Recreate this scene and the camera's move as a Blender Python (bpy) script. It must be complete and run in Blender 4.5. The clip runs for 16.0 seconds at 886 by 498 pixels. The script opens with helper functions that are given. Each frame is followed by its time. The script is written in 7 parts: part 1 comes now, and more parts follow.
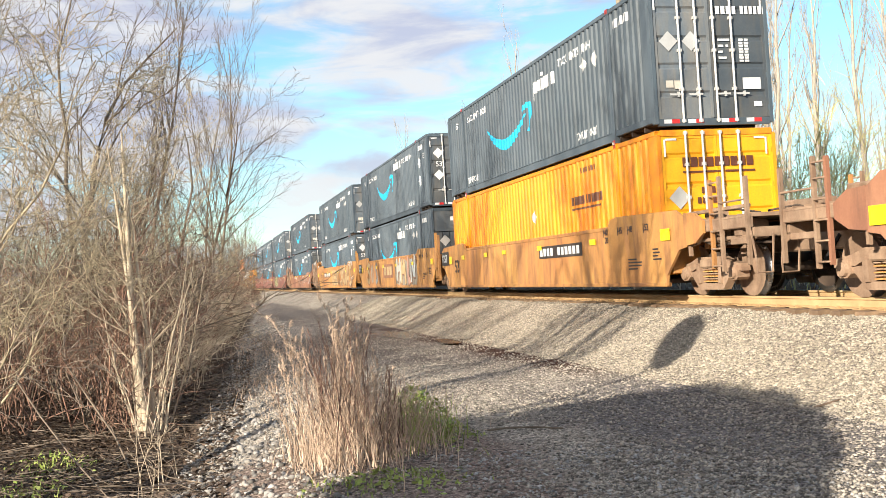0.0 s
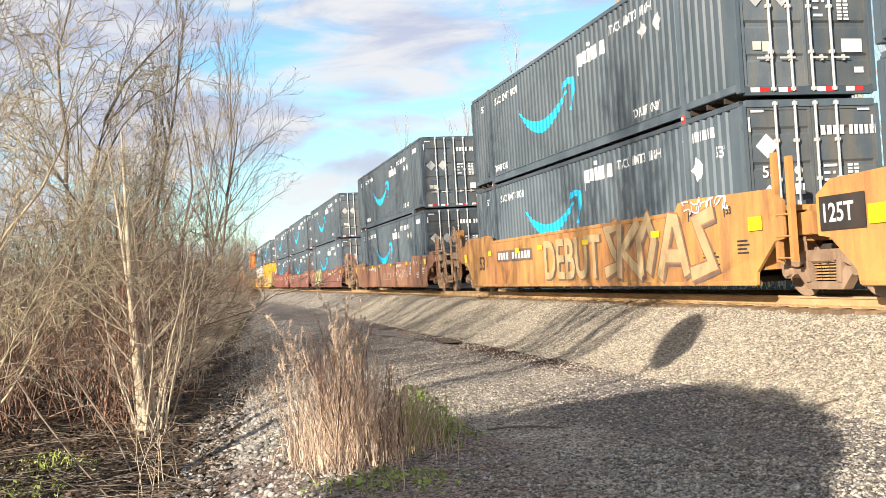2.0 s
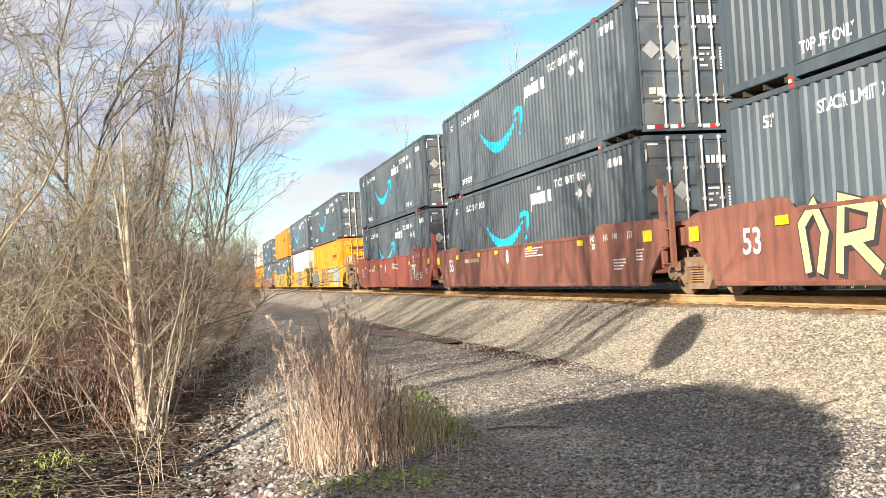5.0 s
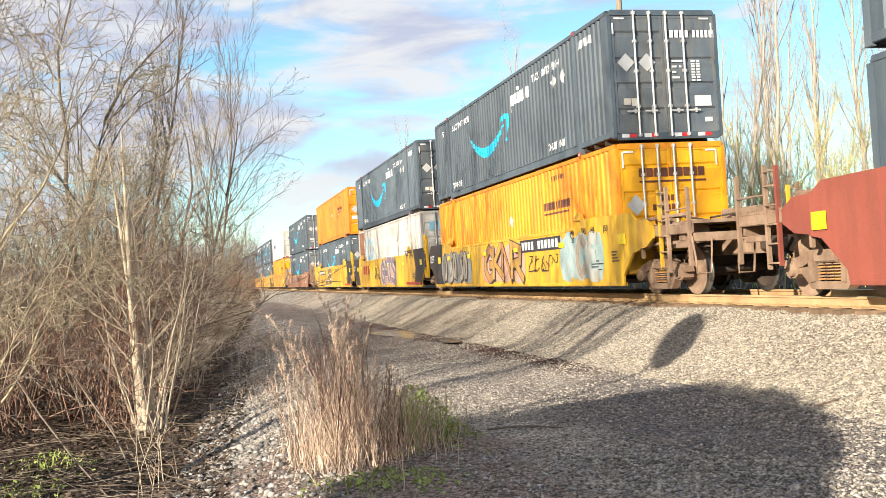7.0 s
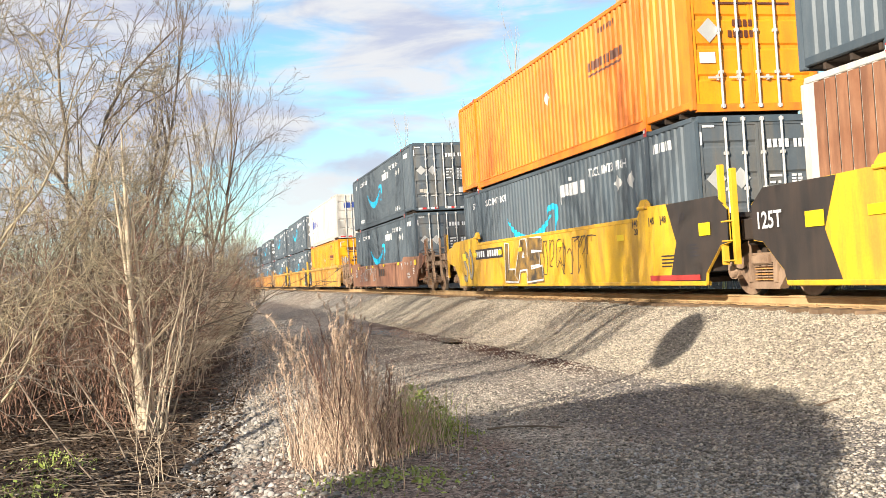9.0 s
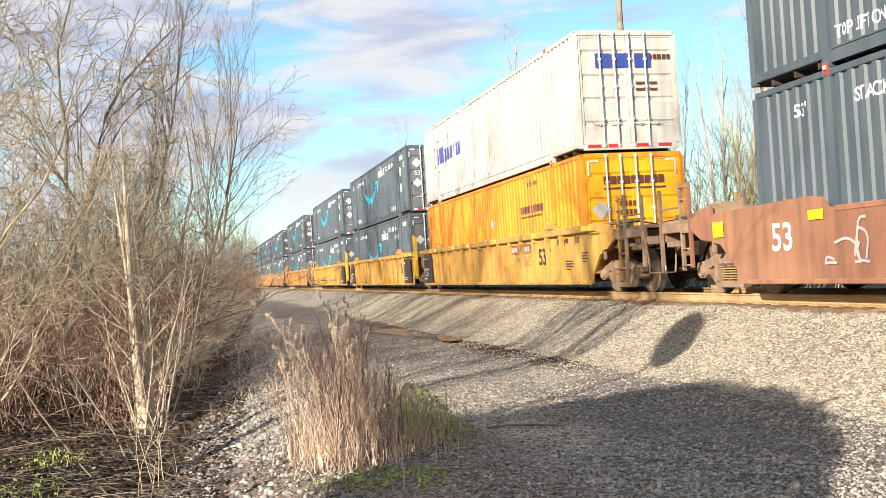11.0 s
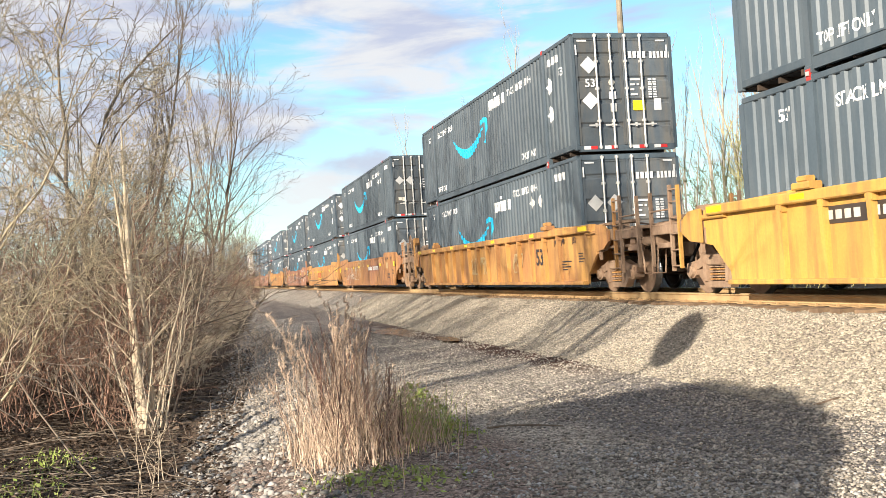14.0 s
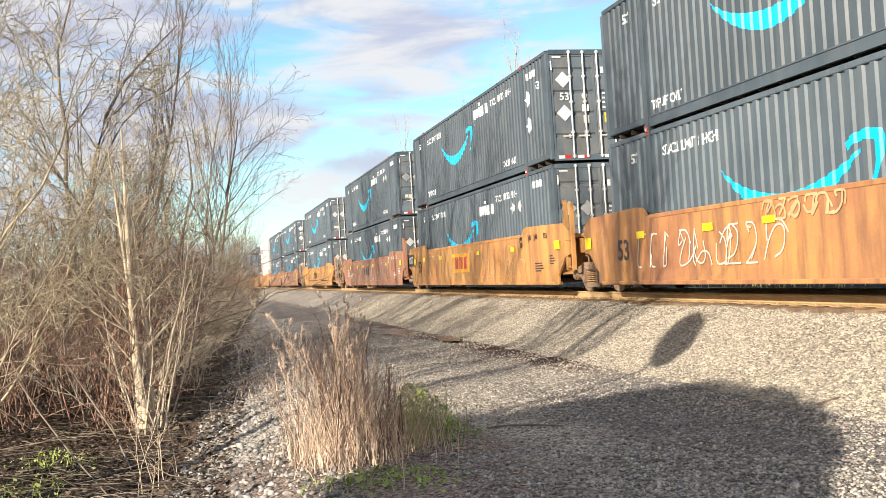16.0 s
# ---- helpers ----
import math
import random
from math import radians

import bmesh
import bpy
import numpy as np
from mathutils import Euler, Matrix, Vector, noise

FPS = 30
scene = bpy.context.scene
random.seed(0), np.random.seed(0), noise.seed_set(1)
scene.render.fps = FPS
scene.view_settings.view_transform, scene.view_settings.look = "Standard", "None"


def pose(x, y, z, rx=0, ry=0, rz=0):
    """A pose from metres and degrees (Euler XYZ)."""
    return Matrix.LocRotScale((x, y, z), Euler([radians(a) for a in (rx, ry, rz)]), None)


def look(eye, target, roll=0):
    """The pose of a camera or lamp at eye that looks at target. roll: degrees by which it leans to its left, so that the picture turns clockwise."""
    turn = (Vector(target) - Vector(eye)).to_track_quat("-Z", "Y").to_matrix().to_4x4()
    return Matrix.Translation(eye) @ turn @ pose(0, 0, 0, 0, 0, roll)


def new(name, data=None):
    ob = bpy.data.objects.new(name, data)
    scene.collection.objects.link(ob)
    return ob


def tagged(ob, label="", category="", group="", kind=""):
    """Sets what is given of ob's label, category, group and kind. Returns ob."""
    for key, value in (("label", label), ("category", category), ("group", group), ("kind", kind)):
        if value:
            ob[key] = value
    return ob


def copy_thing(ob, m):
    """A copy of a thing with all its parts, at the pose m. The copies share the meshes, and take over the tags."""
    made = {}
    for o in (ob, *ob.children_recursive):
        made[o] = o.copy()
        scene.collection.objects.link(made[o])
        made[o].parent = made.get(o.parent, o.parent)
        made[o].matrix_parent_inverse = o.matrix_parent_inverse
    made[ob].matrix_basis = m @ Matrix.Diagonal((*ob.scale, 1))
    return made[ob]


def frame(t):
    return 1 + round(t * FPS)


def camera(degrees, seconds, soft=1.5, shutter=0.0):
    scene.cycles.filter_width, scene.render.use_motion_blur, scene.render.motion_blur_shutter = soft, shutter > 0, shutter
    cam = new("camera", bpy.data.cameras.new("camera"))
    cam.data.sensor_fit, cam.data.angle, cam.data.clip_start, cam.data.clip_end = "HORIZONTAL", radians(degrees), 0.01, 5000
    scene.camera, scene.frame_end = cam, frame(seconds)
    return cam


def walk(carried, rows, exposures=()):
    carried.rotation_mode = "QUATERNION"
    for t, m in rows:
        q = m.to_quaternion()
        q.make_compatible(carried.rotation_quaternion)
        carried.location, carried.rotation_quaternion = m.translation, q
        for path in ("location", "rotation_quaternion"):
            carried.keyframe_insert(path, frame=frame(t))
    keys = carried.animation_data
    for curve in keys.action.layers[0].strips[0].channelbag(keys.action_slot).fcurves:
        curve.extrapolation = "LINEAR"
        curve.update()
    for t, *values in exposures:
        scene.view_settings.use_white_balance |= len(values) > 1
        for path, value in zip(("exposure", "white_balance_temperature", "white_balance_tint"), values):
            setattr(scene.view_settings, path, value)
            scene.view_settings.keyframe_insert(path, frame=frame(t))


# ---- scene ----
cam = camera(48.07, 16.0, soft=0.8, shutter=0.0)

EYE = Vector((0.0, 0.0, 0.715))


def aim(turn, tilt, roll):
    """The camera's pose: degrees to the right of the track's direction, degrees up, degrees of lean."""
    a, b = radians(turn), radians(tilt)
    way = Vector((math.sin(a) * math.cos(b), math.cos(a) * math.cos(b), math.sin(b)))
    return look(EYE, EYE + way, roll)


walk(cam, [
    (0.0, aim(13.84, 1.40, -3.48)),
    (0.8, aim(13.84, 1.36, -3.48)),
    (4.2, aim(13.84, 1.36, -3.48)),
    (9.0, aim(13.84, 1.34, -3.48)),
    (11.3, aim(13.84, 1.26, -3.48)),
    (14.0, aim(13.84, 1.27, -3.48)),
    (16.0, aim(13.84, 1.27, -3.48)),
])

# ---- light ----
SUN_UP = 19.0
SUN_FROM = Vector((-0.767, -0.641, 0.0)).normalized()
sun_way = Vector((SUN_FROM.x * math.cos(radians(SUN_UP)), SUN_FROM.y * math.cos(radians(SUN_UP)), math.sin(radians(SUN_UP))))
scene.view_settings.exposure = 0.90

world = bpy.data.worlds.new("world")
scene.world = world
world.use_nodes = True


def build_sky():
    """A clear sky with two layers of drifting cloud: broad lavender-grey banks and thin white wisps."""
    nt = world.node_tree
    n, l = nt.nodes, nt.links
    n.clear()
    out = n.new("ShaderNodeOutputWorld")
    bg = n.new("ShaderNodeBackground")
    sky = n.new("ShaderNodeTexSky")
    sky.sky_type = "NISHITA"
    sky.sun_disc = False
    sky.sun_elevation = radians(SUN_UP)
    sky.sun_rotation = math.atan2(SUN_FROM.x, SUN_FROM.y)
    sky.air_density = 1.0
    sky.dust_density = 0.35
    sky.ozone_density = 1.5
    co = n.new("ShaderNodeTexCoord")
    gain = n.new("ShaderNodeMix")
    gain.data_type, gain.blend_type = "RGBA", "MULTIPLY"
    gain.inputs["Factor"].default_value = 1.0
    gain.inputs["B"].default_value = (1.50, 1.95, 2.05, 1)
    l.new(sky.outputs["Color"], gain.inputs["A"])
    col = gain.outputs["Result"]
    # more cloud towards the west, clearer towards the east
    sep = n.new("ShaderNodeSeparateXYZ")
    l.new(co.outputs["Generated"], sep.inputs[0])
    lean = n.new("ShaderNodeMath")
    lean.operation = "MULTIPLY_ADD"
    lean.inputs[1].default_value, lean.inputs[2].default_value = -0.24, 0.045
    l.new(sep.outputs["X"], lean.inputs[0])
    for scale, place, lo, hi, most, tone, rough in (
        ((3.2, 3.2, 11.0), (0.62, 0.35, 0.42), 0.44, 0.62, 0.85, (5.6, 5.5, 6.7, 1), 0.5),
        ((4.2, 4.2, 19.0), (2.35, 1.2, 0.10), 0.45, 0.66, 0.92, (8.0, 8.1, 8.3, 1), 0.58),
    ):
        mp = n.new("ShaderNodeMapping")
        mp.inputs["Scale"].default_value = scale
        mp.inputs["Location"].default_value = place
        nz = n.new("ShaderNodeTexNoise")
        nz.inputs["Scale"].default_value = 1.5
        nz.inputs["Detail"].default_value = 8.0
        nz.inputs["Roughness"].default_value = rough
        nz.inputs["Distortion"].default_value = 0.45
        l.new(co.outputs["Generated"], mp.inputs["Vector"])
        l.new(mp.outputs["Vector"], nz.inputs["Vector"])
        both = n.new("ShaderNodeMath")
        both.operation = "ADD"
        l.new(nz.outputs["Fac"], both.inputs[0])
        l.new(lean.outputs[0], both.inputs[1])
        ramp = n.new("ShaderNodeMapRange")
        ramp.interpolation_type = "SMOOTHSTEP"
        ramp.inputs["From Min"].default_value, ramp.inputs["From Max"].default_value = lo, hi
        ramp.inputs["To Max"].default_value = most
        l.new(both.outputs[0], ramp.inputs["Value"])
        mix = n.new("ShaderNodeMix")
        mix.data_type = "RGBA"
        mix.inputs["B"].default_value = tone
        l.new(ramp.outputs["Result"], mix.inputs["Factor"])
        l.new(col, mix.inputs["A"])
        col = mix.outputs["Result"]
    l.new(col, bg.inputs["Color"])
    bg.inputs["Strength"].default_value = 0.059
    l.new(bg.outputs["Background"], out.inputs["Surface"])


build_sky()
sun = new("sun", bpy.data.lights.new("sun", "SUN"))
sun.data.energy = 5.0
sun.data.angle = radians(0.6)
sun.data.color = (1.0, 0.89, 0.73)
sun.matrix_world = look(sun_way * 60, (0, 0, 0))

# ---- materials ----
def mat(name, c1, c2=None, scale=4.0, rough=0.7, bump=0.1, metal=0.0, streak=0.0, streak_col=(0.1, 0.05, 0.025), vary=0.0, fine=60.0, island=False, spec=0.5):
    """A procedural surface: two colours in large patches, fine grain, vertical streaks, and a shift from piece to piece."""
    m = bpy.data.materials.new(name)
    m.use_nodes = True
    nt = m.node_tree
    n, l = nt.nodes, nt.links
    b = n["Principled BSDF"]
    b.inputs["Metallic"].default_value = metal
    b.inputs["Specular IOR Level"].default_value = spec
    c2 = c2 or tuple(c * 0.75 for c in c1)
    co = n.new("ShaderNodeTexCoord")
    big = n.new("ShaderNodeTexNoise")
    big.inputs["Scale"].default_value = scale
    big.inputs["Detail"].default_value = 5
    big.inputs["Roughness"].default_value = 0.6
    l.new(co.outputs["Object"], big.inputs["Vector"])
    ramp = n.new("ShaderNodeValToRGB")
    ramp.color_ramp.elements[0].position, ramp.color_ramp.elements[1].position = 0.36, 0.66
    ramp.color_ramp.elements[0].color, ramp.color_ramp.elements[1].color = (*c1, 1), (*c2, 1)
    l.new(big.outputs["Fac"], ramp.inputs["Fac"])
    col = ramp.outputs["Color"]
    small = n.new("ShaderNodeTexNoise")
    small.inputs["Scale"].default_value = fine
    small.inputs["Detail"].default_value = 4
    l.new(co.outputs["Object"], small.inputs["Vector"])
    if streak:
        mp = n.new("ShaderNodeMapping")
        mp.inputs["Scale"].default_value = (1.5, 1.5, 0.2)
        st = n.new("ShaderNodeTexNoise")
        st.inputs["Scale"].default_value = 2.2
        st.inputs["Detail"].default_value = 6
        st.inputs["Roughness"].default_value = 0.62
        sr = n.new("ShaderNodeMapRange")
        sr.inputs["From Min"].default_value, sr.inputs["From Max"].default_value = 0.44, 0.62
        sr.inputs["To Max"].default_value = streak
        mx = n.new("ShaderNodeMix")
        mx.data_type = "RGBA"
        mx.inputs["B"].default_value = (*streak_col, 1)
        info0 = n.new("ShaderNodeObjectInfo")
        off = n.new("ShaderNodeVectorMath")
        off.operation = "ADD"
        sc = n.new("ShaderNodeMath")
        sc.operation = "MULTIPLY"
        sc.inputs[1].default_value = 40.0
        l.new(info0.outputs["Random"], sc.inputs[0])
        l.new(co.outputs["Object"], off.inputs[0])
        l.new(sc.outputs[0], off.inputs[1])
        l.new(off.outputs[0], mp.inputs["Vector"])
        l.new(mp.outputs["Vector"], st.inputs["Vector"])
        l.new(st.outputs["Fac"], sr.inputs["Value"])
        l.new(sr.outputs["Result"], mx.inputs["Factor"])
        l.new(col, mx.inputs["A"])
        col = mx.outputs["Result"]
    hsv = n.new("ShaderNodeHueSaturation")
    val = n.new("ShaderNodeMapRange")
    val.inputs["To Min"].default_value, val.inputs["To Max"].default_value = 0.86, 1.14
    l.new(small.outputs["Fac"], val.inputs["Value"])
    src = val.outputs["Result"]
    if vary:
        if island:
            rnd = n.new("ShaderNodeNewGeometry").outputs["Random Per Island"]
        else:
            rnd = n.new("ShaderNodeObjectInfo").outputs["Random"]
        mr = n.new("ShaderNodeMapRange")
        mr.inputs["To Min"].default_value, mr.inputs["To Max"].default_value = 1 - vary, 1 + vary
        mul = n.new("ShaderNodeMath")
        mul.operation = "MULTIPLY"
        l.new(rnd, mr.inputs["Value"])
        l.new(mr.outputs["Result"], mul.inputs[0])
        l.new(src, mul.inputs[1])
        src = mul.outputs[0]
    l.new(src, hsv.inputs["Value"])
    l.new(col, hsv.inputs["Color"])
    l.new(hsv.outputs["Color"], b.inputs["Base Color"])
    rr = n.new("ShaderNodeMapRange")
    rr.inputs["To Min"].default_value, rr.inputs["To Max"].default_value = max(0.03, rough - 0.12), min(1.0, rough + 0.12)
    l.new(big.outputs["Fac"], rr.inputs["Value"])
    l.new(rr.outputs["Result"], b.inputs["Roughness"])
    if bump:
        bp = n.new("ShaderNodeBump")
        bp.inputs["Strength"].default_value = bump
        bp.inputs["Distance"].default_value = 0.02
        l.new(small.outputs["Fac"], bp.inputs["Height"])
        l.new(bp.outputs["Normal"], b.inputs["Normal"])
    return m


M = {}
M["navy"] = mat("dark blue-grey paint", (0.080, 0.108, 0.134), (0.058, 0.081, 0.103), 0.6, 0.5, 0.03, 0, 0.5, (0.115, 0.136, 0.152), 0.2, 25, spec=0.4)
M["navy_end"] = mat("dark blue-grey door paint", (0.080, 0.102, 0.126), (0.118, 0.138, 0.155), 1.6, 0.5, 0.03, 0, 0.55, (0.175, 0.155, 0.125), 0.35, 25)
M["orange"] = mat("orange container paint", (0.84, 0.345, 0.010), (0.79, 0.265, 0.012), 0.5, 0.45, 0.03, 0, 0.5, (0.55, 0.13, 0.02), 0.05, 25)
# redder copy of the orange, with tree shade put into the colour
M["shaded_orange"] = mat("weathered orange paint reddened for tree shade", (0.83, 0.27, 0.014), (0.74, 0.19, 0.016), 0.5, 0.5, 0.03, 0, 0.45, (0.50, 0.11, 0.03), 0.05, 25)
M["yellow_door"] = mat("yellow-orange door paint", (0.84, 0.43, 0.012), (0.82, 0.38, 0.012), 0.6, 0.42, 0.03, 0, 0.2, (0.55, 0.2, 0.03), 0.03, 25)
M["white"] = mat("white container paint", (0.60, 0.585, 0.55), (0.52, 0.50, 0.46), 0.6, 0.45, 0.03, 0, 0.55, (0.40, 0.35, 0.29), 0.04, 25)
M["rusty_panel"] = mat("rusted brown side panel", (0.36, 0.18, 0.10), (0.24, 0.10, 0.05), 1.2, 0.8, 0.1, 0, 0.6, (0.12, 0.05, 0.03))
M["cyan"] = mat("cyan vinyl", (0.0, 0.42, 0.72), (0.0, 0.40, 0.68), 1.0, 0.4, 0.0)
M["lettering"] = mat("white vinyl lettering", (0.72, 0.73, 0.74), (0.64, 0.65, 0.66), 2.0, 0.45, 0.0)
M["placard"] = mat("pale grey placard plate", (0.55, 0.55, 0.54), (0.48, 0.48, 0.47), 2.0, 0.35, 0.0, 0.2)
M["sticker"] = mat("cream sticker", (0.62, 0.58, 0.50), (0.52, 0.48, 0.42), 4.0, 0.6, 0.0)
M["dark_letters"] = mat("dark brown lettering", (0.10, 0.035, 0.02), (0.12, 0.04, 0.02), 2.0, 0.5, 0.0)
M["blue_letters"] = mat("blue lettering", (0.03, 0.06, 0.30), (0.04, 0.07, 0.26), 2.0, 0.5, 0.0)
M["slate_blue"] = mat("faded slate blue lettering", (0.16, 0.24, 0.34), (0.32, 0.36, 0.40), 2.0, 0.5, 0.0)
M["pale_blue"] = mat("pale blue lettering", (0.22, 0.52, 0.72), (0.32, 0.58, 0.74), 2.0, 0.5, 0.0)
M["red_tape"] = mat("red reflector tape", (0.55, 0.03, 0.03), (0.5, 0.03, 0.03), 2.0, 0.35, 0.0)
M["red_lock"] = mat("red painted casting", (0.50, 0.05, 0.045), (0.36, 0.04, 0.035), 3.0, 0.55, 0.05)
M["yellow_tape"] = mat("yellow reflector sheet", (0.90, 0.68, 0.015), (0.85, 0.62, 0.02), 2.0, 0.35, 0.0)
M["galv"] = mat("galvanised lock rods", (0.62, 0.61, 0.59), (0.50, 0.49, 0.47), 4.0, 0.4, 0.02, 0.2)
M["black_rubber"] = mat("black rubber", (0.012, 0.012, 0.013), None, 4.0, 0.75, 0.05)
M["car_tan"] = mat("weathered orange-brown car paint", (0.56, 0.295, 0.09), (0.44, 0.20, 0.068), 0.5, 0.65, 0.06, 0, 0.6, (0.22, 0.105, 0.06), 0.08, 30)
M["car_brown"] = mat("rust-brown car paint", (0.38, 0.19, 0.11), (0.27, 0.12, 0.073), 0.5, 0.68, 0.06, 0, 0.5, (0.13, 0.07, 0.05), 0.08, 30)
M["car_rust"] = mat("rust-stained orange-brown car paint", (0.50, 0.25, 0.085), (0.35, 0.155, 0.075), 0.5, 0.66, 0.06, 0, 0.65, (0.17, 0.085, 0.055), 0.06, 30)
M["car_red"] = mat("oxide red car paint", (0.31, 0.085, 0.058), (0.25, 0.066, 0.046), 0.5, 0.55, 0.04, 0, 0.3, (0.13, 0.05, 0.035), 0.06, 30)
M["car_darkred"] = mat("faded maroon car paint", (0.29, 0.12, 0.085), (0.21, 0.08, 0.06), 0.5, 0.6, 0.05, 0, 0.5, (0.085, 0.045, 0.04), 0.06, 30)
M["car_yellow"] = mat("yellow car paint", (0.76, 0.47, 0.025), (0.66, 0.37, 0.03), 0.5, 0.5, 0.04, 0, 0.5, (0.34, 0.18, 0.06), 0.04, 30)
M["car_ochre"] = mat("ochre ribbed car paint", (0.62, 0.375, 0.085), (0.52, 0.29, 0.072), 0.5, 0.55, 0.05, 0, 0.6, (0.27, 0.145, 0.07), 0.05, 30)
M["car_rustyellow"] = mat("rust-stained yellow car paint", (0.54, 0.30, 0.088), (0.40, 0.195, 0.075), 0.6, 0.65, 0.06, 0, 0.6, (0.20, 0.095, 0.055), 0.05, 30)
M["car_black"] = mat("black car end paint", (0.028, 0.025, 0.024), (0.05, 0.04, 0.035), 1.2, 0.55, 0.04, 0, 0.3, (0.09, 0.06, 0.045))
M["truck"] = mat("dusty brown cast steel", (0.36, 0.25, 0.17), (0.23, 0.145, 0.095), 3.0, 0.8, 0.15, 0, 0.3, (0.07, 0.045, 0.03), 0.1, 40)
M["steel_dark"] = mat("dark grimy steel", (0.05, 0.037, 0.03), (0.09, 0.062, 0.045), 3.0, 0.75, 0.1, 0.2)
M["tread"] = mat("polished wheel tread", (0.42, 0.41, 0.40), (0.30, 0.29, 0.28), 5.0, 0.3, 0.02, 0.9)
M["rail_side"] = mat("rusted rail side", (0.54, 0.38, 0.20), (0.42, 0.27, 0.135), 2.0, 0.75, 0.1)
M["rail_top"] = mat("worn rail head", (0.40, 0.37, 0.34), (0.3, 0.27, 0.24), 5.0, 0.3, 0.02, 0.9)
M["tie"] = mat("weathered timber sleeper", (0.30, 0.205, 0.125), (0.17, 0.11, 0.07), 3.0, 0.9, 0.3, vary=0.25)
M["graffiti_cream"] = mat("cream spray paint", (0.52, 0.40, 0.22), (0.42, 0.29, 0.15), 2.2, 0.6, 0.0)
M["graffiti_grey"] = mat("silver spray paint", (0.40, 0.40, 0.40), (0.30, 0.30, 0.31), 1.5, 0.5, 0.0)
M["graffiti_dark"] = mat("black spray paint", (0.03, 0.028, 0.035), (0.05, 0.045, 0.05), 1.5, 0.6, 0.0)
M["graffiti_haze"] = mat("thin beige-grey spray paint", (0.37, 0.32, 0.25), (0.27, 0.235, 0.19), 2.5, 0.6, 0.0)
M["graffiti_slate"] = mat("slate blue-grey spray paint", (0.28, 0.32, 0.34), (0.20, 0.19, 0.18), 2.5, 0.6, 0.0)
M["graffiti_sky"] = mat("faded sky blue spray paint", (0.40, 0.47, 0.47), (0.46, 0.38, 0.27), 1.8, 0.6, 0.0)
M["graffiti_mint"] = mat("pale mint spray paint", (0.62, 0.66, 0.60), (0.68, 0.66, 0.62), 2.0, 0.6, 0.0)
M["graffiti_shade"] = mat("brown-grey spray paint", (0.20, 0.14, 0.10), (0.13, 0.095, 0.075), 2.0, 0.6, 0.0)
M["graffiti_grime"] = mat("thin black spray paint over yellow", (0.045, 0.04, 0.035), (0.34, 0.20, 0.05), 3.0, 0.6, 0.0)
M["graffiti_violet"] = mat("violet-grey spray paint", (0.235, 0.175, 0.215), (0.17, 0.135, 0.17), 1.5, 0.6, 0.0)
M["graffiti_pink"] = mat("dull pink spray paint", (0.60, 0.35, 0.28), (0.52, 0.31, 0.22), 1.5, 0.6, 0.0)
M["graffiti_blue"] = mat("pale blue spray paint", (0.38, 0.47, 0.46), (0.24, 0.38, 0.40), 2.5, 0.6, 0.0)
M["graffiti_green"] = mat("yellow-green spray paint", (0.58, 0.62, 0.30), (0.48, 0.52, 0.25), 1.5, 0.6, 0.0)
M["bark_pale"] = mat("pale grey-tan bark", (0.58, 0.485, 0.36), (0.42, 0.345, 0.255), 6.0, 0.9, 0.3, vary=0.2, island=True)
M["bark"] = mat("grey-brown bark", (0.22, 0.175, 0.128), (0.14, 0.108, 0.08), 5.0, 0.9, 0.3, vary=0.25, island=True)
M["bark_olive"] = mat("olive lichened bark", (0.46, 0.39, 0.26), (0.26, 0.21, 0.145), 3.0, 0.9, 0.3, vary=0.35, island=True)
M["cane"] = mat("red-brown dry canes", (0.21, 0.115, 0.082), (0.31, 0.195, 0.14), 1.5, 0.85, 0.1, vary=0.5, island=True)
M["cane_pale"] = mat("pale dry stems", (0.37, 0.305, 0.245), (0.18, 0.14, 0.11), 1.5, 0.85, 0.1, vary=0.5, island=True)
M["straw"] = mat("straw-coloured dry grass", (0.62, 0.48, 0.36), (0.40, 0.29, 0.215), 3.0, 0.8, 0.05, vary=0.45, island=True)
M["green_leaf"] = mat("fresh green weeds", (0.25, 0.33, 0.07), (0.31, 0.35, 0.10), 4.0, 0.6, 0.05, vary=0.4, island=True)
M["leaf_litter"] = mat("brown leaf litter", (0.15, 0.105, 0.075), (0.07, 0.048, 0.034), 3.0, 0.9, 0.05, vary=0.75, island=True)
M["stone"] = mat("pale grey crushed stone", (0.41, 0.36, 0.282), (0.27, 0.24, 0.198), 9.0, 0.85, 0.2, vary=0.5, island=True)
M["stone_dark"] = mat("grey crushed stone", (0.33, 0.31, 0.285), (0.19, 0.18, 0.17), 9.0, 0.85, 0.2, vary=0.65, island=True)
M["stone_pale"] = mat("pale blue-grey stone", (0.40, 0.395, 0.385), (0.24, 0.238, 0.236), 9.0, 0.85, 0.2, vary=0.55, island=True)
M["stone_road"] = mat("tan-grey road gravel", (0.38, 0.34, 0.285), (0.22, 0.20, 0.178), 9.0, 0.85, 0.2, vary=0.7, island=True)
M["wood_pole"] = mat("weathered utility pole timber", (0.30, 0.25, 0.18), (0.2, 0.16, 0.12), 3.0, 0.85, 0.2)
M["insulator"] = mat("pale porcelain", (0.6, 0.62, 0.62), None, 3.0, 0.25, 0.0)
M["water"] = mat("muddy puddle water", (0.035, 0.03, 0.026), None, 1.0, 0.2, 0.35, fine=9)
M["bud"] = mat("yellow-green budding twigs", (0.64, 0.58, 0.24), (0.52, 0.45, 0.19), 1.5, 0.8, 0.05, vary=0.3, island=True)
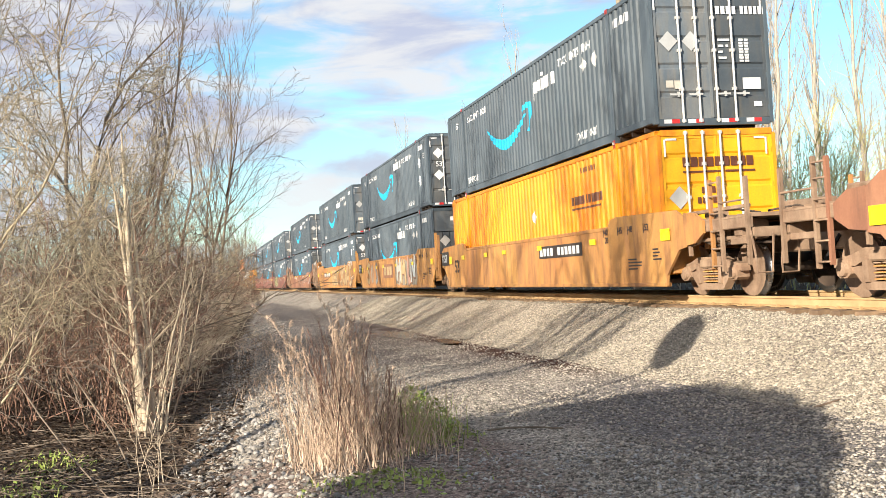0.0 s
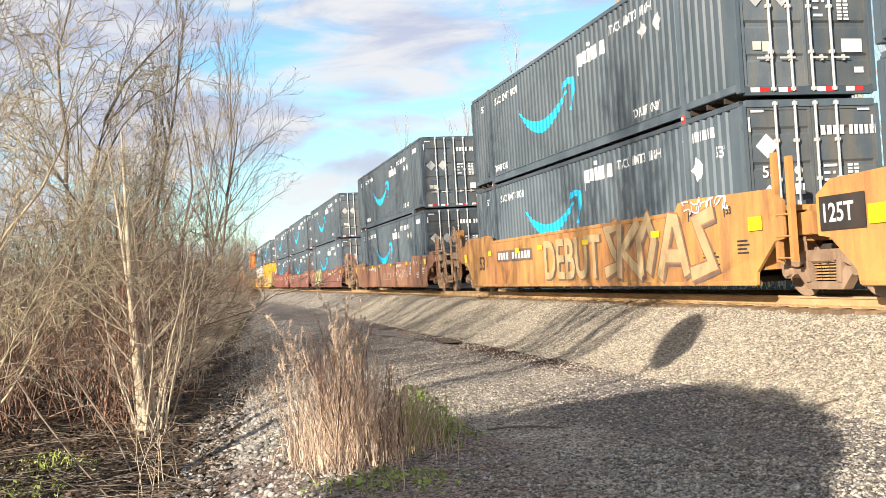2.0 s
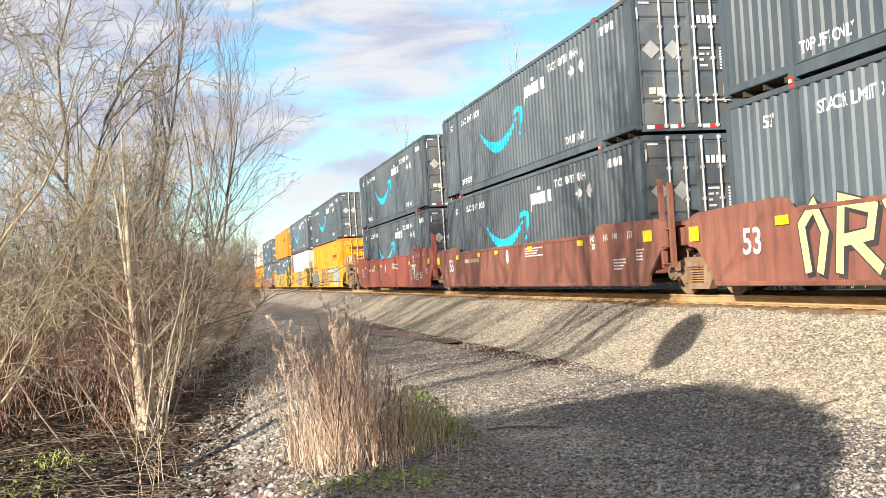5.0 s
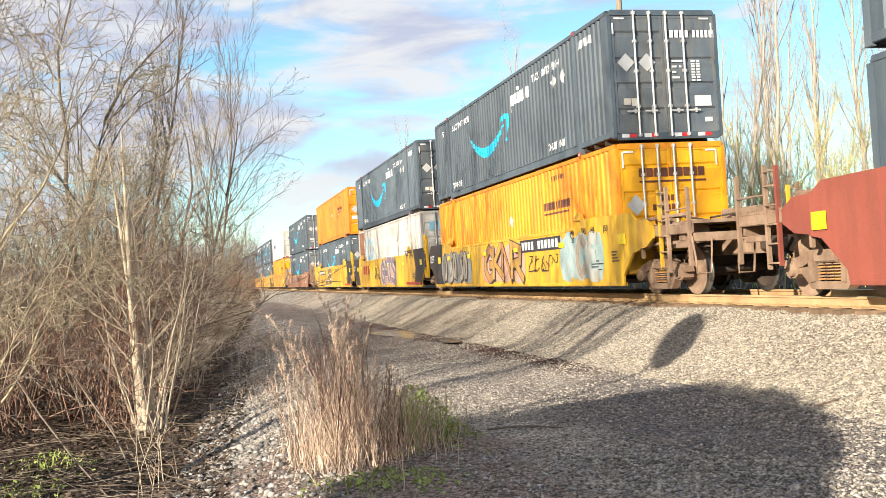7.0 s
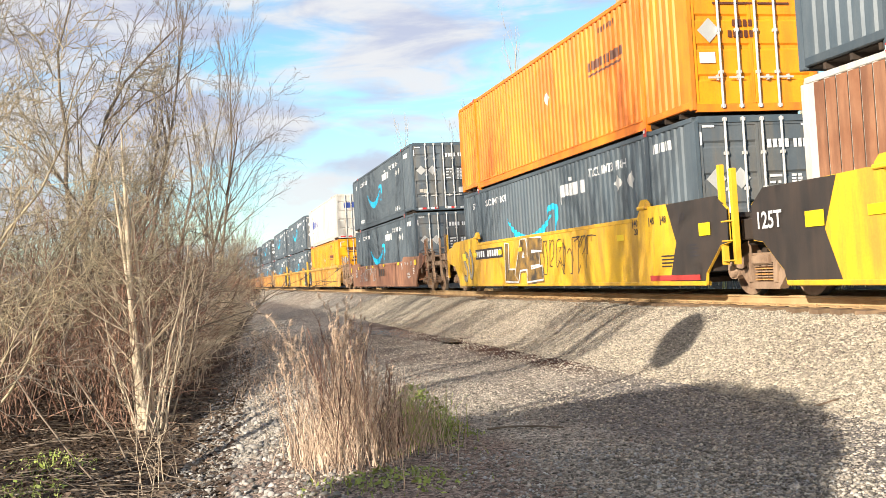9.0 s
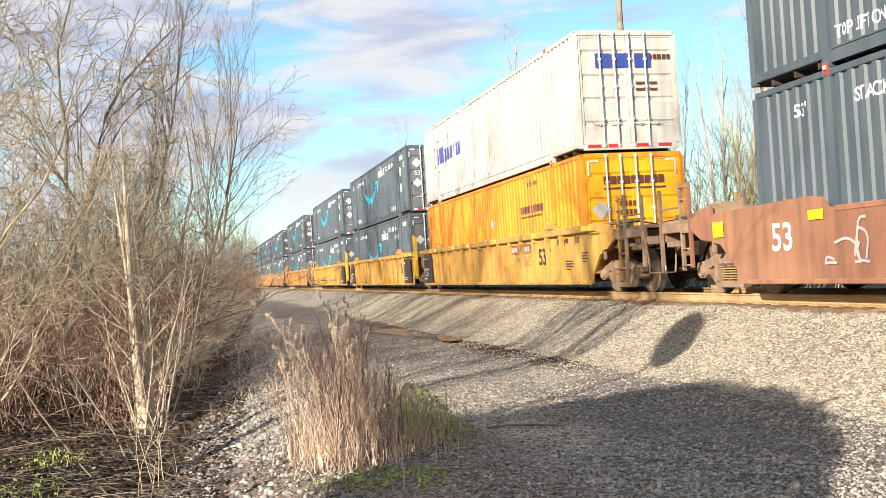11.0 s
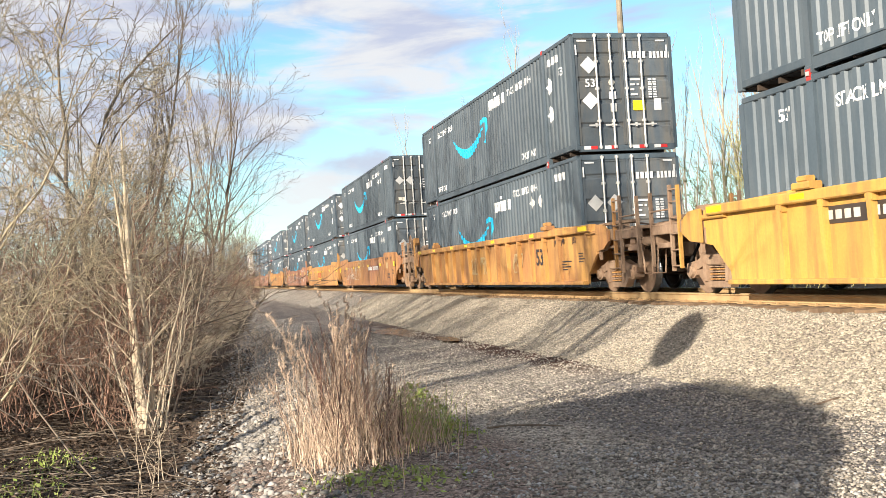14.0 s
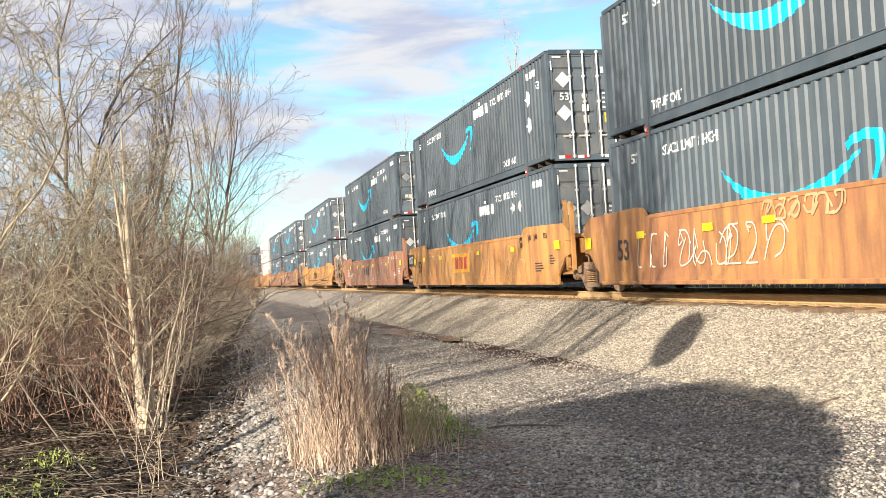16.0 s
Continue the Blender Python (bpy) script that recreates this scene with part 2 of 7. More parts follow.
M["bark_far"] = mat("pale silver-grey bark", (0.44, 0.39, 0.33), (0.33, 0.285, 0.235), 6.0, 0.9, 0.2, vary=0.2, island=True)
M["weed_brown"] = mat("brown dry weed stems", (0.20, 0.115, 0.085), (0.13, 0.075, 0.06), 2.0, 0.85, 0.05, vary=0.45, island=True)
M["graffiti_pale"] = mat("pale grey-blue spray paint", (0.44, 0.50, 0.52), (0.44, 0.40, 0.34), 1.5, 0.6, 0.0)


# ---- mesh tools ----
class Build:
    """Collects faces with material slots, then makes one mesh."""

    def __init__(self):
        self.v, self.f, self.m, self.mats = [], [], [], []

    def slot(self, material):
        if material not in self.mats:
            self.mats.append(material)
        return self.mats.index(material)

    def face(self, pts, material):
        i = len(self.v)
        self.v += [tuple(p) for p in pts]
        self.f.append(tuple(range(i, i + len(pts))))
        self.m.append(self.slot(material))

    def box(self, x0, x1, y0, y1, z0, z1, material, b=0.0):
        """A box; with b its long edges are chamfered."""
        if b:
            self.prism([(x0 + b, z0), (x1 - b, z0), (x1, z0 + b), (x1, z1 - b), (x1 - b, z1), (x0 + b, z1), (x0, z1 - b), (x0, z0 + b)], "y", y0, y1, material)
            return
        i = len(self.v)
        self.v += [(x, y, z) for x in (x0, x1) for y in (y0, y1) for z in (z0, z1)]
        k = self.slot(material)
        for q in ((0, 1, 3, 2), (4, 6, 7, 5), (0, 4, 5, 1), (2, 3, 7, 6), (0, 2, 6, 4), (1, 5, 7, 3)):
            self.f.append(tuple(i + a for a in q))
            self.m.append(k)

    def prism(self, prof, axis, a0, a1, material):
        """A closed outline drawn out along an axis from a0 to a1."""
        n, i, k = len(prof), len(self.v), self.slot(material)
        for a in (a0, a1):
            for p, q in prof:
                self.v.append({"x": (a, p, q), "y": (p, a, q), "z": (p, q, a)}[axis])
        for j in range(n):
            j2 = (j + 1) % n
            self.f.append((i + j, i + j2, i + n + j2, i + n + j))
            self.m.append(k)
        self.f += [tuple(range(i + n - 1, i - 1, -1)), tuple(range(i + n, i + 2 * n))]
        self.m += [k, k]

    def tube(self, pts, radii, sides, material):
        """A round bar through points, with a radius for each."""
        i, k, n = len(self.v), self.slot(material), len(pts)
        pts = [Vector(p) for p in pts]
        if not hasattr(radii, "__len__"):
            radii = [radii] * n
        for j, p in enumerate(pts):
            d = (pts[min(j + 1, n - 1)] - pts[max(j - 1, 0)]).normalized()
            a = d.orthogonal().normalized() if abs(d.z) < 0.99 else Vector((1, 0, 0))
            if abs(d.z) < 0.99:
                a = d.cross(Vector((0, 0, 1))).normalized()
            c = d.cross(a)
            for s in range(sides):
                t = 2 * math.pi * s / sides
                self.v.append(tuple(p + (a * math.cos(t) + c * math.sin(t)) * radii[j]))
        for j in range(n - 1):
            for s in range(sides):
                s2 = (s + 1) % sides
                self.f.append((i + j * sides + s, i + j * sides + s2, i + (j + 1) * sides + s2, i + (j + 1) * sides + s))
                self.m.append(k)
        self.f += [tuple(i + s for s in range(sides - 1, -1, -1)), tuple(i + (n - 1) * sides + s for s in range(sides))]
        self.m += [k, k]

    def lathe(self, prof, axis, centre, sides, material):
        """An outline of (radius, along) turned round an axis (x only or z)."""
        i, k, n = len(self.v), self.slot(material), len(prof)
        for r, a in prof:
            for s in range(sides):
                t = 2 * math.pi * s / sides
                p, q = r * math.cos(t), r * math.sin(t)
                o = (a, p, q) if axis == "x" else ((p, a, q) if axis == "y" else (p, q, a))
                self.v.append((centre[0] + o[0], centre[1] + o[1], centre[2] + o[2]))
        for j in range(n - 1):
            for s in range(sides):
                s2 = (s + 1) % sides
                self.f.append((i + j * sides + s, i + j * sides + s2, i + (j + 1) * sides + s2, i + (j + 1) * sides + s))
                self.m.append(k)

    def mesh(self, name, smooth=False):
        me = bpy.data.meshes.new(name)
        me.from_pydata(self.v, [], self.f)
        for m in self.mats:
            me.materials.append(m)
        me.polygons.foreach_set("material_index", self.m)
        if smooth:
            me.polygons.foreach_set("use_smooth", [True] * len(self.f))
        bm = bmesh.new()
        bm.from_mesh(me)
        bmesh.ops.recalc_face_normals(bm, faces=bm.faces)
        bm.to_mesh(me)
        bm.free()
        return me


def part(name, data, parent, label="", m=None):
    """A mesh (or a Build) as one part under a thing or a part."""
    if isinstance(data, Build):
        data = data.mesh(name)
    ob = new(name, data)
    ob.parent = parent
    if m is not None:
        ob.matrix_basis = m
    if label:
        ob["label"] = label
    return ob


def mesh_np(name, V, F, material, smooth=False):
    """A mesh of triangles from arrays."""
    V, F = np.asarray(V, np.float32), np.asarray(F, np.int32)
    me = bpy.data.meshes.new(name)
    me.vertices.add(len(V))
    me.vertices.foreach_set("co", V.ravel())
    me.loops.add(F.size)
    me.loops.foreach_set("vertex_index", F.ravel())
    me.polygons.add(len(F))
    me.polygons.foreach_set("loop_start", np.arange(0, F.size, F.shape[1], dtype=np.int32))
    if smooth:
        me.polygons.foreach_set("use_smooth", np.ones(len(F), bool))
    me.update(calc_edges=True)
    me.validate()
    me.materials.append(material)
    return me


# ---- ground, track ----
XC = 10.083                     # the track's middle
XR = (XC - 0.755, XC + 0.755)   # the two rails
ROAD = -0.90


def edge_x(y):
    """Where the brush begins beside the road."""
    return -0.95 + 0.066 * max(y, -40)


def smooth(a, b, x):
    t = min(1.0, max(0.0, (x - a) / (b - a)))
    return t * t * (3 - 2 * t)


def ground_z(x, y):
    z = ROAD + 0.05 * noise.noise(Vector((x * 0.35, y * 0.35, 0))) + 0.02 * noise.noise(Vector((x * 1.7, y * 1.7, 3)))
    # wheel ruts of the service road
    for rut in (2.6, 4.4):
        z -= 0.035 * math.exp(-((x - rut - 0.3 * math.sin(y * 0.11)) / 0.35) ** 2)
    # hollows that hold water
    z -= 0.07 * math.exp(-(((x - 5.35) / 0.9) ** 2 + ((y - 28.0) / 4.5) ** 2)) + 0.08 * math.exp(-(((x - 5.6) / 1.2) ** 2 + ((y - 108.0) / 16.0) ** 2))
    toe = 6.15 + 0.12 * math.sin(y * 0.4) + 0.12 * noise.noise(Vector((0, y * 0.6, 8)))
    if x > toe - 0.3:
        rise = smooth(toe - 0.3, 8.35, x) * 0.35 + min(1.0, max(0.0, (x - toe) / (8.25 - toe))) * 0.65
        z += rise * (-0.215 - ROAD)
        if x > 12.2:
            z -= 0.12 * smooth(12.2, 15.0, x)
    e = edge_x(y)
    if x < e + 1.3:
        d = smooth(e + 1.3, e - 0.5, x)
        z -= 0.42 * d
        back = smooth(e - 1.5, e - 7.0, x)
        z += 0.55 * back + 0.12 * noise.noise(Vector((x * 0.6, y * 0.6, 5))) * d
    return z


def ground_material():
    m = mat("gravel and soil", (0.36, 0.322, 0.272), (0.25, 0.22, 0.188), 1.1, 0.9, 0.6, fine=38, spec=0.12)
    nt = m.node_tree
    n, l = nt.nodes, nt.links
    b = n["Principled BSDF"]
    old = b.inputs["Base Color"].links[0].from_socket
    geo = n.new("ShaderNodeNewGeometry")
    # damp dark soil in drifting patches on the road, brown litter under the brush
    nz = n.new("ShaderNodeTexNoise")
    nz.inputs["Scale"].default_value = 0.42
    nz.inputs["Detail"].default_value = 7
    nz.inputs["Roughness"].default_value = 0.65
    l.new(geo.outputs["Position"], nz.inputs["Vector"])
    r = n.new("ShaderNodeMapRange")
    r.inputs["From Min"].default_value, r.inputs["From Max"].default_value = 0.50, 0.62
    r.inputs["To Max"].default_value = 0.6
    l.new(nz.outputs["Fac"], r.inputs["Value"])
    mx = n.new("ShaderNodeMix")
    mx.data_type = "RGBA"
    mx.inputs["B"].default_value = (0.125, 0.105, 0.095, 1)
    l.new(r.outputs["Result"], mx.inputs["Factor"])
    l.new(old, mx.inputs["A"])
    sep = n.new("ShaderNodeSeparateXYZ")
    l.new(geo.outputs["Position"], sep.inputs[0])
    e = n.new("ShaderNodeMath")
    e.operation = "MULTIPLY_ADD"
    e.inputs[1].default_value, e.inputs[2].default_value = -0.066, 0.6
    l.new(sep.outputs["Y"], e.inputs[0])
    s = n.new("ShaderNodeMath")
    s.operation = "ADD"
    l.new(sep.outputs["X"], s.inputs[0])
    l.new(e.outputs[0], s.inputs[1])
    w = n.new("ShaderNodeMath")
    w.operation = "MULTIPLY_ADD"
    w.inputs[1].default_value = 1.4
    l.new(nz.outputs["Fac"], w.inputs[0])
    l.new(s.outputs[0], w.inputs[2])
    r2 = n.new("ShaderNodeMapRange")
    r2.inputs["From Min"].default_value, r2.inputs["From Max"].default_value = 0.55, 0.05
    l.new(w.outputs[0], r2.inputs["Value"])
    mx2 = n.new("ShaderNodeMix")
    mx2.data_type = "RGBA"
    mx2.inputs["B"].default_value = (0.075, 0.052, 0.037, 1)
    l.new(r2.outputs["Result"], mx2.inputs["Factor"])
    l.new(mx.outputs["Result"], mx2.inputs["A"])
    def band(value, a, b):
        k = n.new("ShaderNodeMapRange")
        k.interpolation_type = "SMOOTHSTEP"
        k.inputs["From Min"].default_value, k.inputs["From Max"].default_value = a, b
        l.new(value, k.inputs["Value"])
        return k.outputs["Result"]

    def times(a, b):
        k = n.new("ShaderNodeMath")
        k.operation = "MULTIPLY"
        l.new(a, k.inputs[0])
        l.new(b, k.inputs[1])
        return k.outputs[0]

    # a damp red-brown drain line at the foot of the ballast, and painted shade beyond the track
    wob = n.new("ShaderNodeMath")
    wob.operation = "MULTIPLY_ADD"
    wob.inputs[1].default_value = 1.5
    l.new(nz.outputs["Fac"], wob.inputs[0])
    l.new(sep.outputs["X"], wob.inputs[2])
    drain = times(times(band(wob.outputs[0], 5.75, 6.25), band(wob.outputs[0], 6.95, 6.6)), times(band(sep.outputs["Y"], 12.5, 15.5), band(sep.outputs["Y"], 40.0, 26.0)))
    # damp soil by the puddles, with the left trees' shade painted in
    damp_shade = times(times(band(wob.outputs[0], 3.0, 4.4), band(wob.outputs[0], 7.0, 6.2)), times(band(sep.outputs["Y"], 14.0, 20.0), band(nz.outputs["Fac"], 0.30, 0.52)))
    # wet wheel track, its tone also deepening the big rounded road shadow
    wet_shade = times(times(band(wob.outputs[0], 4.0, 4.9), band(wob.outputs[0], 7.1, 6.5)), band(sep.outputs["Y"], 14.0, 11.5))
    litter = times(band(wob.outputs[0], 3.7, 3.1), band(sep.outputs["Y"], 10.6, 9.4))
    # last tone: near black beyond the track, painting the shade under the cars
    for mask, tone in ((litter, (0.20, 0.155, 0.13, 1)), (wet_shade, (0.15, 0.14, 0.136, 1)), (damp_shade, (0.185, 0.158, 0.138, 1)), (drain, (0.075, 0.043, 0.034, 1)), (band(sep.outputs["X"], 11.9, 12.6), (0.03, 0.024, 0.018, 1))):
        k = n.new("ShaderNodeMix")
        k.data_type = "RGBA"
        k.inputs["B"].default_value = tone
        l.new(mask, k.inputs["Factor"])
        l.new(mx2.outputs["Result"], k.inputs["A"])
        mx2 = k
    # gravel: cells of single stones, each its own shade, at two sizes
    col = mx2.outputs["Result"]
    height = None
    for size, amount, lo, hi in ((34.0, 0.9, 0.35, 1.9), (85.0, 0.75, 0.45, 1.6)):
        vo = n.new("ShaderNodeTexVoronoi")
        vo.inputs["Scale"].default_value = size
        l.new(geo.outputs["Position"], vo.inputs["Vector"])
        sp = n.new("ShaderNodeSeparateColor")
        l.new(vo.outputs["Color"], sp.inputs[0])
        mr = n.new("ShaderNodeMapRange")
        mr.inputs["To Min"].default_value, mr.inputs["To Max"].default_value = lo, hi
        l.new(sp.outputs[0], mr.inputs["Value"])
        mu = n.new("ShaderNodeMix")
        mu.data_type, mu.blend_type = "RGBA", "MULTIPLY"
        mu.inputs["Factor"].default_value = amount
        l.new(col, mu.inputs["A"])
        l.new(mr.outputs["Result"], mu.inputs["B"])
        col = mu.outputs["Result"]
        bp = n.new("ShaderNodeBump")
        bp.invert = True
        bp.inputs["Strength"].default_value = 0.9
        bp.inputs["Distance"].default_value = 0.5 / size
        l.new(vo.outputs["Distance"], bp.inputs["Height"])
        if height:
            l.new(height, bp.inputs["Normal"])
        height = bp.outputs["Normal"]
    l.new(col, b.inputs["Base Color"])
    l.new(height, b.inputs["Normal"])
    return m


def axis_steps(stops):
    out = []
    for (a, b, step) in stops:
        out += list(np.arange(a, b, step))
    return out + [stops[-1][1]]


def build_ground():
    xs = axis_steps([(-900, -60, 84), (-60, -12, 4), (-12, -2.5, 0.5), (-2.5, 8.6, 0.12), (8.6, 15.5, 0.45), (15.5, 60, 5), (60, 900, 84)])
    ys = axis_steps([(-900, -60, 84), (-60, 2, 4), (2, 32, 0.15), (32, 70, 0.5), (70, 160, 3), (160, 1500, 67)])
    V = np.array([(x, y, ground_z(x, y)) for y in ys for x in xs], np.float32)
    nx = len(xs)
    j, i = np.meshgrid(np.arange(len(ys) - 1), np.arange(nx - 1), indexing="ij")
    a = (j * nx + i).ravel()
    F = np.stack([a, a + 1, a + nx + 1, a + nx], 1)
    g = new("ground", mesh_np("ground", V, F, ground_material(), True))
    tagged(g, "grey gravel service road and ballast shoulder with soil", "ground", kind="structure")


build_ground()


def build_track():
    track = new("railway_track")
    tagged(track, "rusty steel rails on weathered timber sleepers in ballast", "railway track", kind="structure")
    prof = [(-0.075, -0.17), (0.075, -0.17), (0.075, -0.158), (0.012, -0.14), (0.012, -0.045), (0.037, -0.035), (0.037, -0.006), (0.028, 0.0), (-0.028, 0.0), (-0.037, -0.006), (-0.037, -0.035), (-0.012, -0.045), (-0.012, -0.14), (-0.075, -0.158)]
    for x in XR:
        b = Build()
        n = len(prof)
        i = 0
        for k in range(n):
            p, q = prof[k], prof[(k + 1) % n]
            b.face([(x + p[0], -60, p[1]), (x + q[0], -60, q[1]), (x + q[0], 620, q[1]), (x + p[0], 620, p[1])], M["rail_top"] if k == 7 else M["rail_side"])
        part("rail", b, track, "rusted steel rail with a worn bright head")
    b = Build()
    b.box(-1.3, 1.3, -0.115, 0.115, -0.36, -0.172, M["tie"], 0.015)
    tie = b.mesh("sleeper")
    y = -14.0
    while y < 140:
        part("sleeper", tie, track, m=pose(XC + random.uniform(-0.05, 0.05), y, random.uniform(-0.008, 0.004), 0, 0, random.uniform(-1, 1)))
        y += 0.53
    # rail clips and tie plates of the near rail
    b = Build()
    b.box(-0.19, 0.19, -0.09, 0.09, -0.172, -0.155, M["rail_side"])
    for sx in (-0.13, 0.13):
        b.box(sx - 0.02, sx + 0.02, -0.05, -0.02, -0.156, -0.125, M["rail_side"])
    plate = b.mesh("tie_plate")
    y = 4.0 + 0.01
    k = math.ceil((4.0 + 14.0) / 0.53)
    while -14 + k * 0.53 < 40:
        part("tie_plate", plate, track, m=pose(XR[0], -14 + k * 0.53, 0))
        k += 1


build_track()


# ---- containers ----
LEN, WID, HIG = 16.15, 2.59, 2.896
HW = WID / 2
PITCH, DEEP = 0.262, 0.034
BREAKS = [0.30]
while BREAKS[-1] < LEN - 0.3:
    for step in (0.095, 0.036, 0.095, 0.036):
        BREAKS.append(BREAKS[-1] + step)


def depth(y):
    """How far the corrugated wall lies behind its outer plane at y."""
    a = (y - 0.30) % PITCH
    if y < 0.30 or y > LEN - 0.3:
        return 0.0
    if a < 0.095:
        return 0.0
    if a < 0.131:
        return DEEP * (a - 0.095) / 0.036
    if a < 0.226:
        return DEEP
    return DEEP * (0.262 - a) / 0.036


def clip(poly, a, b):
    """A convex outline of (y, z) cut to a <= y <= b."""
    for lim, sign in ((a, 1), (b, -1)):
        out = []
        for i, p in enumerate(poly):
            q = poly[(i + 1) % len(poly)]
            ip, iq = (p[0] - lim) * sign >= 0, (q[0] - lim) * sign >= 0
            if ip:
                out.append(p)
            if ip != iq:
                t = (lim - p[0]) / (q[0] - p[0])
                out.append((lim, p[1] + t * (q[1] - p[1])))
        poly = out
        if len(poly) < 3:
            return []
    return poly


def wall_decal(build, polys, material, lift=0.004, flat=False):
    """Lays outlines of (s, z), s from the far end, on the near corrugated wall."""
    for poly in polys:
        pts = [(LEN - s, z) for s, z in poly]
        lo, hi = min(p[0] for p in pts), max(p[0] for p in pts)
        cuts = [lo] + [c for c in BREAKS if lo < c < hi] + [hi]
        for a, b in zip(cuts, cuts[1:]):
            if b - a < 1e-5:
                continue
            c = clip(pts, a, b)
            if len(c) >= 3:
                e = 1e-6
                d0, d1 = depth(a + e), depth(b - e)
                build.face([(-HW + 0.012 - lift + d0 + (d1 - d0) * (y - a) / (b - a), y, z) for y, z in c], material)


def text_polys(text, height, bold=0.0):
    """The built-in font's outlines as triangles, scaled to a height."""
    cu = bpy.data.curves.new("text", "FONT")
    cu.body = text
    cu.offset = bold
    cu.resolution_u = 3
    ob = new("text", cu)
    me = bpy.data.meshes.new_from_object(ob.evaluated_get(bpy.context.evaluated_depsgraph_get()))
    me.calc_loop_triangles()
    tris = [[(me.vertices[i].co.x, me.vertices[i].co.y) for i in t.vertices] for t in me.loop_triangles]
    bpy.data.objects.remove(ob)
    top = max(p[1] for t in tris for p in t)
    k = height / top
    return [[(x * k, y * k) for x, y in t] for t in tris]


TEXTS = {}


def text_at(text, height, s, z, stretch=1.0):
    if text not in TEXTS:
        TEXTS[text] = text_polys(text, 1.0, 0.02)
    return [[(s + x * height * stretch, z + y * height) for x, y in t] for t in TEXTS[text]]


def rect(s0, s1, z0, z1):
    return [(s0, z0), (s1, z0), (s1, z1), (s0, z1)]


def diamond(s, z, r):
    return [(s - r, z), (s, z - r), (s + r, z), (s, z + r)]


def bars(s, z, widths, h, gap=0.05):
    out = []
    for w in widths:
        out.append(rect(s, s + w, z, z + h))
        s += w + gap
    return out


def swoosh(dz=0.0):
    """The curved arrow: a tapering crescent and a hooked head."""
    out, n = [], 28
    knots = [(4.20, 2.15, 0.0), (4.62, 1.80, 0.015), (5.30, 1.36, 0.10), (6.20, 1.10, 0.155), (7.00, 1.12, 0.15), (7.80, 1.36, 0.10), (8.34, 1.66, 0.03), (8.6, 1.9, 0.0)]
    line = []
    for i in range(n + 1):
        u = 5.0 * i / n
        k = min(4, int(u))
        t = u - k
        p = knots[k:k + 4]
        line.append([0.5 * (2 * p[1][c] + (p[2][c] - p[0][c]) * t + (2 * p[0][c] - 5 * p[1][c] + 4 * p[2][c] - p[3][c]) * t * t + (3 * p[1][c] - p[0][c] - 3 * p[2][c] + p[3][c]) * t ** 3) for c in range(3)])
    for (s0, z0, h0), (s1, z1, h1) in zip(line, line[1:]):
        out.append([(s0, z0 + dz - h0), (s1, z1 + dz - h1), (s1, z1 + dz + h1), (s0, z0 + dz + h0)])
    head = [(8.02, 1.80), (8.22, 1.90), (8.50, 1.94), (8.80, 1.90), (8.86, 1.80), (8.84, 1.60), (8.76, 1.38), (8.62, 1.12)]
    inner = [(8.06, 1.68), (8.26, 1.76), (8.46, 1.79), (8.62, 1.77), (8.67, 1.70), (8.66, 1.56), (8.60, 1.36), (8.50, 1.16)]
    for i in range(len(head) - 1):
        out.append([(s, z + dz) for s, z in (inner[i], inner[i + 1], head[i + 1], head[i])])
    return out


def wordmark(s, z, dz=0.0):
    """The brand's word as five plain upright blocks."""
    z += dz
    out = [rect(s, s + 0.11, z - 0.17, z), rect(s, s + 0.33, z, z + 0.30), rect(s + 0.42, s + 0.61, z + 0.02, z + 0.30), rect(s + 0.70, s + 0.81, z, z + 0.30), rect(s + 0.69, s + 0.82, z + 0.36, z + 0.45)]
    out += [rect(s + 0.89, s + 1.26, z, z + 0.30), rect(s + 1.34, s + 1.66, z, z + 0.30)]
    return out


SHARED = {}


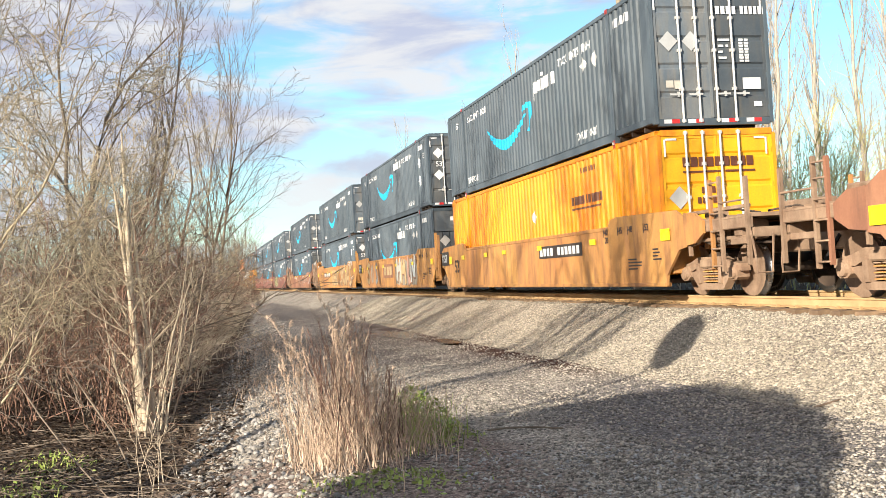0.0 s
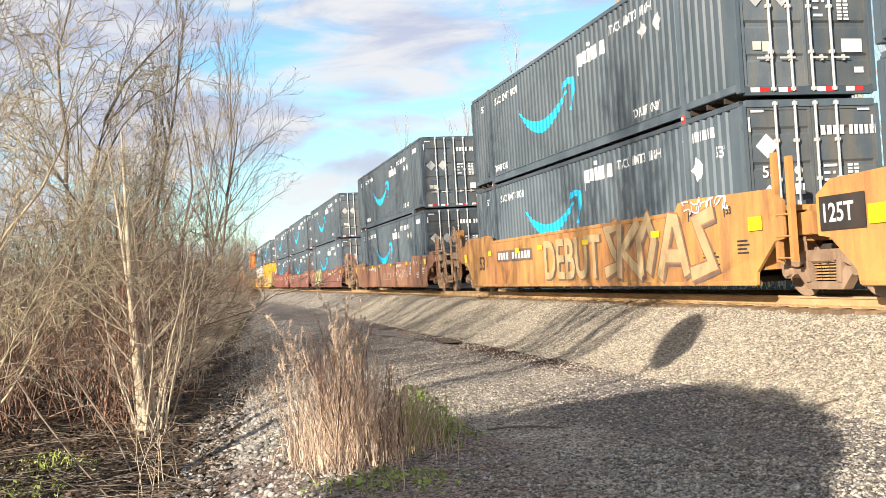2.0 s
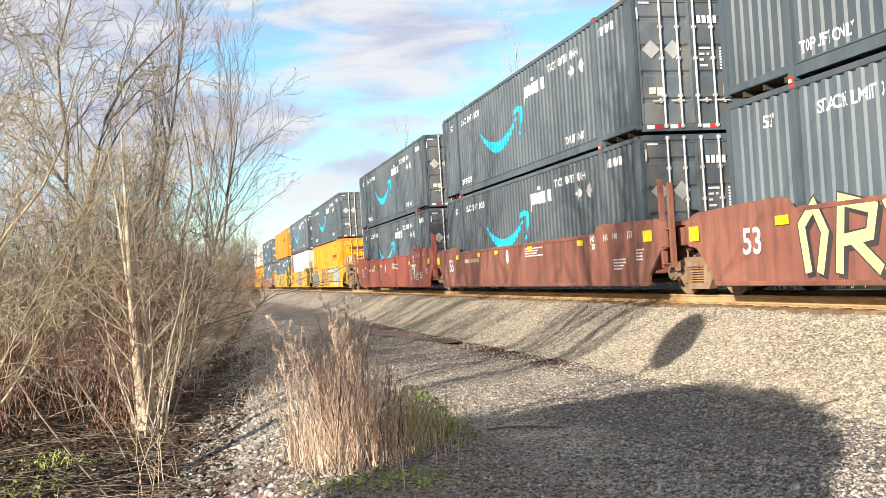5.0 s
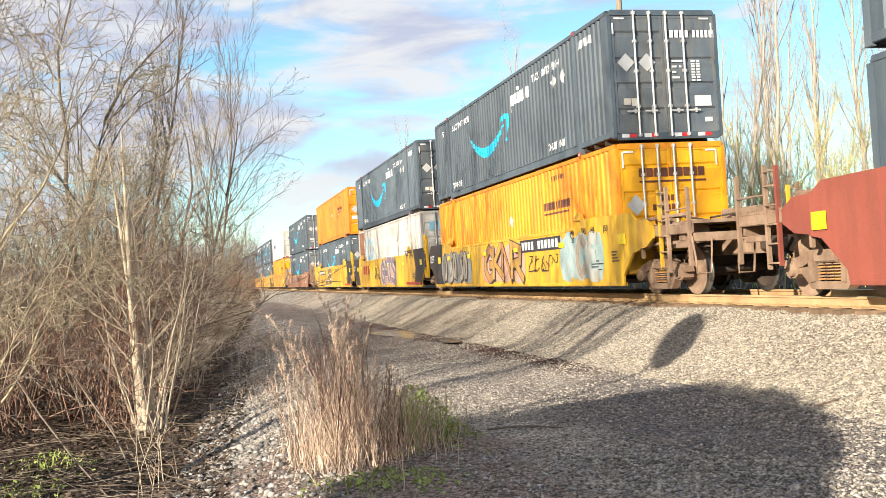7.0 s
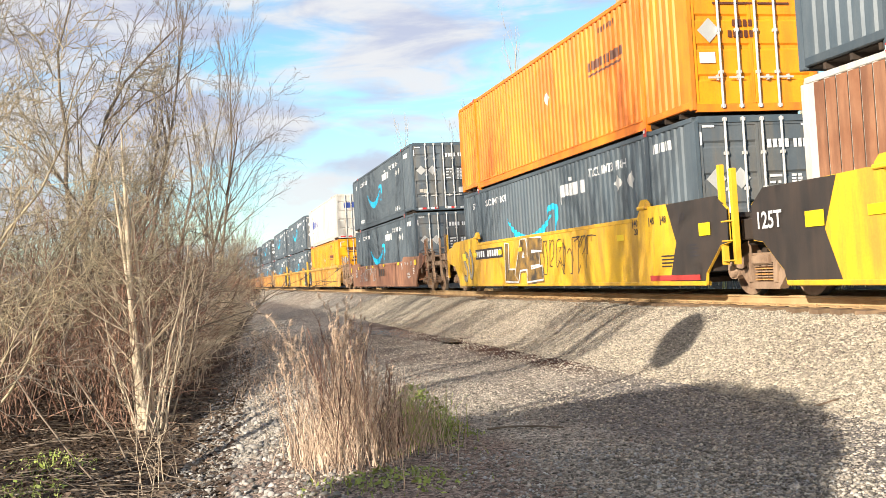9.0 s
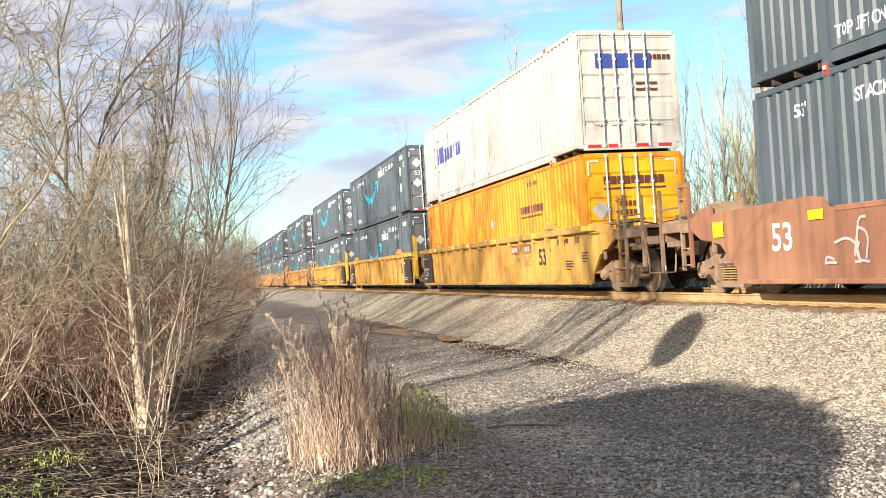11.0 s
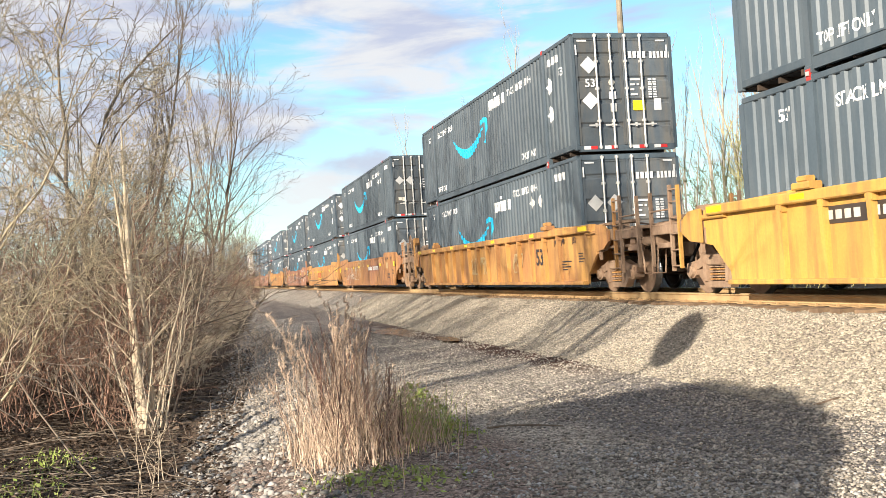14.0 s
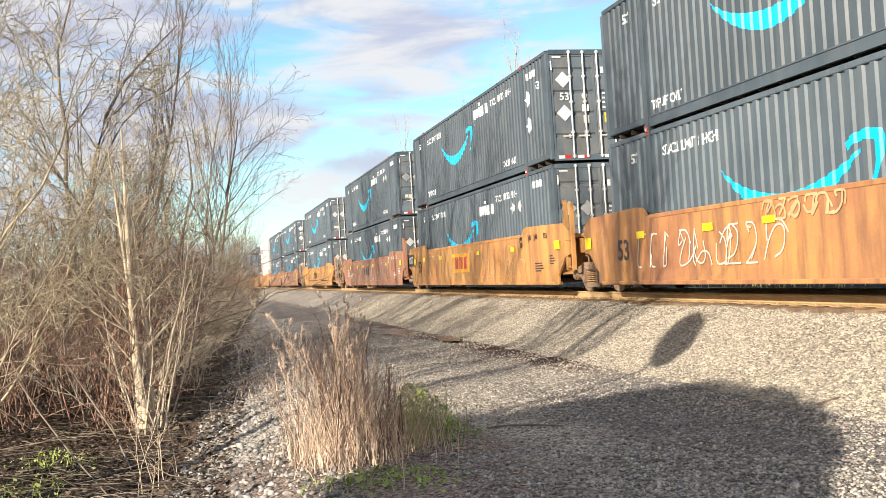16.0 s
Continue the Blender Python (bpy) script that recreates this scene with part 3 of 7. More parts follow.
def shell(body, end, trim, gap_rail):
    """Meshes of a container's body in the given paints; made once for each set of paints."""
    key = (body.name, end.name, trim.name)
    if key in SHARED:
        return SHARED[key]
    d = {}
    for side in (-1, 1):
        b = Build()
        xs = side * (HW - 0.012)
        ys = [0.14, 0.30] + BREAKS[1:] + [LEN - 0.14]
        ys = sorted(y for y in set(ys) if y <= LEN - 0.14)
        for a, c in zip(ys, ys[1:]):
            xa, xc = xs - side * depth(a + 1e-6), xs - side * depth(c - 1e-6)
            b.face([(xa, a, 0.25), (xc, c, 0.25), (xc, c, HIG - 0.09), (xa, a, HIG - 0.09)], body)
        d["side_wall" if side < 0 else "far_wall"] = b.mesh("side_wall")
        b = Build()
        x0, x1 = sorted((side * HW, side * (HW - 0.09)))
        b.box(x0, x1, 0.1, LEN - 0.1, HIG - 0.11, HIG - 0.012, trim, 0.012)
        d["top_rail", side] = b.mesh("top_rail")
        b = Build()
        x0, x1 = sorted((side * (HW - 0.004), side * (HW - 0.12)))
        b.box(x0, x1, 2.05, LEN - 2.05, 0.06, 0.26, trim, 0.012)
        xo = side * (HW + 0.012)
        x0, x1 = sorted((xo, side * (HW - 0.03)))
        b.box(x0, x1, 2.1, LEN - 2.1, 0.235, 0.262, trim)
        b.box(x0, x1, 2.1, LEN - 2.1, 0.05, 0.075, trim)
        b.box(*sorted((side * (HW - 0.004), side * (HW - 0.1))), 0.1, 2.0, 0.14, 0.27, trim, 0.012)
        b.box(*sorted((side * (HW - 0.004), side * (HW - 0.1))), LEN - 2.0, LEN - 0.1, 0.14, 0.27, trim, 0.012)
        d["bottom_rail", side] = b.mesh("bottom_rail")
    b = Build()
    b.box(-0.075, 0.0, 0, 0.14, 0.1, HIG - 0.1, trim, 0.014)
    d["corner_post"] = b.mesh("corner_post")
    b = Build()
    b.box(-0.07, 0.012, -0.075, 0.075, 0.03, HIG - 0.03, trim, 0.014)
    b.box(-0.09, 0.02, -0.09, 0.09, -0.0, 0.12, trim, 0.012)
    b.box(-0.09, 0.02, -0.09, 0.09, HIG - 0.12, HIG, trim, 0.012)
    d["lift_post"] = b.mesh("lift_post")
    b = Build()
    b.box(-0.03, 0.06, -0.055, 0.055, -0.05, 0.07, M["red_lock"], 0.01)
    b.box(-0.05, 0.02, -0.03, 0.03, -0.03, 0.03, M["galv"])
    d["twist_lock"] = b.mesh("twist_lock")
    b = Build()
    b.box(-0.024, 0.08, -0.06, 0.06, -0.10, 0.006, M["red_lock"], 0.01)
    d["post_cap"] = b.mesh("post_cap")
    b = Build()
    b.box(-HW + 0.02, HW - 0.02, 0.1, LEN - 0.1, HIG - 0.05, HIG - 0.02, body)
    d["roof"] = b.mesh("roof")
    b = Build()
    b.box(-HW + 0.1, HW - 0.1, 0.1, LEN - 0.1, 0.12, 0.2, M["steel_dark"])
    y = 0.6
    while y < LEN:
        b.box(-HW + 0.06, HW - 0.06, y, y + 0.06, 0.03, 0.13, M["steel_dark"])
        y += 0.6
    d["floor_frame"] = b.mesh("floor_frame")
    b = Build()
    b.box(-HW + 0.08, HW - 0.08, 0.0, 0.09, HIG - 0.13, HIG - 0.01, trim, 0.012)
    d["header"] = b.mesh("header")
    b = Build()
    b.box(-HW + 0.08, HW - 0.08, 0.0, 0.09, 0.06, 0.2, trim, 0.012)
    d["door_sill"] = b.mesh("door_sill")
    # a door leaf: panel with two rods of horizontal pressed ribs
    b = Build()
    zs = [0.22, 0.62, 0.66, 0.72, 0.76, 1.18, 1.22, 1.28, 1.32, 1.72, 1.76, 1.82, 1.86, 2.30, 2.34, 2.40, 2.44, HIG - 0.14]
    dp = [0, 0, 1, 1, 0, 0, 1, 1, 0, 0, 1, 1, 0, 0, 1, 1, 0, 0]
    for (z0, a), (z1, c) in zip(zip(zs, dp), zip(zs[1:], dp[1:])):
        b.face([(0.07, 0.035 + 0.03 * a, z0), (1.16, 0.035 + 0.03 * a, z0), (1.16, 0.035 + 0.03 * c, z1), (0.07, 0.035 + 0.03 * c, z1)], end)
    b.box(0.0, 0.07, 0.02, 0.075, 0.21, HIG - 0.13, end, 0.008)
    b.box(1.16, 1.215, 0.02, 0.075, 0.21, HIG - 0.13, end, 0.008)
    b.box(0.07, 1.16, 0.02, 0.075, 0.205, 0.25, end)
    b.box(0.07, 1.16, 0.02, 0.075, HIG - 0.18, HIG - 0.13, end)
    d["door"] = b.mesh("door")
    b = Build()
    b.tube([(0, -0.012, 0.12), (0, -0.012, HIG - 0.04)], 0.023, 7, M["galv"])
    for z in (0.16, 0.78, 1.55, 2.2, HIG - 0.08):
        b.box(-0.04, 0.04, -0.03, 0.03, z - 0.03, z + 0.03, M["galv"])
    d["lock_rod"] = b.mesh("lock_rod")
    b = Build()
    b.box(-0.24, 0.05, -0.035, -0.018, 0.66, 0.695, M["galv"])
    b.box(-0.07, -0.03, -0.03, 0.02, 0.63, 0.73, M["galv"])
    d["lock_handle"] = b.mesh("lock_handle")
    b = Build()
    b.box(-0.05, 0.05, -0.012, 0.03, -0.05, 0.05, trim)
    d["hinge"] = b.mesh("hinge")
    SHARED[key] = d
    return d


def end_decal(name, polys, material, parent, label="", y=0.012):
    """Outlines of (x from the near side, z) on the door face."""
    b = Build()
    for p in polys:
        b.face([(-HW + x, y, z) for x, z in p], material)
    p = part(name, b, parent, label)
    if len(polys) > 1:
        p["kind"] = "stuff"
    return p


def wall_mark(name, polys, material, parent, label=""):
    """Outlines of (s, z) as one part on the near corrugated wall."""
    b = Build()
    wall_decal(b, polys, material)
    p = part(name, b, parent, label)
    if name in ("writing", "number_line", "word_mark", "writing_line", "size_mark"):
        p["kind"] = "stuff"
    return p


def bare_container(name, label, body, end, trim, doors=True):
    d = shell(body, end, trim, True)
    c = new(name)
    tagged(c, label, "container", "containers on the train")
    part("side_wall", d["side_wall"], c)
    part("side_wall", d["far_wall"], c)
    part("roof", d["roof"], c)
    part("floor_frame", d["floor_frame"], c)
    for side in (-1, 1):
        part("top_rail", d["top_rail", side], c)
        part("bottom_rail", d["bottom_rail", side], c)
        flip = Matrix.Identity(4) if side > 0 else pose(0, 0, 0, 0, 0, 180)
        for y in (0.0, LEN - 0.14):
            part("corner_post", d["corner_post"], c, m=pose(HW if side > 0 else -HW + 0.075, y, 0))
        for y in (1.98, LEN - 1.98):
            part("lift_post", d["lift_post"], c, m=pose(side * HW, y, 0) @ flip)
        if side < 0:
            for y in (1.98, LEN - 1.98):
                part("twist_lock", d["twist_lock"], c, "red twist lock casting", pose(-HW, y, 0))
                part("post_cap", d["post_cap"], c, "red painted post cap", pose(-HW, y, HIG))
    part("header", d["header"], c)
    part("door_sill", d["door_sill"], c)
    b = Build()
    b.box(-HW + 0.05, HW - 0.05, LEN - 0.09, LEN - 0.01, 0.1, HIG - 0.05, body)
    part("front_wall", b, c)
    if doors:
        for k in (0, 1):
            leaf = part("door", d["door"], c, m=pose(-HW + 0.075 + k * 1.225, 0, 0))
            for x in ((0.53, 0.90), (0.06, 0.46))[k]:
                rod = part("lock_rod", d["lock_rod"], leaf, "galvanised steel lock rod", pose(x, 0, 0))
            for x in ((0.50, 0.92), (0.30, 0.72))[k]:
                part("lock_handle", d["lock_handle"], leaf, m=pose(x, 0, 0))
            for z in (0.4, 1.05, 1.75, 2.45):
                part("hinge", d["hinge"], leaf, m=pose((-0.03, 1.24)[k], 0.03, z))
    return c


def door_marks(c, kind):
    """Placards, stickers, tapes and lines of writing on the near end."""
    L = M["lettering"]
    if kind == "pair":
        for x in (0.385, 0.875):
            end_decal("placard", [diamond(x, 1.74, 0.2)], M["placard"], c, "pale grey diamond placard")
        end_decal("sticker", [rect(0.28, 0.44, 0.82, 0.96)], M["sticker"], c)
        end_decal("sticker", [rect(0.46, 0.63, 0.79, 0.96)], M["sticker"], c)
        end_decal("sticker", [rect(1.96, 2.36, 0.77, 1.0)], L, c, "large white sticker")
        end_decal("sticker", [rect(2.18, 2.36, 0.42, 0.52)], L, c)
    else:
        for z in (2.12, 1.27):
            end_decal("placard", [diamond(0.42, z, 0.21)], L, c, "white diamond placard")
        end_decal("size_mark", text_at("53'", 0.2, 0.3, 1.6), L, c)
        end_decal("sticker", [[(0.98 + 0.08 * math.cos(a * math.pi / 6), 1.7 + 0.08 * math.sin(a * math.pi / 6)) for a in range(12)]], M["sticker"], c)
        end_decal("sticker", [rect(0.9, 1.08, 1.3, 1.48)], L, c)
        end_decal("sticker", [rect(0.92, 1.08, 1.0, 1.2)], M["placard"], c)
        end_decal("sticker", [rect(1.50, 1.82, 1.02, 1.26)], M["yellow_tape"], c, "yellow warning sticker")
        end_decal("sticker", [rect(2.05, 2.24, 1.02, 1.3)], L, c)
    end_decal("number_line", bars(1.45, 2.28, (0.09, 0.09, 0.09, 0.09), 0.16, 0.03) + bars(2.0, 2.28, (0.07,) * 6, 0.16, 0.03), L, c)
    rows = []
    for i, z in enumerate((1.74, 1.62, 1.50, 1.38)):
        rows += bars(1.46, z, ((0.26,), (0.12, 0.06), (0.10,), (0.18,))[i], 0.045)
        rows += bars(1.92, z, (0.10, 0.08), 0.045, 0.03) + bars(1.92, z - 0.06, (0.09, 0.1), 0.04, 0.03)
    end_decal("writing_line", rows, L, c)
    end_decal("reflector", [rect(0.16, 0.40, 2.68, 2.72), rect(0.10, 0.14, 2.36, 2.60)], L, c)
    end_decal("reflector", [rect(2.18, 2.42, 2.68, 2.72), rect(2.44, 2.48, 2.36, 2.60)], L, c)
    for x in (0.18, 0.7, 1.42, 1.98):
        end_decal("tape", [rect(x, x + 0.17, 0.11, 0.19)], L, c, "", -0.004)
        end_decal("tape", [rect(x + 0.17, x + 0.34, 0.11, 0.19)], M["red_tape"], c, "red reflector tape", -0.004)


def navy_container(kind):
    """The dark blue-grey 53 ft container with the cyan arrow; kinds differ in their placards and end."""
    c = bare_container("shipping_container", "dark blue-grey corrugated container with a cyan curved arrow", M["navy"], M["navy_end"], M["navy"], kind != "front")
    dz = 0.2 if kind == "column" else 0.0
    wall_mark("arrow_mark", swoosh(dz), M["cyan"], c, "cyan curved arrow")
    wall_mark("word_mark", wordmark(9.08, 2.02, dz), M["lettering"], c, "white word as plain blocks")
    L = M["lettering"]
    for text, h, s, z, st in (("STACK LIMIT 3 HIGH", 0.19, 10.95, 2.33, 0.86), ("TOP LIFT ONLY", 0.18, 11.95, 0.37, 0.72), ("STACK LIMIT 3 HIGH", 0.19, 2.5, 2.33, 0.86), ("TOP LIFT ONLY", 0.18, 2.2, 0.37, 0.72)):
        wall_mark("writing", text_at(text, h, s, z, st), L, c)
    wall_mark("number_line", bars(14.35, 2.42, (0.09,) * 6, 0.18, 0.05), L, c)
    wall_mark("emblem", [diamond(14.12, 2.50, 0.1), rect(14.05, 14.19, 2.52, 2.62)], L, c)
    wall_mark("size_mark", text_at("53'", 0.2, 1.1, 2.33), L, c)
    if kind == "column":
        for z in (1.93, 1.22):
            wall_mark("placard", [diamond(14.5, z, 0.23)], L, c, "white diamond placard")
        wall_mark("size_mark", text_at("53'", 0.2, 15.15, 2.05), L, c)
        door_marks(c, "column")
    else:
        for s in (12.62, 13.3):
            wall_mark("placard", [diamond(s, 2.04, 0.19)], M["placard"], c, "pale grey diamond placard")
        if kind == "pair":
            door_marks(c, "pair")
    if kind == "front":
        for k in range(8):
            x = -HW + 0.12 + k * 0.295
            b = Build()
            b.box(x, x + 0.27, 0.04, 0.07, 0.25, 1.95, M["navy_end"])
            part("end_panel", b, c)
        b = Build()
        b.box(-HW + 0.09, HW - 0.09, 0.03, 0.08, 1.98, HIG - 0.13, M["navy_end"], 0.01)
        part("end_wall", b, c)
        end_decal("word_mark", [rect(0.75 + i * 0.19, 0.88 + i * 0.19, 2.38, 2.54) for i in range(6)], L, c)
        end_decal("arrow_mark", [[(0.95 + i * 0.08, 2.34 - 0.07 * math.sin(math.pi * i / 8)), (1.03 + i * 0.08, 2.34 - 0.07 * math.sin(math.pi * (i + 1) / 8)), (1.03 + i * 0.08, 2.31 - 0.07 * math.sin(math.pi * (i + 1) / 8)), (0.95 + i * 0.08, 2.31 - 0.07 * math.sin(math.pi * i / 8))] for i in range(8)], M["cyan"], c, "small cyan arrow")
        end_decal("number_line", bars(1.0, 2.1, (0.2, 0.3), 0.1), L, c)
        for x in (0.5, 1.15):
            end_decal("placard", [diamond(x, 1.62, 0.22)], M["placard"], c)
    return c


def orange_container(paint):
    c = bare_container("shipping_container", "orange corrugated container with yellow doors and dark lettering bars", M[paint], M["yellow_door"] if paint == "orange" else M["orange"], M[paint])
    D = M["dark_letters"]
    wall_mark("word_mark", bars(11.4, 1.78, (0.17,) * 9, 0.2, 0.04) + [rect(11.4, 13.2, 1.66, 1.71)], D, c, "dark brown word as plain blocks")
    wall_mark("writing_line", bars(12.0, 2.5, (0.06,) * 10, 0.12, 0.04), D, c)
    wall_mark("placard", [diamond(8.6, 1.7, 0.2)], M["placard"], c, "grey diamond placard")
    end_decal("word_mark", bars(0.52, 2.15, (0.15,) * 9, 0.19, 0.025) + [rect(0.52, 1.38, 2.03, 2.07), rect(1.44, 2.1, 2.03, 2.07)], D, c, "dark brown word as plain blocks")
    end_decal("placard", [diamond(0.42, 1.55, 0.23)], M["placard"], c, "pale diamond placard")
    end_decal("reflector", [rect(0.18, 0.42, 2.68, 2.72), rect(0.14, 0.18, 2.36, 2.70)], M["lettering"], c)
    end_decal("reflector", [rect(2.12, 2.36, 2.68, 2.72), rect(2.36, 2.40, 2.36, 2.70)], M["lettering"], c)
    end_decal("number_line", bars(0.9, 1.62, (0.08,) * 4, 0.13, 0.03) + bars(0.8, 1.42, (0.08,) * 5, 0.13, 0.03), D, c)
    end_decal("sticker", [rect(0.2, 0.52, 0.95, 1.15)], M["lettering"], c)
    return c


def white_container(kind):
    c = bare_container("shipping_container", "white corrugated container with faded blue marks", M["white"], M["white"], M["white"])
    if kind == "logo":
        wall_mark("word_mark", bars(1.9, 1.38, (0.34, 0.3, 0.34), 0.58, 0.07) + bars(3.2, 1.4, (0.26, 0.26, 0.26, 0.08, 0.18, 0.08, 0.22, 0.24), 0.44, 0.08), M["blue_letters"], c, "blue word as plain blocks")
        b = Build()
        ring = [(2.15 + 0.6 * math.cos(a), 1.66 + 0.6 * math.sin(a)) for a in (1.2 + i * 0.28 for i in range(15))]
        wall_decal(b, [[p, q, (2.15 + (q[0] - 2.15) * 0.9, 1.66 + (q[1] - 1.66) * 0.9), (2.15 + (p[0] - 2.15) * 0.9, 1.66 + (p[1] - 1.66) * 0.9)] for p, q in zip(ring, ring[1:])], M["red_lock"])
        part("ring_mark", b, c, "red open ring")
        wall_mark("writing_line", bars(11.6, 2.4, (0.08,) * 4, 0.14, 0.04) + bars(13.2, 1.3, (0.3,), 0.3), M["placard"], c)
        end_decal("word_mark", bars(0.5, 2.0, (0.42, 0.42, 0.42), 0.34, 0.08), M["blue_letters"], c, "blue word as plain blocks")
    else:
        ring = [(math.cos(a), math.sin(a)) for a in (0.6 + k * 0.34 for k in range(16))]
        wall_mark("logo_mark", [[(3.0 + 0.55 * p[0], 1.75 + 0.7 * p[1]), (3.0 + 0.55 * q[0], 1.75 + 0.7 * q[1]), (3.0 + 0.3 * q[0], 1.75 + 0.42 * q[1]), (3.0 + 0.3 * p[0], 1.75 + 0.42 * p[1])] for p, q in zip(ring, ring[1:])] + [[(3.7, 1.08), (3.9, 1.08), (4.1, 2.4), (3.9, 2.4)], [(4.1, 1.1), (4.25, 1.1), (4.7, 2.4), (4.55, 2.4)], [(4.6, 1.1), (4.72, 1.1), (4.36, 2.2), (4.24, 2.2)]], M["pale_blue"], c, "faded blue open ring and slanted strokes")
        wall_mark("word_mark", bars(2.5, 0.6, (0.17, 0.05, 0.14, 0.17, 0.1, 0.17, 0.14, 0.05, 0.17), 0.28, 0.09), M["slate_blue"], c, "pale blue word as plain blocks")
        wall_mark("number_line", bars(12.6, 2.2, (0.08,) * 8, 0.14, 0.05), M["placard"], c)
        for k in range(7):
            b = Build()
            y = LEN - 0.3 - (k + 1) * PITCH
            b.box(-HW + 0.003, -HW + 0.009, y + 0.015, y + PITCH - 0.015, 0.3, HIG - 0.12, M["rusty_panel"])
            part("plank", b, c, "rusted brown board on the wall")
        end_decal("word_mark", bars(0.35, 2.1, (0.3, 0.3, 0.3), 0.36, 0.07), M["pale_blue"], c, "pale blue word as plain blocks")
    end_decal("writing_line", bars(1.5, 2.2, (0.09,) * 8, 0.12, 0.03) + bars(1.5, 1.6, (0.3, 0.2), 0.06) + bars(1.5, 1.45, (0.3, 0.2), 0.06), M["dark_letters"], c)
    for x in (0.18, 0.7, 1.42, 1.98):
        end_decal("tape", [rect(x, x + 0.34, 0.11, 0.19)], M["red_tape"], c, "red reflector tape", -0.004)
    return c


# ---- well cars ----
CW = 1.483          # half width of a car
FLOOR = 0.36        # underside of the lower containers
WHEEL = 0.47


def wheelset_mesh():
    b = Build()
    for side in (-1, 1):
        x = side * 0.755
        prof = [(0.10, 0.10), (0.14, 0.04), (0.36, 0.035), (0.40, 0.06), (WHEEL, 0.06)]
        b.lathe([(0.0, side * 0.12)] + [(r, side * a) for r, a in prof], "x", (x, 0, 0), 28, M["truck"])
        b.lathe([(WHEEL, side * 0.06), (WHEEL + 0.004, -side * 0.035), (WHEEL + 0.028, -side * 0.045), (WHEEL + 0.026, -side * 0.07), (0.40, -side * 0.075)], "x", (x, 0, 0), 28, M["tread"])
        b.lathe([(0.40, -side * 0.075), (0.36, -side * 0.04), (0.12, -side * 0.03)], "x", (x, 0, 0), 28, M["steel_dark"])
        b.lathe([(0.0, side * 0.32), (0.09, side * 0.32), (0.09, side * 0.1)], "x", (x, 0, 0), 12, M["steel_dark"])
        for k in range(3):
            a = k * 2.094
            b.box(x + side * 0.315, x + side * 0.325, 0.05 * math.cos(a) - 0.014, 0.05 * math.cos(a) + 0.014, 0.05 * math.sin(a) - 0.014, 0.05 * math.sin(a) + 0.014, M["truck"])
    b.tube([(-0.75, 0, 0), (0.75, 0, 0)], 0.085, 10, M["steel_dark"])
    return b.mesh("wheelset", True)


def side_frame_mesh():
    """A cast truck side frame with its spring window, pedestals and springs."""
    b = Build()
    x0, x1 = -1.12, -0.95
    T = M["truck"]
    top = [(-1.16, 0.50), (-1.12, 0.64), (-0.72, 0.70), (-0.42, 0.80), (0.42, 0.80), (0.72, 0.70), (1.12, 0.64), (1.16, 0.50), (0.66, 0.52), (0.40, 0.62), (-0.40, 0.62), (-0.66, 0.52)]
    b.prism(top, "x", x0, x1, T)
    low = [(-0.78, 0.50), (-0.52, 0.52), (-0.34, 0.27), (0.34, 0.27), (0.52, 0.52), (0.78, 0.50), (0.44, 0.14), (-0.44, 0.14)]
    b.prism(low, "x", x0 + 0.01, x1, T)
    for s in (-1, 1):
        b.prism([(s * 0.36, 0.62), (s * 0.48, 0.64), (s * 0.44, 0.26), (s * 0.33, 0.27)], "x", x0 - 0.02, x1, T)
        b.prism([(s * 0.78, 0.62), (s * 1.02, 0.62), (s * 1.06, 0.38), (s * 0.98, 0.33), (s * 0.82, 0.33), (s * 0.72, 0.40)], "x", x0 - 0.03, x1 + 0.03, T)
        b.lathe([(0.0, -0.06), (0.11, -0.05), (0.125, 0.0), (0.125, 0.06)], "x", (x0 - 0.03, s * 0.89, 0.47), 12, T)
    b.box(x0 - 0.05, x1, -0.26, 0.26, 0.58, 0.76, T, 0.03)
    for k in range(3):
        y = -0.2 + 0.2 * k
        for j in range(6):
            z = 0.29 + 0.05 * j
            b.lathe([(0.05, 0.0), (0.09, 0.008), (0.09, 0.026), (0.05, 0.034)], "z", (x0 + 0.07, y, z), 10, T if j % 2 else M["car_tan"])
    b.v = [(x, y * 0.96, z * 0.9) for x, y, z in b.v]
    return b.mesh("side_frame")


WHEELS = []


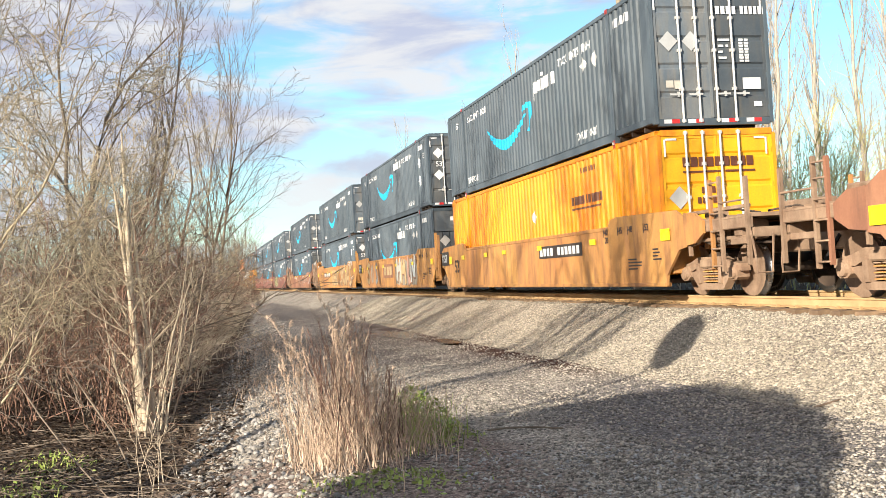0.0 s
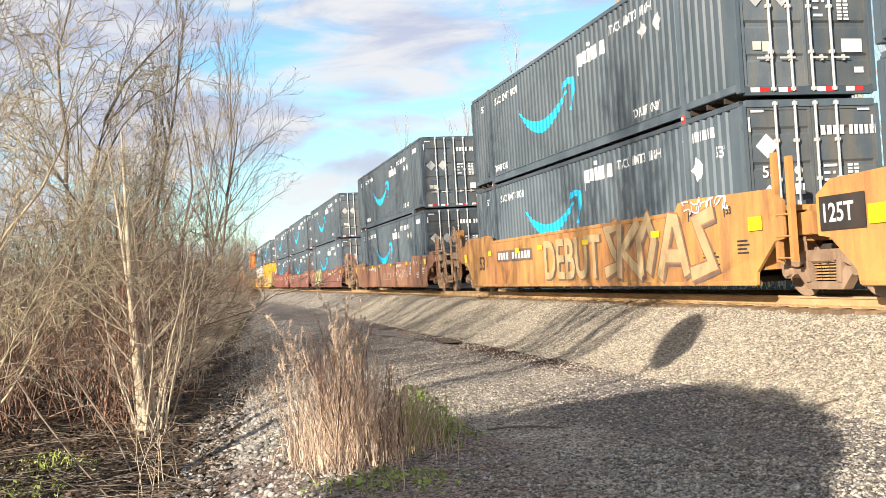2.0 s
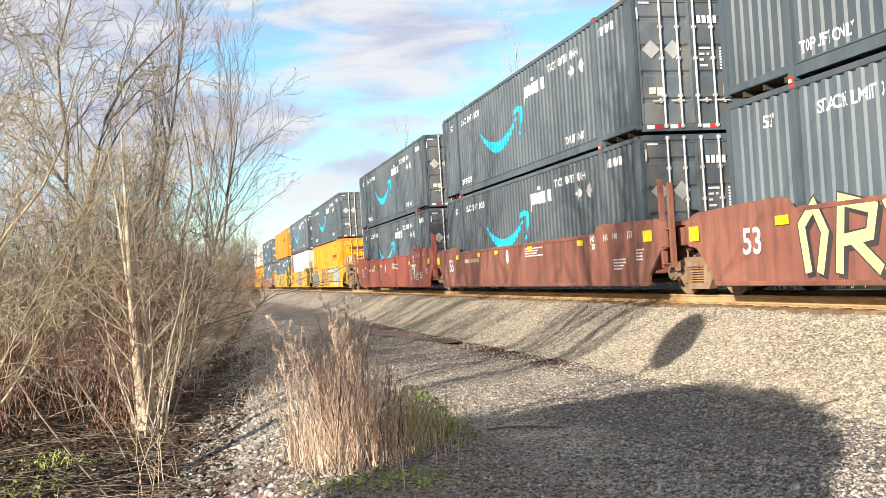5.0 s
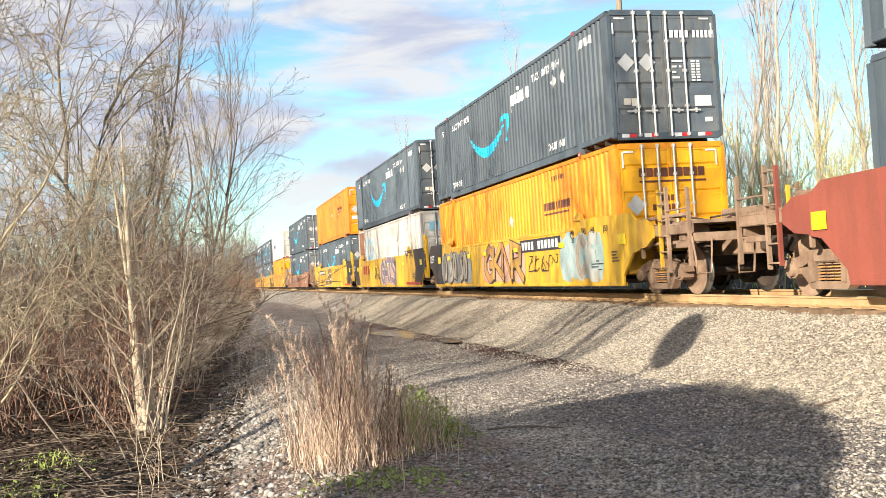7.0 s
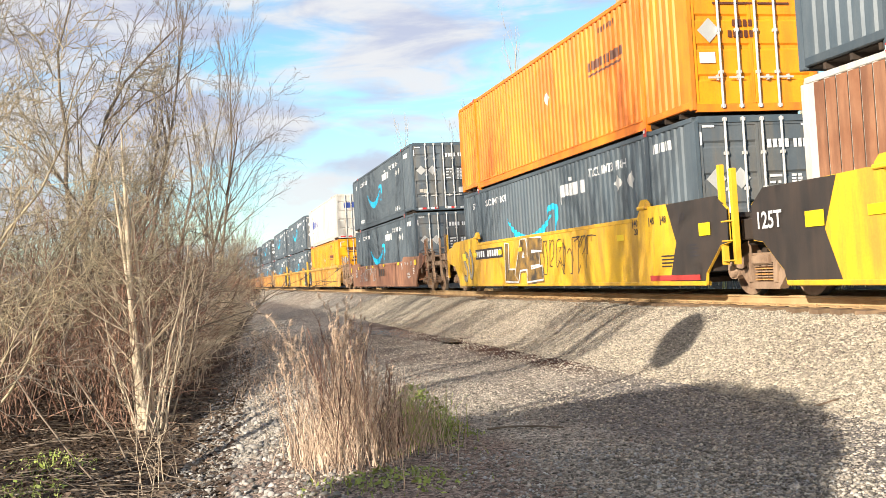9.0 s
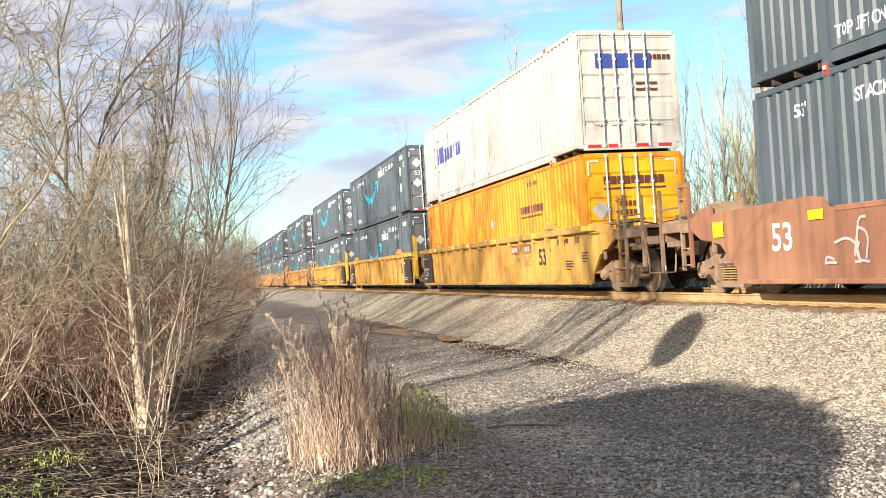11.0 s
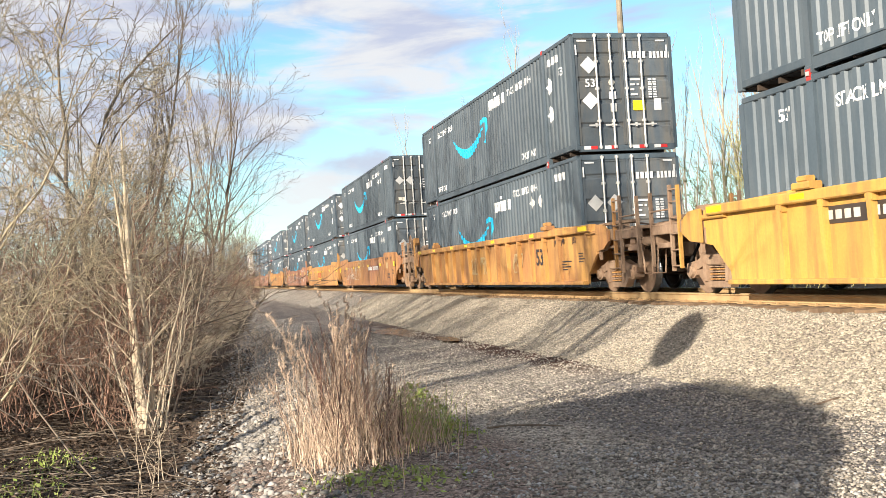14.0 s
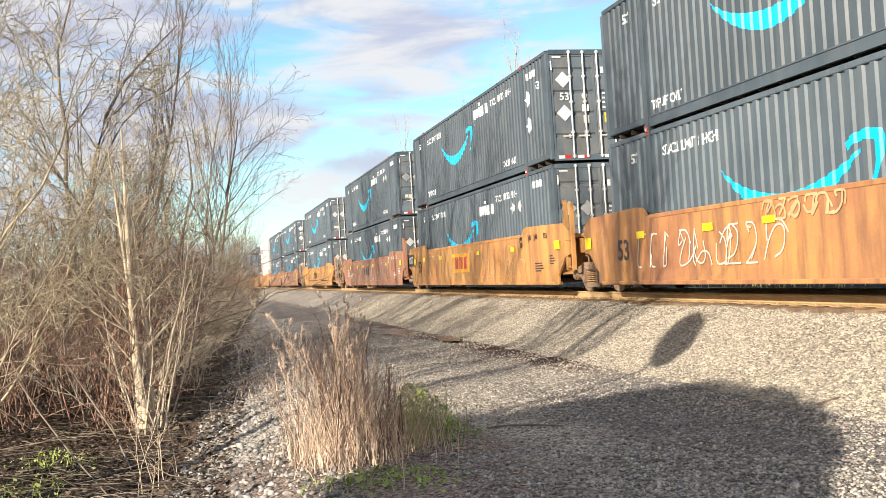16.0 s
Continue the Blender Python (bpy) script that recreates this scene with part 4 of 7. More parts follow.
def truck(parent, y, shared):
    """A two-axle truck at y: side frames, bolster, brake beams and two turning wheelsets."""
    if "frame" not in SHARED:
        SHARED["frame"] = side_frame_mesh()
        SHARED["wheelset"] = wheelset_mesh()
        b = Build()
        b.box(-1.0, 1.0, -0.19, 0.19, 0.52, 0.80, M["steel_dark"], 0.03)
        b.box(-0.35, 0.35, -0.3, 0.3, 0.78, 0.92, M["steel_dark"], 0.03)
        SHARED["bolster"] = b.mesh("bolster")
        b = Build()
        b.tube([(-0.8, 0.0, 0.36), (0.8, 0.0, 0.36)], 0.04, 6, M["steel_dark"])
        for s in (-0.75, 0.75):
            b.prism([(-0.06, 0.2), (0.03, 0.2), (0.03, 0.56), (-0.03, 0.56)], "x", s - 0.06, s + 0.06, M["truck"])
        SHARED["brake_beam"] = b.mesh("brake_beam")
    t = new("truck")
    t.parent = parent
    t.matrix_basis = pose(0, y, 0)
    part("side_frame", SHARED["frame"], t)
    part("side_frame", SHARED["frame"], t, m=pose(0, 0, 0, 0, 0, 180))
    part("bolster", SHARED["bolster"], t)
    for s in (-1, 1):
        part("brake_beam", SHARED["brake_beam"], t, m=pose(0, s * 0.36, 0, 0, 0, 0 if s < 0 else 180))
        w = part("wheelset", SHARED["wheelset"], t, "dusty steel wheels with polished treads", pose(0, s * 0.89, WHEEL))
        WHEELS.append((w, s * 0.89))
    return t


def side_outline(ribbed, drop):
    """The outline (y, z) of a car's side plate, its top lowered by drop."""
    low, mid, high = 0.22, 1.56 - drop, 1.62 if ribbed else 1.76 - drop
    near = [(-1.25, 1.50 - drop * 0.5), (-1.25, 0.92), (-0.98, 0.88), (-0.44, 0.42), (-0.40, low)]
    far = [(LEN + 0.40, low), (LEN + 0.44, 0.42), (LEN + 0.98, 0.88), (LEN + 1.25, 0.92), (LEN + 1.25, 1.50 - drop * 0.5)]
    top = [(LEN + 0.9, high - 0.06), (LEN - 1.6, high), (LEN - 1.9, high - 0.04), (LEN - 2.05, mid), (2.25, mid), (2.10, high - 0.04), (1.8, high), (-0.9, high - 0.06)]
    return near + far + top


def plate_side(b, outline, x0, x1, material):
    """A plate in the plane of the car's side, filled as strips so that it stays clean."""
    n = len(outline)
    b.prism(outline, "x", x0, x1, material)


def well_car(paint, near, far, ribbed=False, black_ends=False, label="", marks=(), drop=0.0, hand_brakes=()):
    """One well of a double-stack car. near and far: 'joint' (shared truck) or 'end' (own truck, coupler, platform)."""
    P = M[paint]
    car = new("well_car")
    tagged(car, label, "railway car", "well cars of the train")
    key = ("side", paint, ribbed, drop)
    if key not in SHARED:
        for side in (-1, 1):
            b = Build()
            o = side_outline(ribbed, drop)
            xo = side * (CW - (0.10 if ribbed else 0.0))
            plate_side(b, o, *sorted((xo, xo - side * 0.05)), P)
            SHARED[key + (side,)] = b.mesh("side_plate")
            b = Build()
            if ribbed:
                b.box(*sorted((side * (CW + 0.03), side * (CW - 0.14))), -0.95, LEN + 0.95, 1.40, 1.57, P, 0.02)
            else:
                b.box(*sorted((side * (CW + 0.012), side * (CW - 0.12))), 2.2, LEN - 2.2, 1.49 - drop, 1.575 - drop, P, 0.012)
            b.box(*sorted((side * (CW + 0.01), side * (CW - 0.12))), -0.36, LEN + 0.36, 0.20, 0.28, P, 0.012)
            SHARED[key + (side, "chord")] = b.mesh("chord")
        SHARED[key] = True
        b = Build()
        b.prism([(-CW - 0.02, 1.41), (-CW + 0.10, 1.41), (-CW + 0.10, 0.27), (-CW + 0.02, 0.27)], "y", -0.045, 0.045, P)
        b.box(-CW - 0.01, -CW + 0.10, -0.075, 0.075, 1.30, 1.41, P, 0.01)
        SHARED[key + ("rib",)] = b.mesh("rib")
        b = Build()
        if ribbed:
            b.box(-0.13, 0.09, -0.22, 0.22, -0.04, 0.07, P, 0.02)
            b.box(-0.10, 0.05, -0.12, 0.12, 0.07, 0.16, P, 0.02)
        else:
            b.prism([(-0.22, -0.06), (0.20, -0.06), (0.19, 0.05), (0.09, 0.14), (-0.05, 0.15), (-0.17, 0.07)], "x", -0.05, 0.03, P)
            b.box(-0.09, 0.03, -0.2, 0.2, -0.05, 0.02, P, 0.015)
        SHARED[key + ("lug",)] = b.mesh("lug")
    for side in (-1, 1):
        part("side_plate", SHARED[key + (side,)], car)
        part("chord", SHARED[key + (side, "chord")], car)
    if ribbed:
        n = 14
        for i in range(n):
            y = 1.25 + i * (LEN - 2.5) / (n - 1)
            part("rib", SHARED[key + ("rib",)], car, m=pose(0, y, 0))
    for y in (1.95, LEN - 1.95) if paint in ("car_yellow", "car_red", "car_ochre", "car_rustyellow") else ():
        part("locating_lug", SHARED[key + ("lug",)], car, m=pose(-CW + 0.05, y, 1.62 if ribbed else 1.76))
    b = Build()
    for k in range(9):
        y = 0.2 + k * (LEN - 0.4) / 8
        b.box(-CW + 0.18, CW - 0.18, y - 0.12, y + 0.12, 0.24, 0.34, M["steel_dark"])
    b.box(-1.25, -1.0, 0, LEN, 0.25, 0.33, M["steel_dark"])
    b.box(1.0, 1.25, 0, LEN, 0.25, 0.33, M["steel_dark"])
    part("well_floor", b, car)
    for end, kind in ((0, near), (1, far)):
        turn = Matrix.Identity(4) if end == 0 else Matrix.Translation((0, LEN, 0)) @ pose(0, 0, 0, 0, 0, 180)
        E = M["car_black"] if black_ends and kind == "joint" else P
        b = Build()
        # bulkhead and bolster box over the truck
        b.box(-CW + 0.11, CW - 0.11, -0.50, -0.42, 0.45, 1.45, E)
        b.box(-CW + 0.03, CW - 0.03, -1.24, -0.46, 1.34, 1.42, E, 0.02)
        b.box(-0.38, 0.38, -1.62, -0.5, 0.80, 1.28, M["steel_dark"], 0.03)
        b.box(-1.05, 1.05, -1.30, -1.16, 0.86, 1.40, E, 0.02)
        part("end_frame", b, car, m=turn)
        if kind == "joint":
            b = Build()
            b.box(-0.62, 0.62, -1.66, -1.2, 0.92, 1.22, M["truck"], 0.03)
            b.box(-1.20, -1.08, -1.58, -1.2, 0.95, 1.30, E, 0.015)
            b.box(1.08, 1.20, -1.58, -1.2, 0.95, 1.30, E, 0.015)
            part("articulation", b, car, m=turn)
            if end == 0:
                truck(car, -1.64, True)
            P2 = M["car_yellow"] if paint in ("car_yellow", "car_ochre") else E
            for px, py, h in ((-CW + 0.06, -1.02, 2.25), (-CW + 0.06, -1.40, 2.15)) if end == 0 else ((-CW + 0.06, -1.1, 1.5),):
                b = Build()
                b.box(px - 0.045, px + 0.045, py - 0.045, py + 0.045, 0.55, h, P2, 0.01)
                part("post", b, car, m=turn)
            for z in (0.62, 0.95, 1.28):
                b = Build()
                b.tube([(-CW + 0.03, -1.02, z), (-CW + 0.0, -1.05, z), (-CW + 0.0, -1.37, z), (-CW + 0.03, -1.40, z)], 0.014, 5, P2)
                part("rung", b, car, m=turn)
        else:
            truck(car, -1.40 if end == 0 else LEN + 1.40, False)
            D = M["truck"]   # dusty brown ironwork
            b = Build()
            b.box(-0.34, 0.34, -3.55, -1.2, 0.72, 1.05, M["truck"], 0.03)
            b.box(-1.35, 1.35, -3.35, -3.20, 1.0, 1.16, D, 0.02)
            part("draft_sill", b, car, m=turn)
            b = Build()
            b.box(-1.42, 1.42, -3.3, -1.2, 1.335, 1.37, M["truck"])
            for k in range(7):
                b.box(-1.42, 1.42, -3.3 + k * 0.3, -3.27 + k * 0.3, 1.37, 1.40, M["truck"])
            part("platform", b, car, m=turn)["kind"] = "stuff"
            for sx in (-1, 1):
                b = Build()
                b.box(*sorted((sx * 1.42, sx * 1.33)), -3.3, -1.25, 1.16, 1.34, D, 0.015)
                part("platform_beam", b, car, m=turn)
                for py, z0, h in ((-1.30, 0.75, 1.52), (-2.12, 0.50, 2.05), (-2.44, 0.45, 2.08), (-3.28, 0.55, 2.0)):
                    b = Build()
                    b.box(sx * 1.41 - 0.03, sx * 1.41 + 0.03, py - 0.032, py + 0.032, z0, h, E if py == -2.12 else D, 0.01)
                    part("post", b, car, m=turn)
                for z in (0.55, 0.85, 1.15, 1.45, 1.75, 1.98):
                    b = Build()
                    b.tube([(sx * 1.41, -2.12, z), (sx * 1.46, -2.16, z), (sx * 1.46, -2.40, z), (sx * 1.41, -2.44, z)], 0.016, 5, D)
                    part("rung", b, car, m=turn)
                b = Build()
                b.tube([(sx * 1.44, -2.44, 1.62), (sx * 1.44, -3.25, 1.62)], 0.018, 5, D)
                part("handrail", b, car, m=turn)
                b = Build()
                b.tube([(sx * 1.38, -3.3, 1.1), (sx * 1.38, -3.42, 0.6), (sx * 1.38, -3.42, 0.42), (sx * 1.1, -3.42, 0.42), (sx * 1.05, -3.42, 1.05)], 0.02, 6, D)
                part("sill_step", b, car, m=turn)
                b = Build()
                b.box(sx * 1.30 - 0.05, sx * 1.30 + 0.05, -3.2, -2.6, 0.9, 1.0, D, 0.01)
                part("bracket", b, car, m=turn)
                b = Build()
                b.prism([(-1.22, 0.94), (-1.22, 1.54), (-1.62, 1.52), (-1.92, 1.36), (-1.92, 1.14), (-1.62, 0.98)], "x", sx * 1.46 - 0.025, sx * 1.46 + 0.025, E)
                part("end_panel", b, car, m=turn)
                b = Build()
                b.prism([(-2.1, 1.34), (-1.95, 1.34), (-1.5, 0.95), (-1.2, 0.92), (-1.2, 1.2)], "x", sx * 1.36 - 0.03, sx * 1.36 + 0.03, D)
                part("gusset", b, car, m=turn)
            b = Build()
            b.lathe([(0.0, -0.5), (0.15, -0.48), (0.2, -0.4), (0.2, 0.4), (0.15, 0.48), (0.0, 0.5)], "y", (-0.78, -1.85, 1.13), 16, D)
            part("air_reservoir", b, car, "round dusty air tank", turn)
            if end in hand_brakes:
                q = 1 if end == 1 else -1
                b = Build()
                b.box(*sorted((q * 1.02, q * 1.24)), -2.95, -2.7, 1.4, 2.05, D, 0.03)
                b.box(*sorted((q * 1.06, q * 1.28)), -2.98, -2.66, 1.86, 2.16, P, 0.03)
                part("brake_stand", b, car, m=turn)
                b = Build()
                b.lathe([(0.25, 0.0), (0.28, 0.02), (0.25, 0.04), (0.25, 0.0)], "x", (q * 1.38, -2.82, 2.02), 20, D)
                for k in range(4):
                    a = k * math.pi / 4
                    b.tube([(q * 1.38, -2.82 - 0.25 * math.cos(a), 2.02 - 0.25 * math.sin(a)), (q * 1.38, -2.82 + 0.25 * math.cos(a), 2.02 + 0.25 * math.sin(a))], 0.013, 4, D)
                b.tube([(q * 1.25, -2.82, 2.02), (q * 1.40, -2.82, 2.02)], 0.05, 8, D)
                part("brake_wheel", b, car, "round brown hand brake wheel", turn)
                b = Build()
                b.lathe([(0.0, -0.45), (0.16, -0.43), (0.21, -0.36), (0.21, 0.36), (0.16, 0.43), (0.0, 0.45)], "y", (q * 0.95, -1.75, 1.62), 16, D)
                part("air_tank", b, car, "round dusty air tank above the platform", turn)
            for bx in ((-0.3, 0.1, -2.9, -2.5, 1.4, 1.6), (-1.25, -0.98, -1.95, -1.6, 1.4, 1.58), (-1.3, -1.05, -2.1, -1.9, 0.95, 1.3), (0.5, 0.9, -2.4, -1.9, 1.4, 1.66), (-1.2, -0.8, -2.9, -2.5, 0.98, 1.3), (-1.34, -1.12, -2.95, -2.72, 1.02, 1.3)):
                b = Build()
                b.box(*bx, D, 0.03)
                part("valve_box", b, car, m=turn)
            for px, w, z in ((-1.37, 0.03, 1.52), (-1.30, 0.02, 1.02)):
                b = Build()
                b.box(px - w, px + w, -3.28, -1.25, z - 0.03, z + 0.03, D, 0.008)
                part("side_bar", b, car, m=turn)
            for pts in (((-1.3, -1.2, 1.5), (-1.3, -2.0, 1.52), (-1.1, -2.5, 1.5), (-0.8, -2.7, 1.42)), ((-1.2, -1.3, 1.05), (-1.3, -2.0, 0.9), (-1.25, -2.8, 0.95), (-1.0, -3.3, 0.9)), ((-0.6, -2.6, 1.45), (-0.3, -3.0, 1.5), (0.1, -3.3, 1.35), (0.2, -3.5, 1.1))):
                b = Build()
                b.tube(pts, 0.022, 6, M["steel_dark"])
                part("pipe", b, car, m=turn)
            b = Build()
            b.box(-0.16, 0.16, -4.05, -3.5, 0.76, 0.98, M["steel_dark"], 0.04)
            b.prism([(-0.2, 0.0), (0.22, 0.0), (0.26, 0.22), (0.05, 0.3), (-0.02, 0.16), (-0.2, 0.2)], "z", 0.68, 1.06, M["steel_dark"])
            v = b.v
            for i in range(len(v) - 12, len(v)):
                v[i] = (v[i][0], -4.05 - v[i][1], v[i][2])
            part("coupler", b, car, m=turn)
            b = Build()
            b.tube([(0.35, -3.4, 0.95), (0.4, -3.7, 0.6), (0.3, -4.0, 0.45), (0.15, -4.25, 0.55)], 0.03, 6, M["black_rubber"])
            part("air_hose", b, car, m=turn)
        if kind == "joint" and (black_ends or ribbed):
            b = Build()
            zt = 1.50 if ribbed else 1.735
            if ribbed:
                o = [(-0.38, 0.30), (0.98, 0.30), (0.94, 1.33), (-0.32, 1.33)]
            else:
                o = [(-1.25, 1.48), (-1.25, 0.93), (-0.98, 0.89), (-0.44, 0.43), (-0.40, 0.285), (0.95 if black_ends else 0.25, 0.285), (0.62 if black_ends else 0.2, 1.0), (0.95 if black_ends else 0.15, zt), (-0.9, zt)]
            if end == 1:
                o = [(LEN - y, z) for y, z in o]
            b.prism(o, "x", -CW - 0.004, -CW + 0.03, M["car_black"])
            part("end_plate", b, car, "black painted end plate")
    for name, fn in marks:
        b = Build()
        fn(b)
        p = part(name, b, car)
        if name not in ("reflector", "number_panel", "end_sheet"):
            p["kind"] = "stuff"
    return car


# ---- the train ----
def run(t):
    """How far the train has gone since the seventh second, in metres."""
    d = t - 7.0
    return 21.2187 * d - 0.0149 * d * d - 0.003 * d ** 3


TIMES = [0, 1 / 30] + [k * 0.5 for k in range(1, 32)] + [16 - 1 / 30, 16]
MOVERS = []   # (thing, place along the track at the seventh second, height)

LABELS = {
    "car_tan": "orange-brown smooth-sided well car with rust stains and graffiti",
    "car_brown": "rust-brown well car with yellow reflectors",
    "car_rust": "rust-stained orange-brown smooth-sided well car",
    "car_red": "oxide red smooth-sided well car",
    "car_darkred": "faded maroon well car with graffiti",
    "car_yellow": "yellow well car with black ends and graffiti",
    "car_ochre": "ochre yellow ribbed well car",
    "car_rustyellow": "rust-stained yellow ribbed well car",
}

# place, car paint, near end, far end, ribbed, lower container, upper container
CONSIST = [
    (-154.2, "car_brown", "end", "end", False, "pair", "pair"),
    (-130.5, "car_tan", "end", "joint", False, "orange", "pair"),
    (-111.0, "car_tan", "joint", "joint", False, "front", "column"),
    (-91.5, "car_tan", "joint", "end", False, "column", "pair"),
    (-67.71, "car_brown", "end", "end", False, "pair", "pair"),
    (-43.50, "car_darkred", "end", "joint", False, "pair", "pair"),
    (-23.98, "car_darkred", "joint", "joint", False, "pair", "pair"),
    (-4.70, "car_red", "joint", "end", False, "pair", "pair"),
    (19.72, "car_yellow", "end", "joint", False, "orange", "pair"),
    (39.15, "car_yellow", "joint", "joint", False, "white", "pair"),
    (58.57, "car_yellow", "joint", "end", False, "pair", "shaded_orange"),
    (82.57, "car_brown", "end", "end", False, "pair", "pair"),
    (106.1, "car_ochre", "end", "joint", True, "orange", "logo"),
    (125.6, "car_ochre", "joint", "joint", True, "pair", "column"),
    (145.31, "car_ochre", "joint", "end", True, "pair", "column"),
    (168.65, "car_rustyellow", "end", "end", True, "pair", "column"),
    (191.51, "car_rust", "end", "joint", False, "pair", "pair"),
    (211.17, "car_tan", "joint", "joint", False, "pair", "column"),
    (230.84, "car_brown", "joint", "end", False, "pair", "pair"),
    (254.8, "car_tan", "end", "end", False, "pair", "pair"),
    (278.8, "car_brown", "end", "joint", False, "pair", "column"),
    (298.2, "car_brown", "joint", "joint", False, "pair", "pair"),
    (317.6, "car_tan", "joint", "end", False, "white", "logo"),
    (341.6, "car_tan", "end", "joint", False, "pair", "pair"),
    (361.0, "car_tan", "joint", "joint", False, "pair", "pair"),
    (380.4, "car_tan", "joint", "end", False, "pair", "pair"),
]


LOWER = {1: 0.08, 4: 0.28, 5: 0.2, 6: 0.2, 11: 0.28}   # cars with shallower sides


def make_container(kind):
    if kind in ("pair", "column", "front"):
        return navy_container(kind)
    if kind in ("orange", "shaded_orange"):
        return orange_container(kind)
    return white_container(kind)


def on_side(b, polys, material, lift=0.008, climb=0.0):
    """Outlines of (s, z), s from the far end of the well, on the near side plate."""
    back = SIDE_BACK[0] if lift < 0.02 else 0.0
    for k, p in enumerate(polys):
        b.face([(-CW - lift - climb * k / len(polys) + back, LEN - s, z) for s, z in p], material)


SIDE_BACK = [0.0]   # how far the plates of ribbed cars lie behind their ribs


def stroke(pts, w):
    """A thick line through (s, z) points as one ribbon of quads with mitred corners."""
    n = len(pts)
    ways = []
    for a, b in zip(pts, pts[1:]):
        d = math.hypot(b[0] - a[0], b[1] - a[1]) + 1e-6
        ways.append(((b[0] - a[0]) / d, (b[1] - a[1]) / d))
    left, right = [], []
    for k in range(n):
        a, b = ways[max(k - 1, 0)], ways[min(k, n - 2)]
        u, v = -(a[1] + b[1]), a[0] + b[0]
        m = math.hypot(u, v) + 1e-6
        grow_by = min(1.5, 2.0 / m) * w / m
        e = -0.4 * w if k == 0 else 0.4 * w if k == n - 1 else 0.0
        left.append((pts[k][0] + u * grow_by + b[0] * e, pts[k][1] + v * grow_by + b[1] * e))
        right.append((pts[k][0] - u * grow_by + b[0] * e, pts[k][1] - v * grow_by + b[1] * e))
    return [t for k in range(n - 1) for t in ([left[k], right[k], right[k + 1]], [left[k], right[k + 1], left[k + 1]])]


def tangle(r):
    """Two or three curling lines in a unit square, with no meaning."""
    out = []
    for _ in range(r.choice((2, 2, 3))):
        x, y = r.uniform(0.0, 0.5), r.uniform(0.0, 1.0)
        a = r.uniform(0, 6.28)
        turn = r.choice((-1, 1)) * r.uniform(0.5, 1.3)
        line = [(x, y)]
        for k in range(5):
            a += turn * r.uniform(0.4, 1.3)
            x = min(1.1, max(-0.1, x + 0.42 * math.cos(a)))
            y = min(1.0, max(0.0, y + 0.55 * math.sin(a)))
            line.append((x, y))
        out.append(line)
    return out


# angular sprayed forms, each as strokes in a unit square
FORMS = {
    "C": [[(0.95, 0.78), (0.6, 1.0), (0.12, 0.66), (0.1, 0.3), (0.5, 0.0), (0.98, 0.22)]],
    "G": [[(0.95, 0.78), (0.6, 1.0), (0.12, 0.66), (0.1, 0.3), (0.5, 0.0), (0.95, 0.1), (0.95, 0.45), (0.55, 0.45)]],
    "A": [[(0.0, 0.0), (0.42, 1.0), (0.62, 1.0), (1.0, 0.0)], [(0.22, 0.36), (0.8, 0.36)]],
    "T": [[(-0.05, 1.0), (1.05, 0.93)], [(0.48, 0.97), (0.6, 0.0)]],
    "S": [[(0.95, 0.85), (0.5, 1.0), (0.08, 0.74), (0.88, 0.36), (0.6, 0.0), (0.02, 0.12)]],
    "K": [[(0.1, 1.0), (0.05, 0.0)], [(0.95, 1.0), (0.18, 0.46), (1.05, 0.0)]],
    "E": [[(0.9, 0.95), (0.1, 1.0), (0.05, 0.0), (0.98, 0.02)], [(0.1, 0.5), (0.75, 0.53)]],
    "R": [[(0.05, 0.0), (0.1, 1.0), (0.88, 0.88), (0.8, 0.5), (0.15, 0.45)], [(0.4, 0.45), (1.05, 0.0)]],
    "H": [[(0.05, 1.0), (0.12, 0.0)], [(0.88, 1.0), (0.98, 0.0)], [(0.1, 0.5), (0.92, 0.53)]],
    "M": [[(0.0, 0.0), (0.12, 1.0), (0.5, 0.3), (0.86, 1.0), (1.05, 0.0)]],
    "I": [[(0.45, 1.0), (0.5, 0.0), (0.95, 0.06)]],
    "N": [[(0.0, 0.0), (0.1, 1.0), (0.85, 0.05), (1.0, 1.0)]],
    "U": [[(0.05, 1.0), (0.1, 0.2), (0.5, 0.0), (0.88, 0.2), (0.95, 1.0)]],
    "O": [[(0.5, 1.0), (0.08, 0.7), (0.12, 0.2), (0.55, 0.0), (0.92, 0.3), (0.88, 0.78), (0.5, 1.0)]],
    "2": [[(0.12, 0.05), (0.02, 0.7), (0.4, 1.02), (0.66, 0.62), (0.45, 0.05)]],
    "3": [[(0.95, 0.98), (0.42, 0.9), (0.7, 0.5), (0.98, 0.15), (0.3, 0.0)]],
    "L": [[(0.1, 1.0), (0.08, 0.02), (0.98, 0.0)]],
}


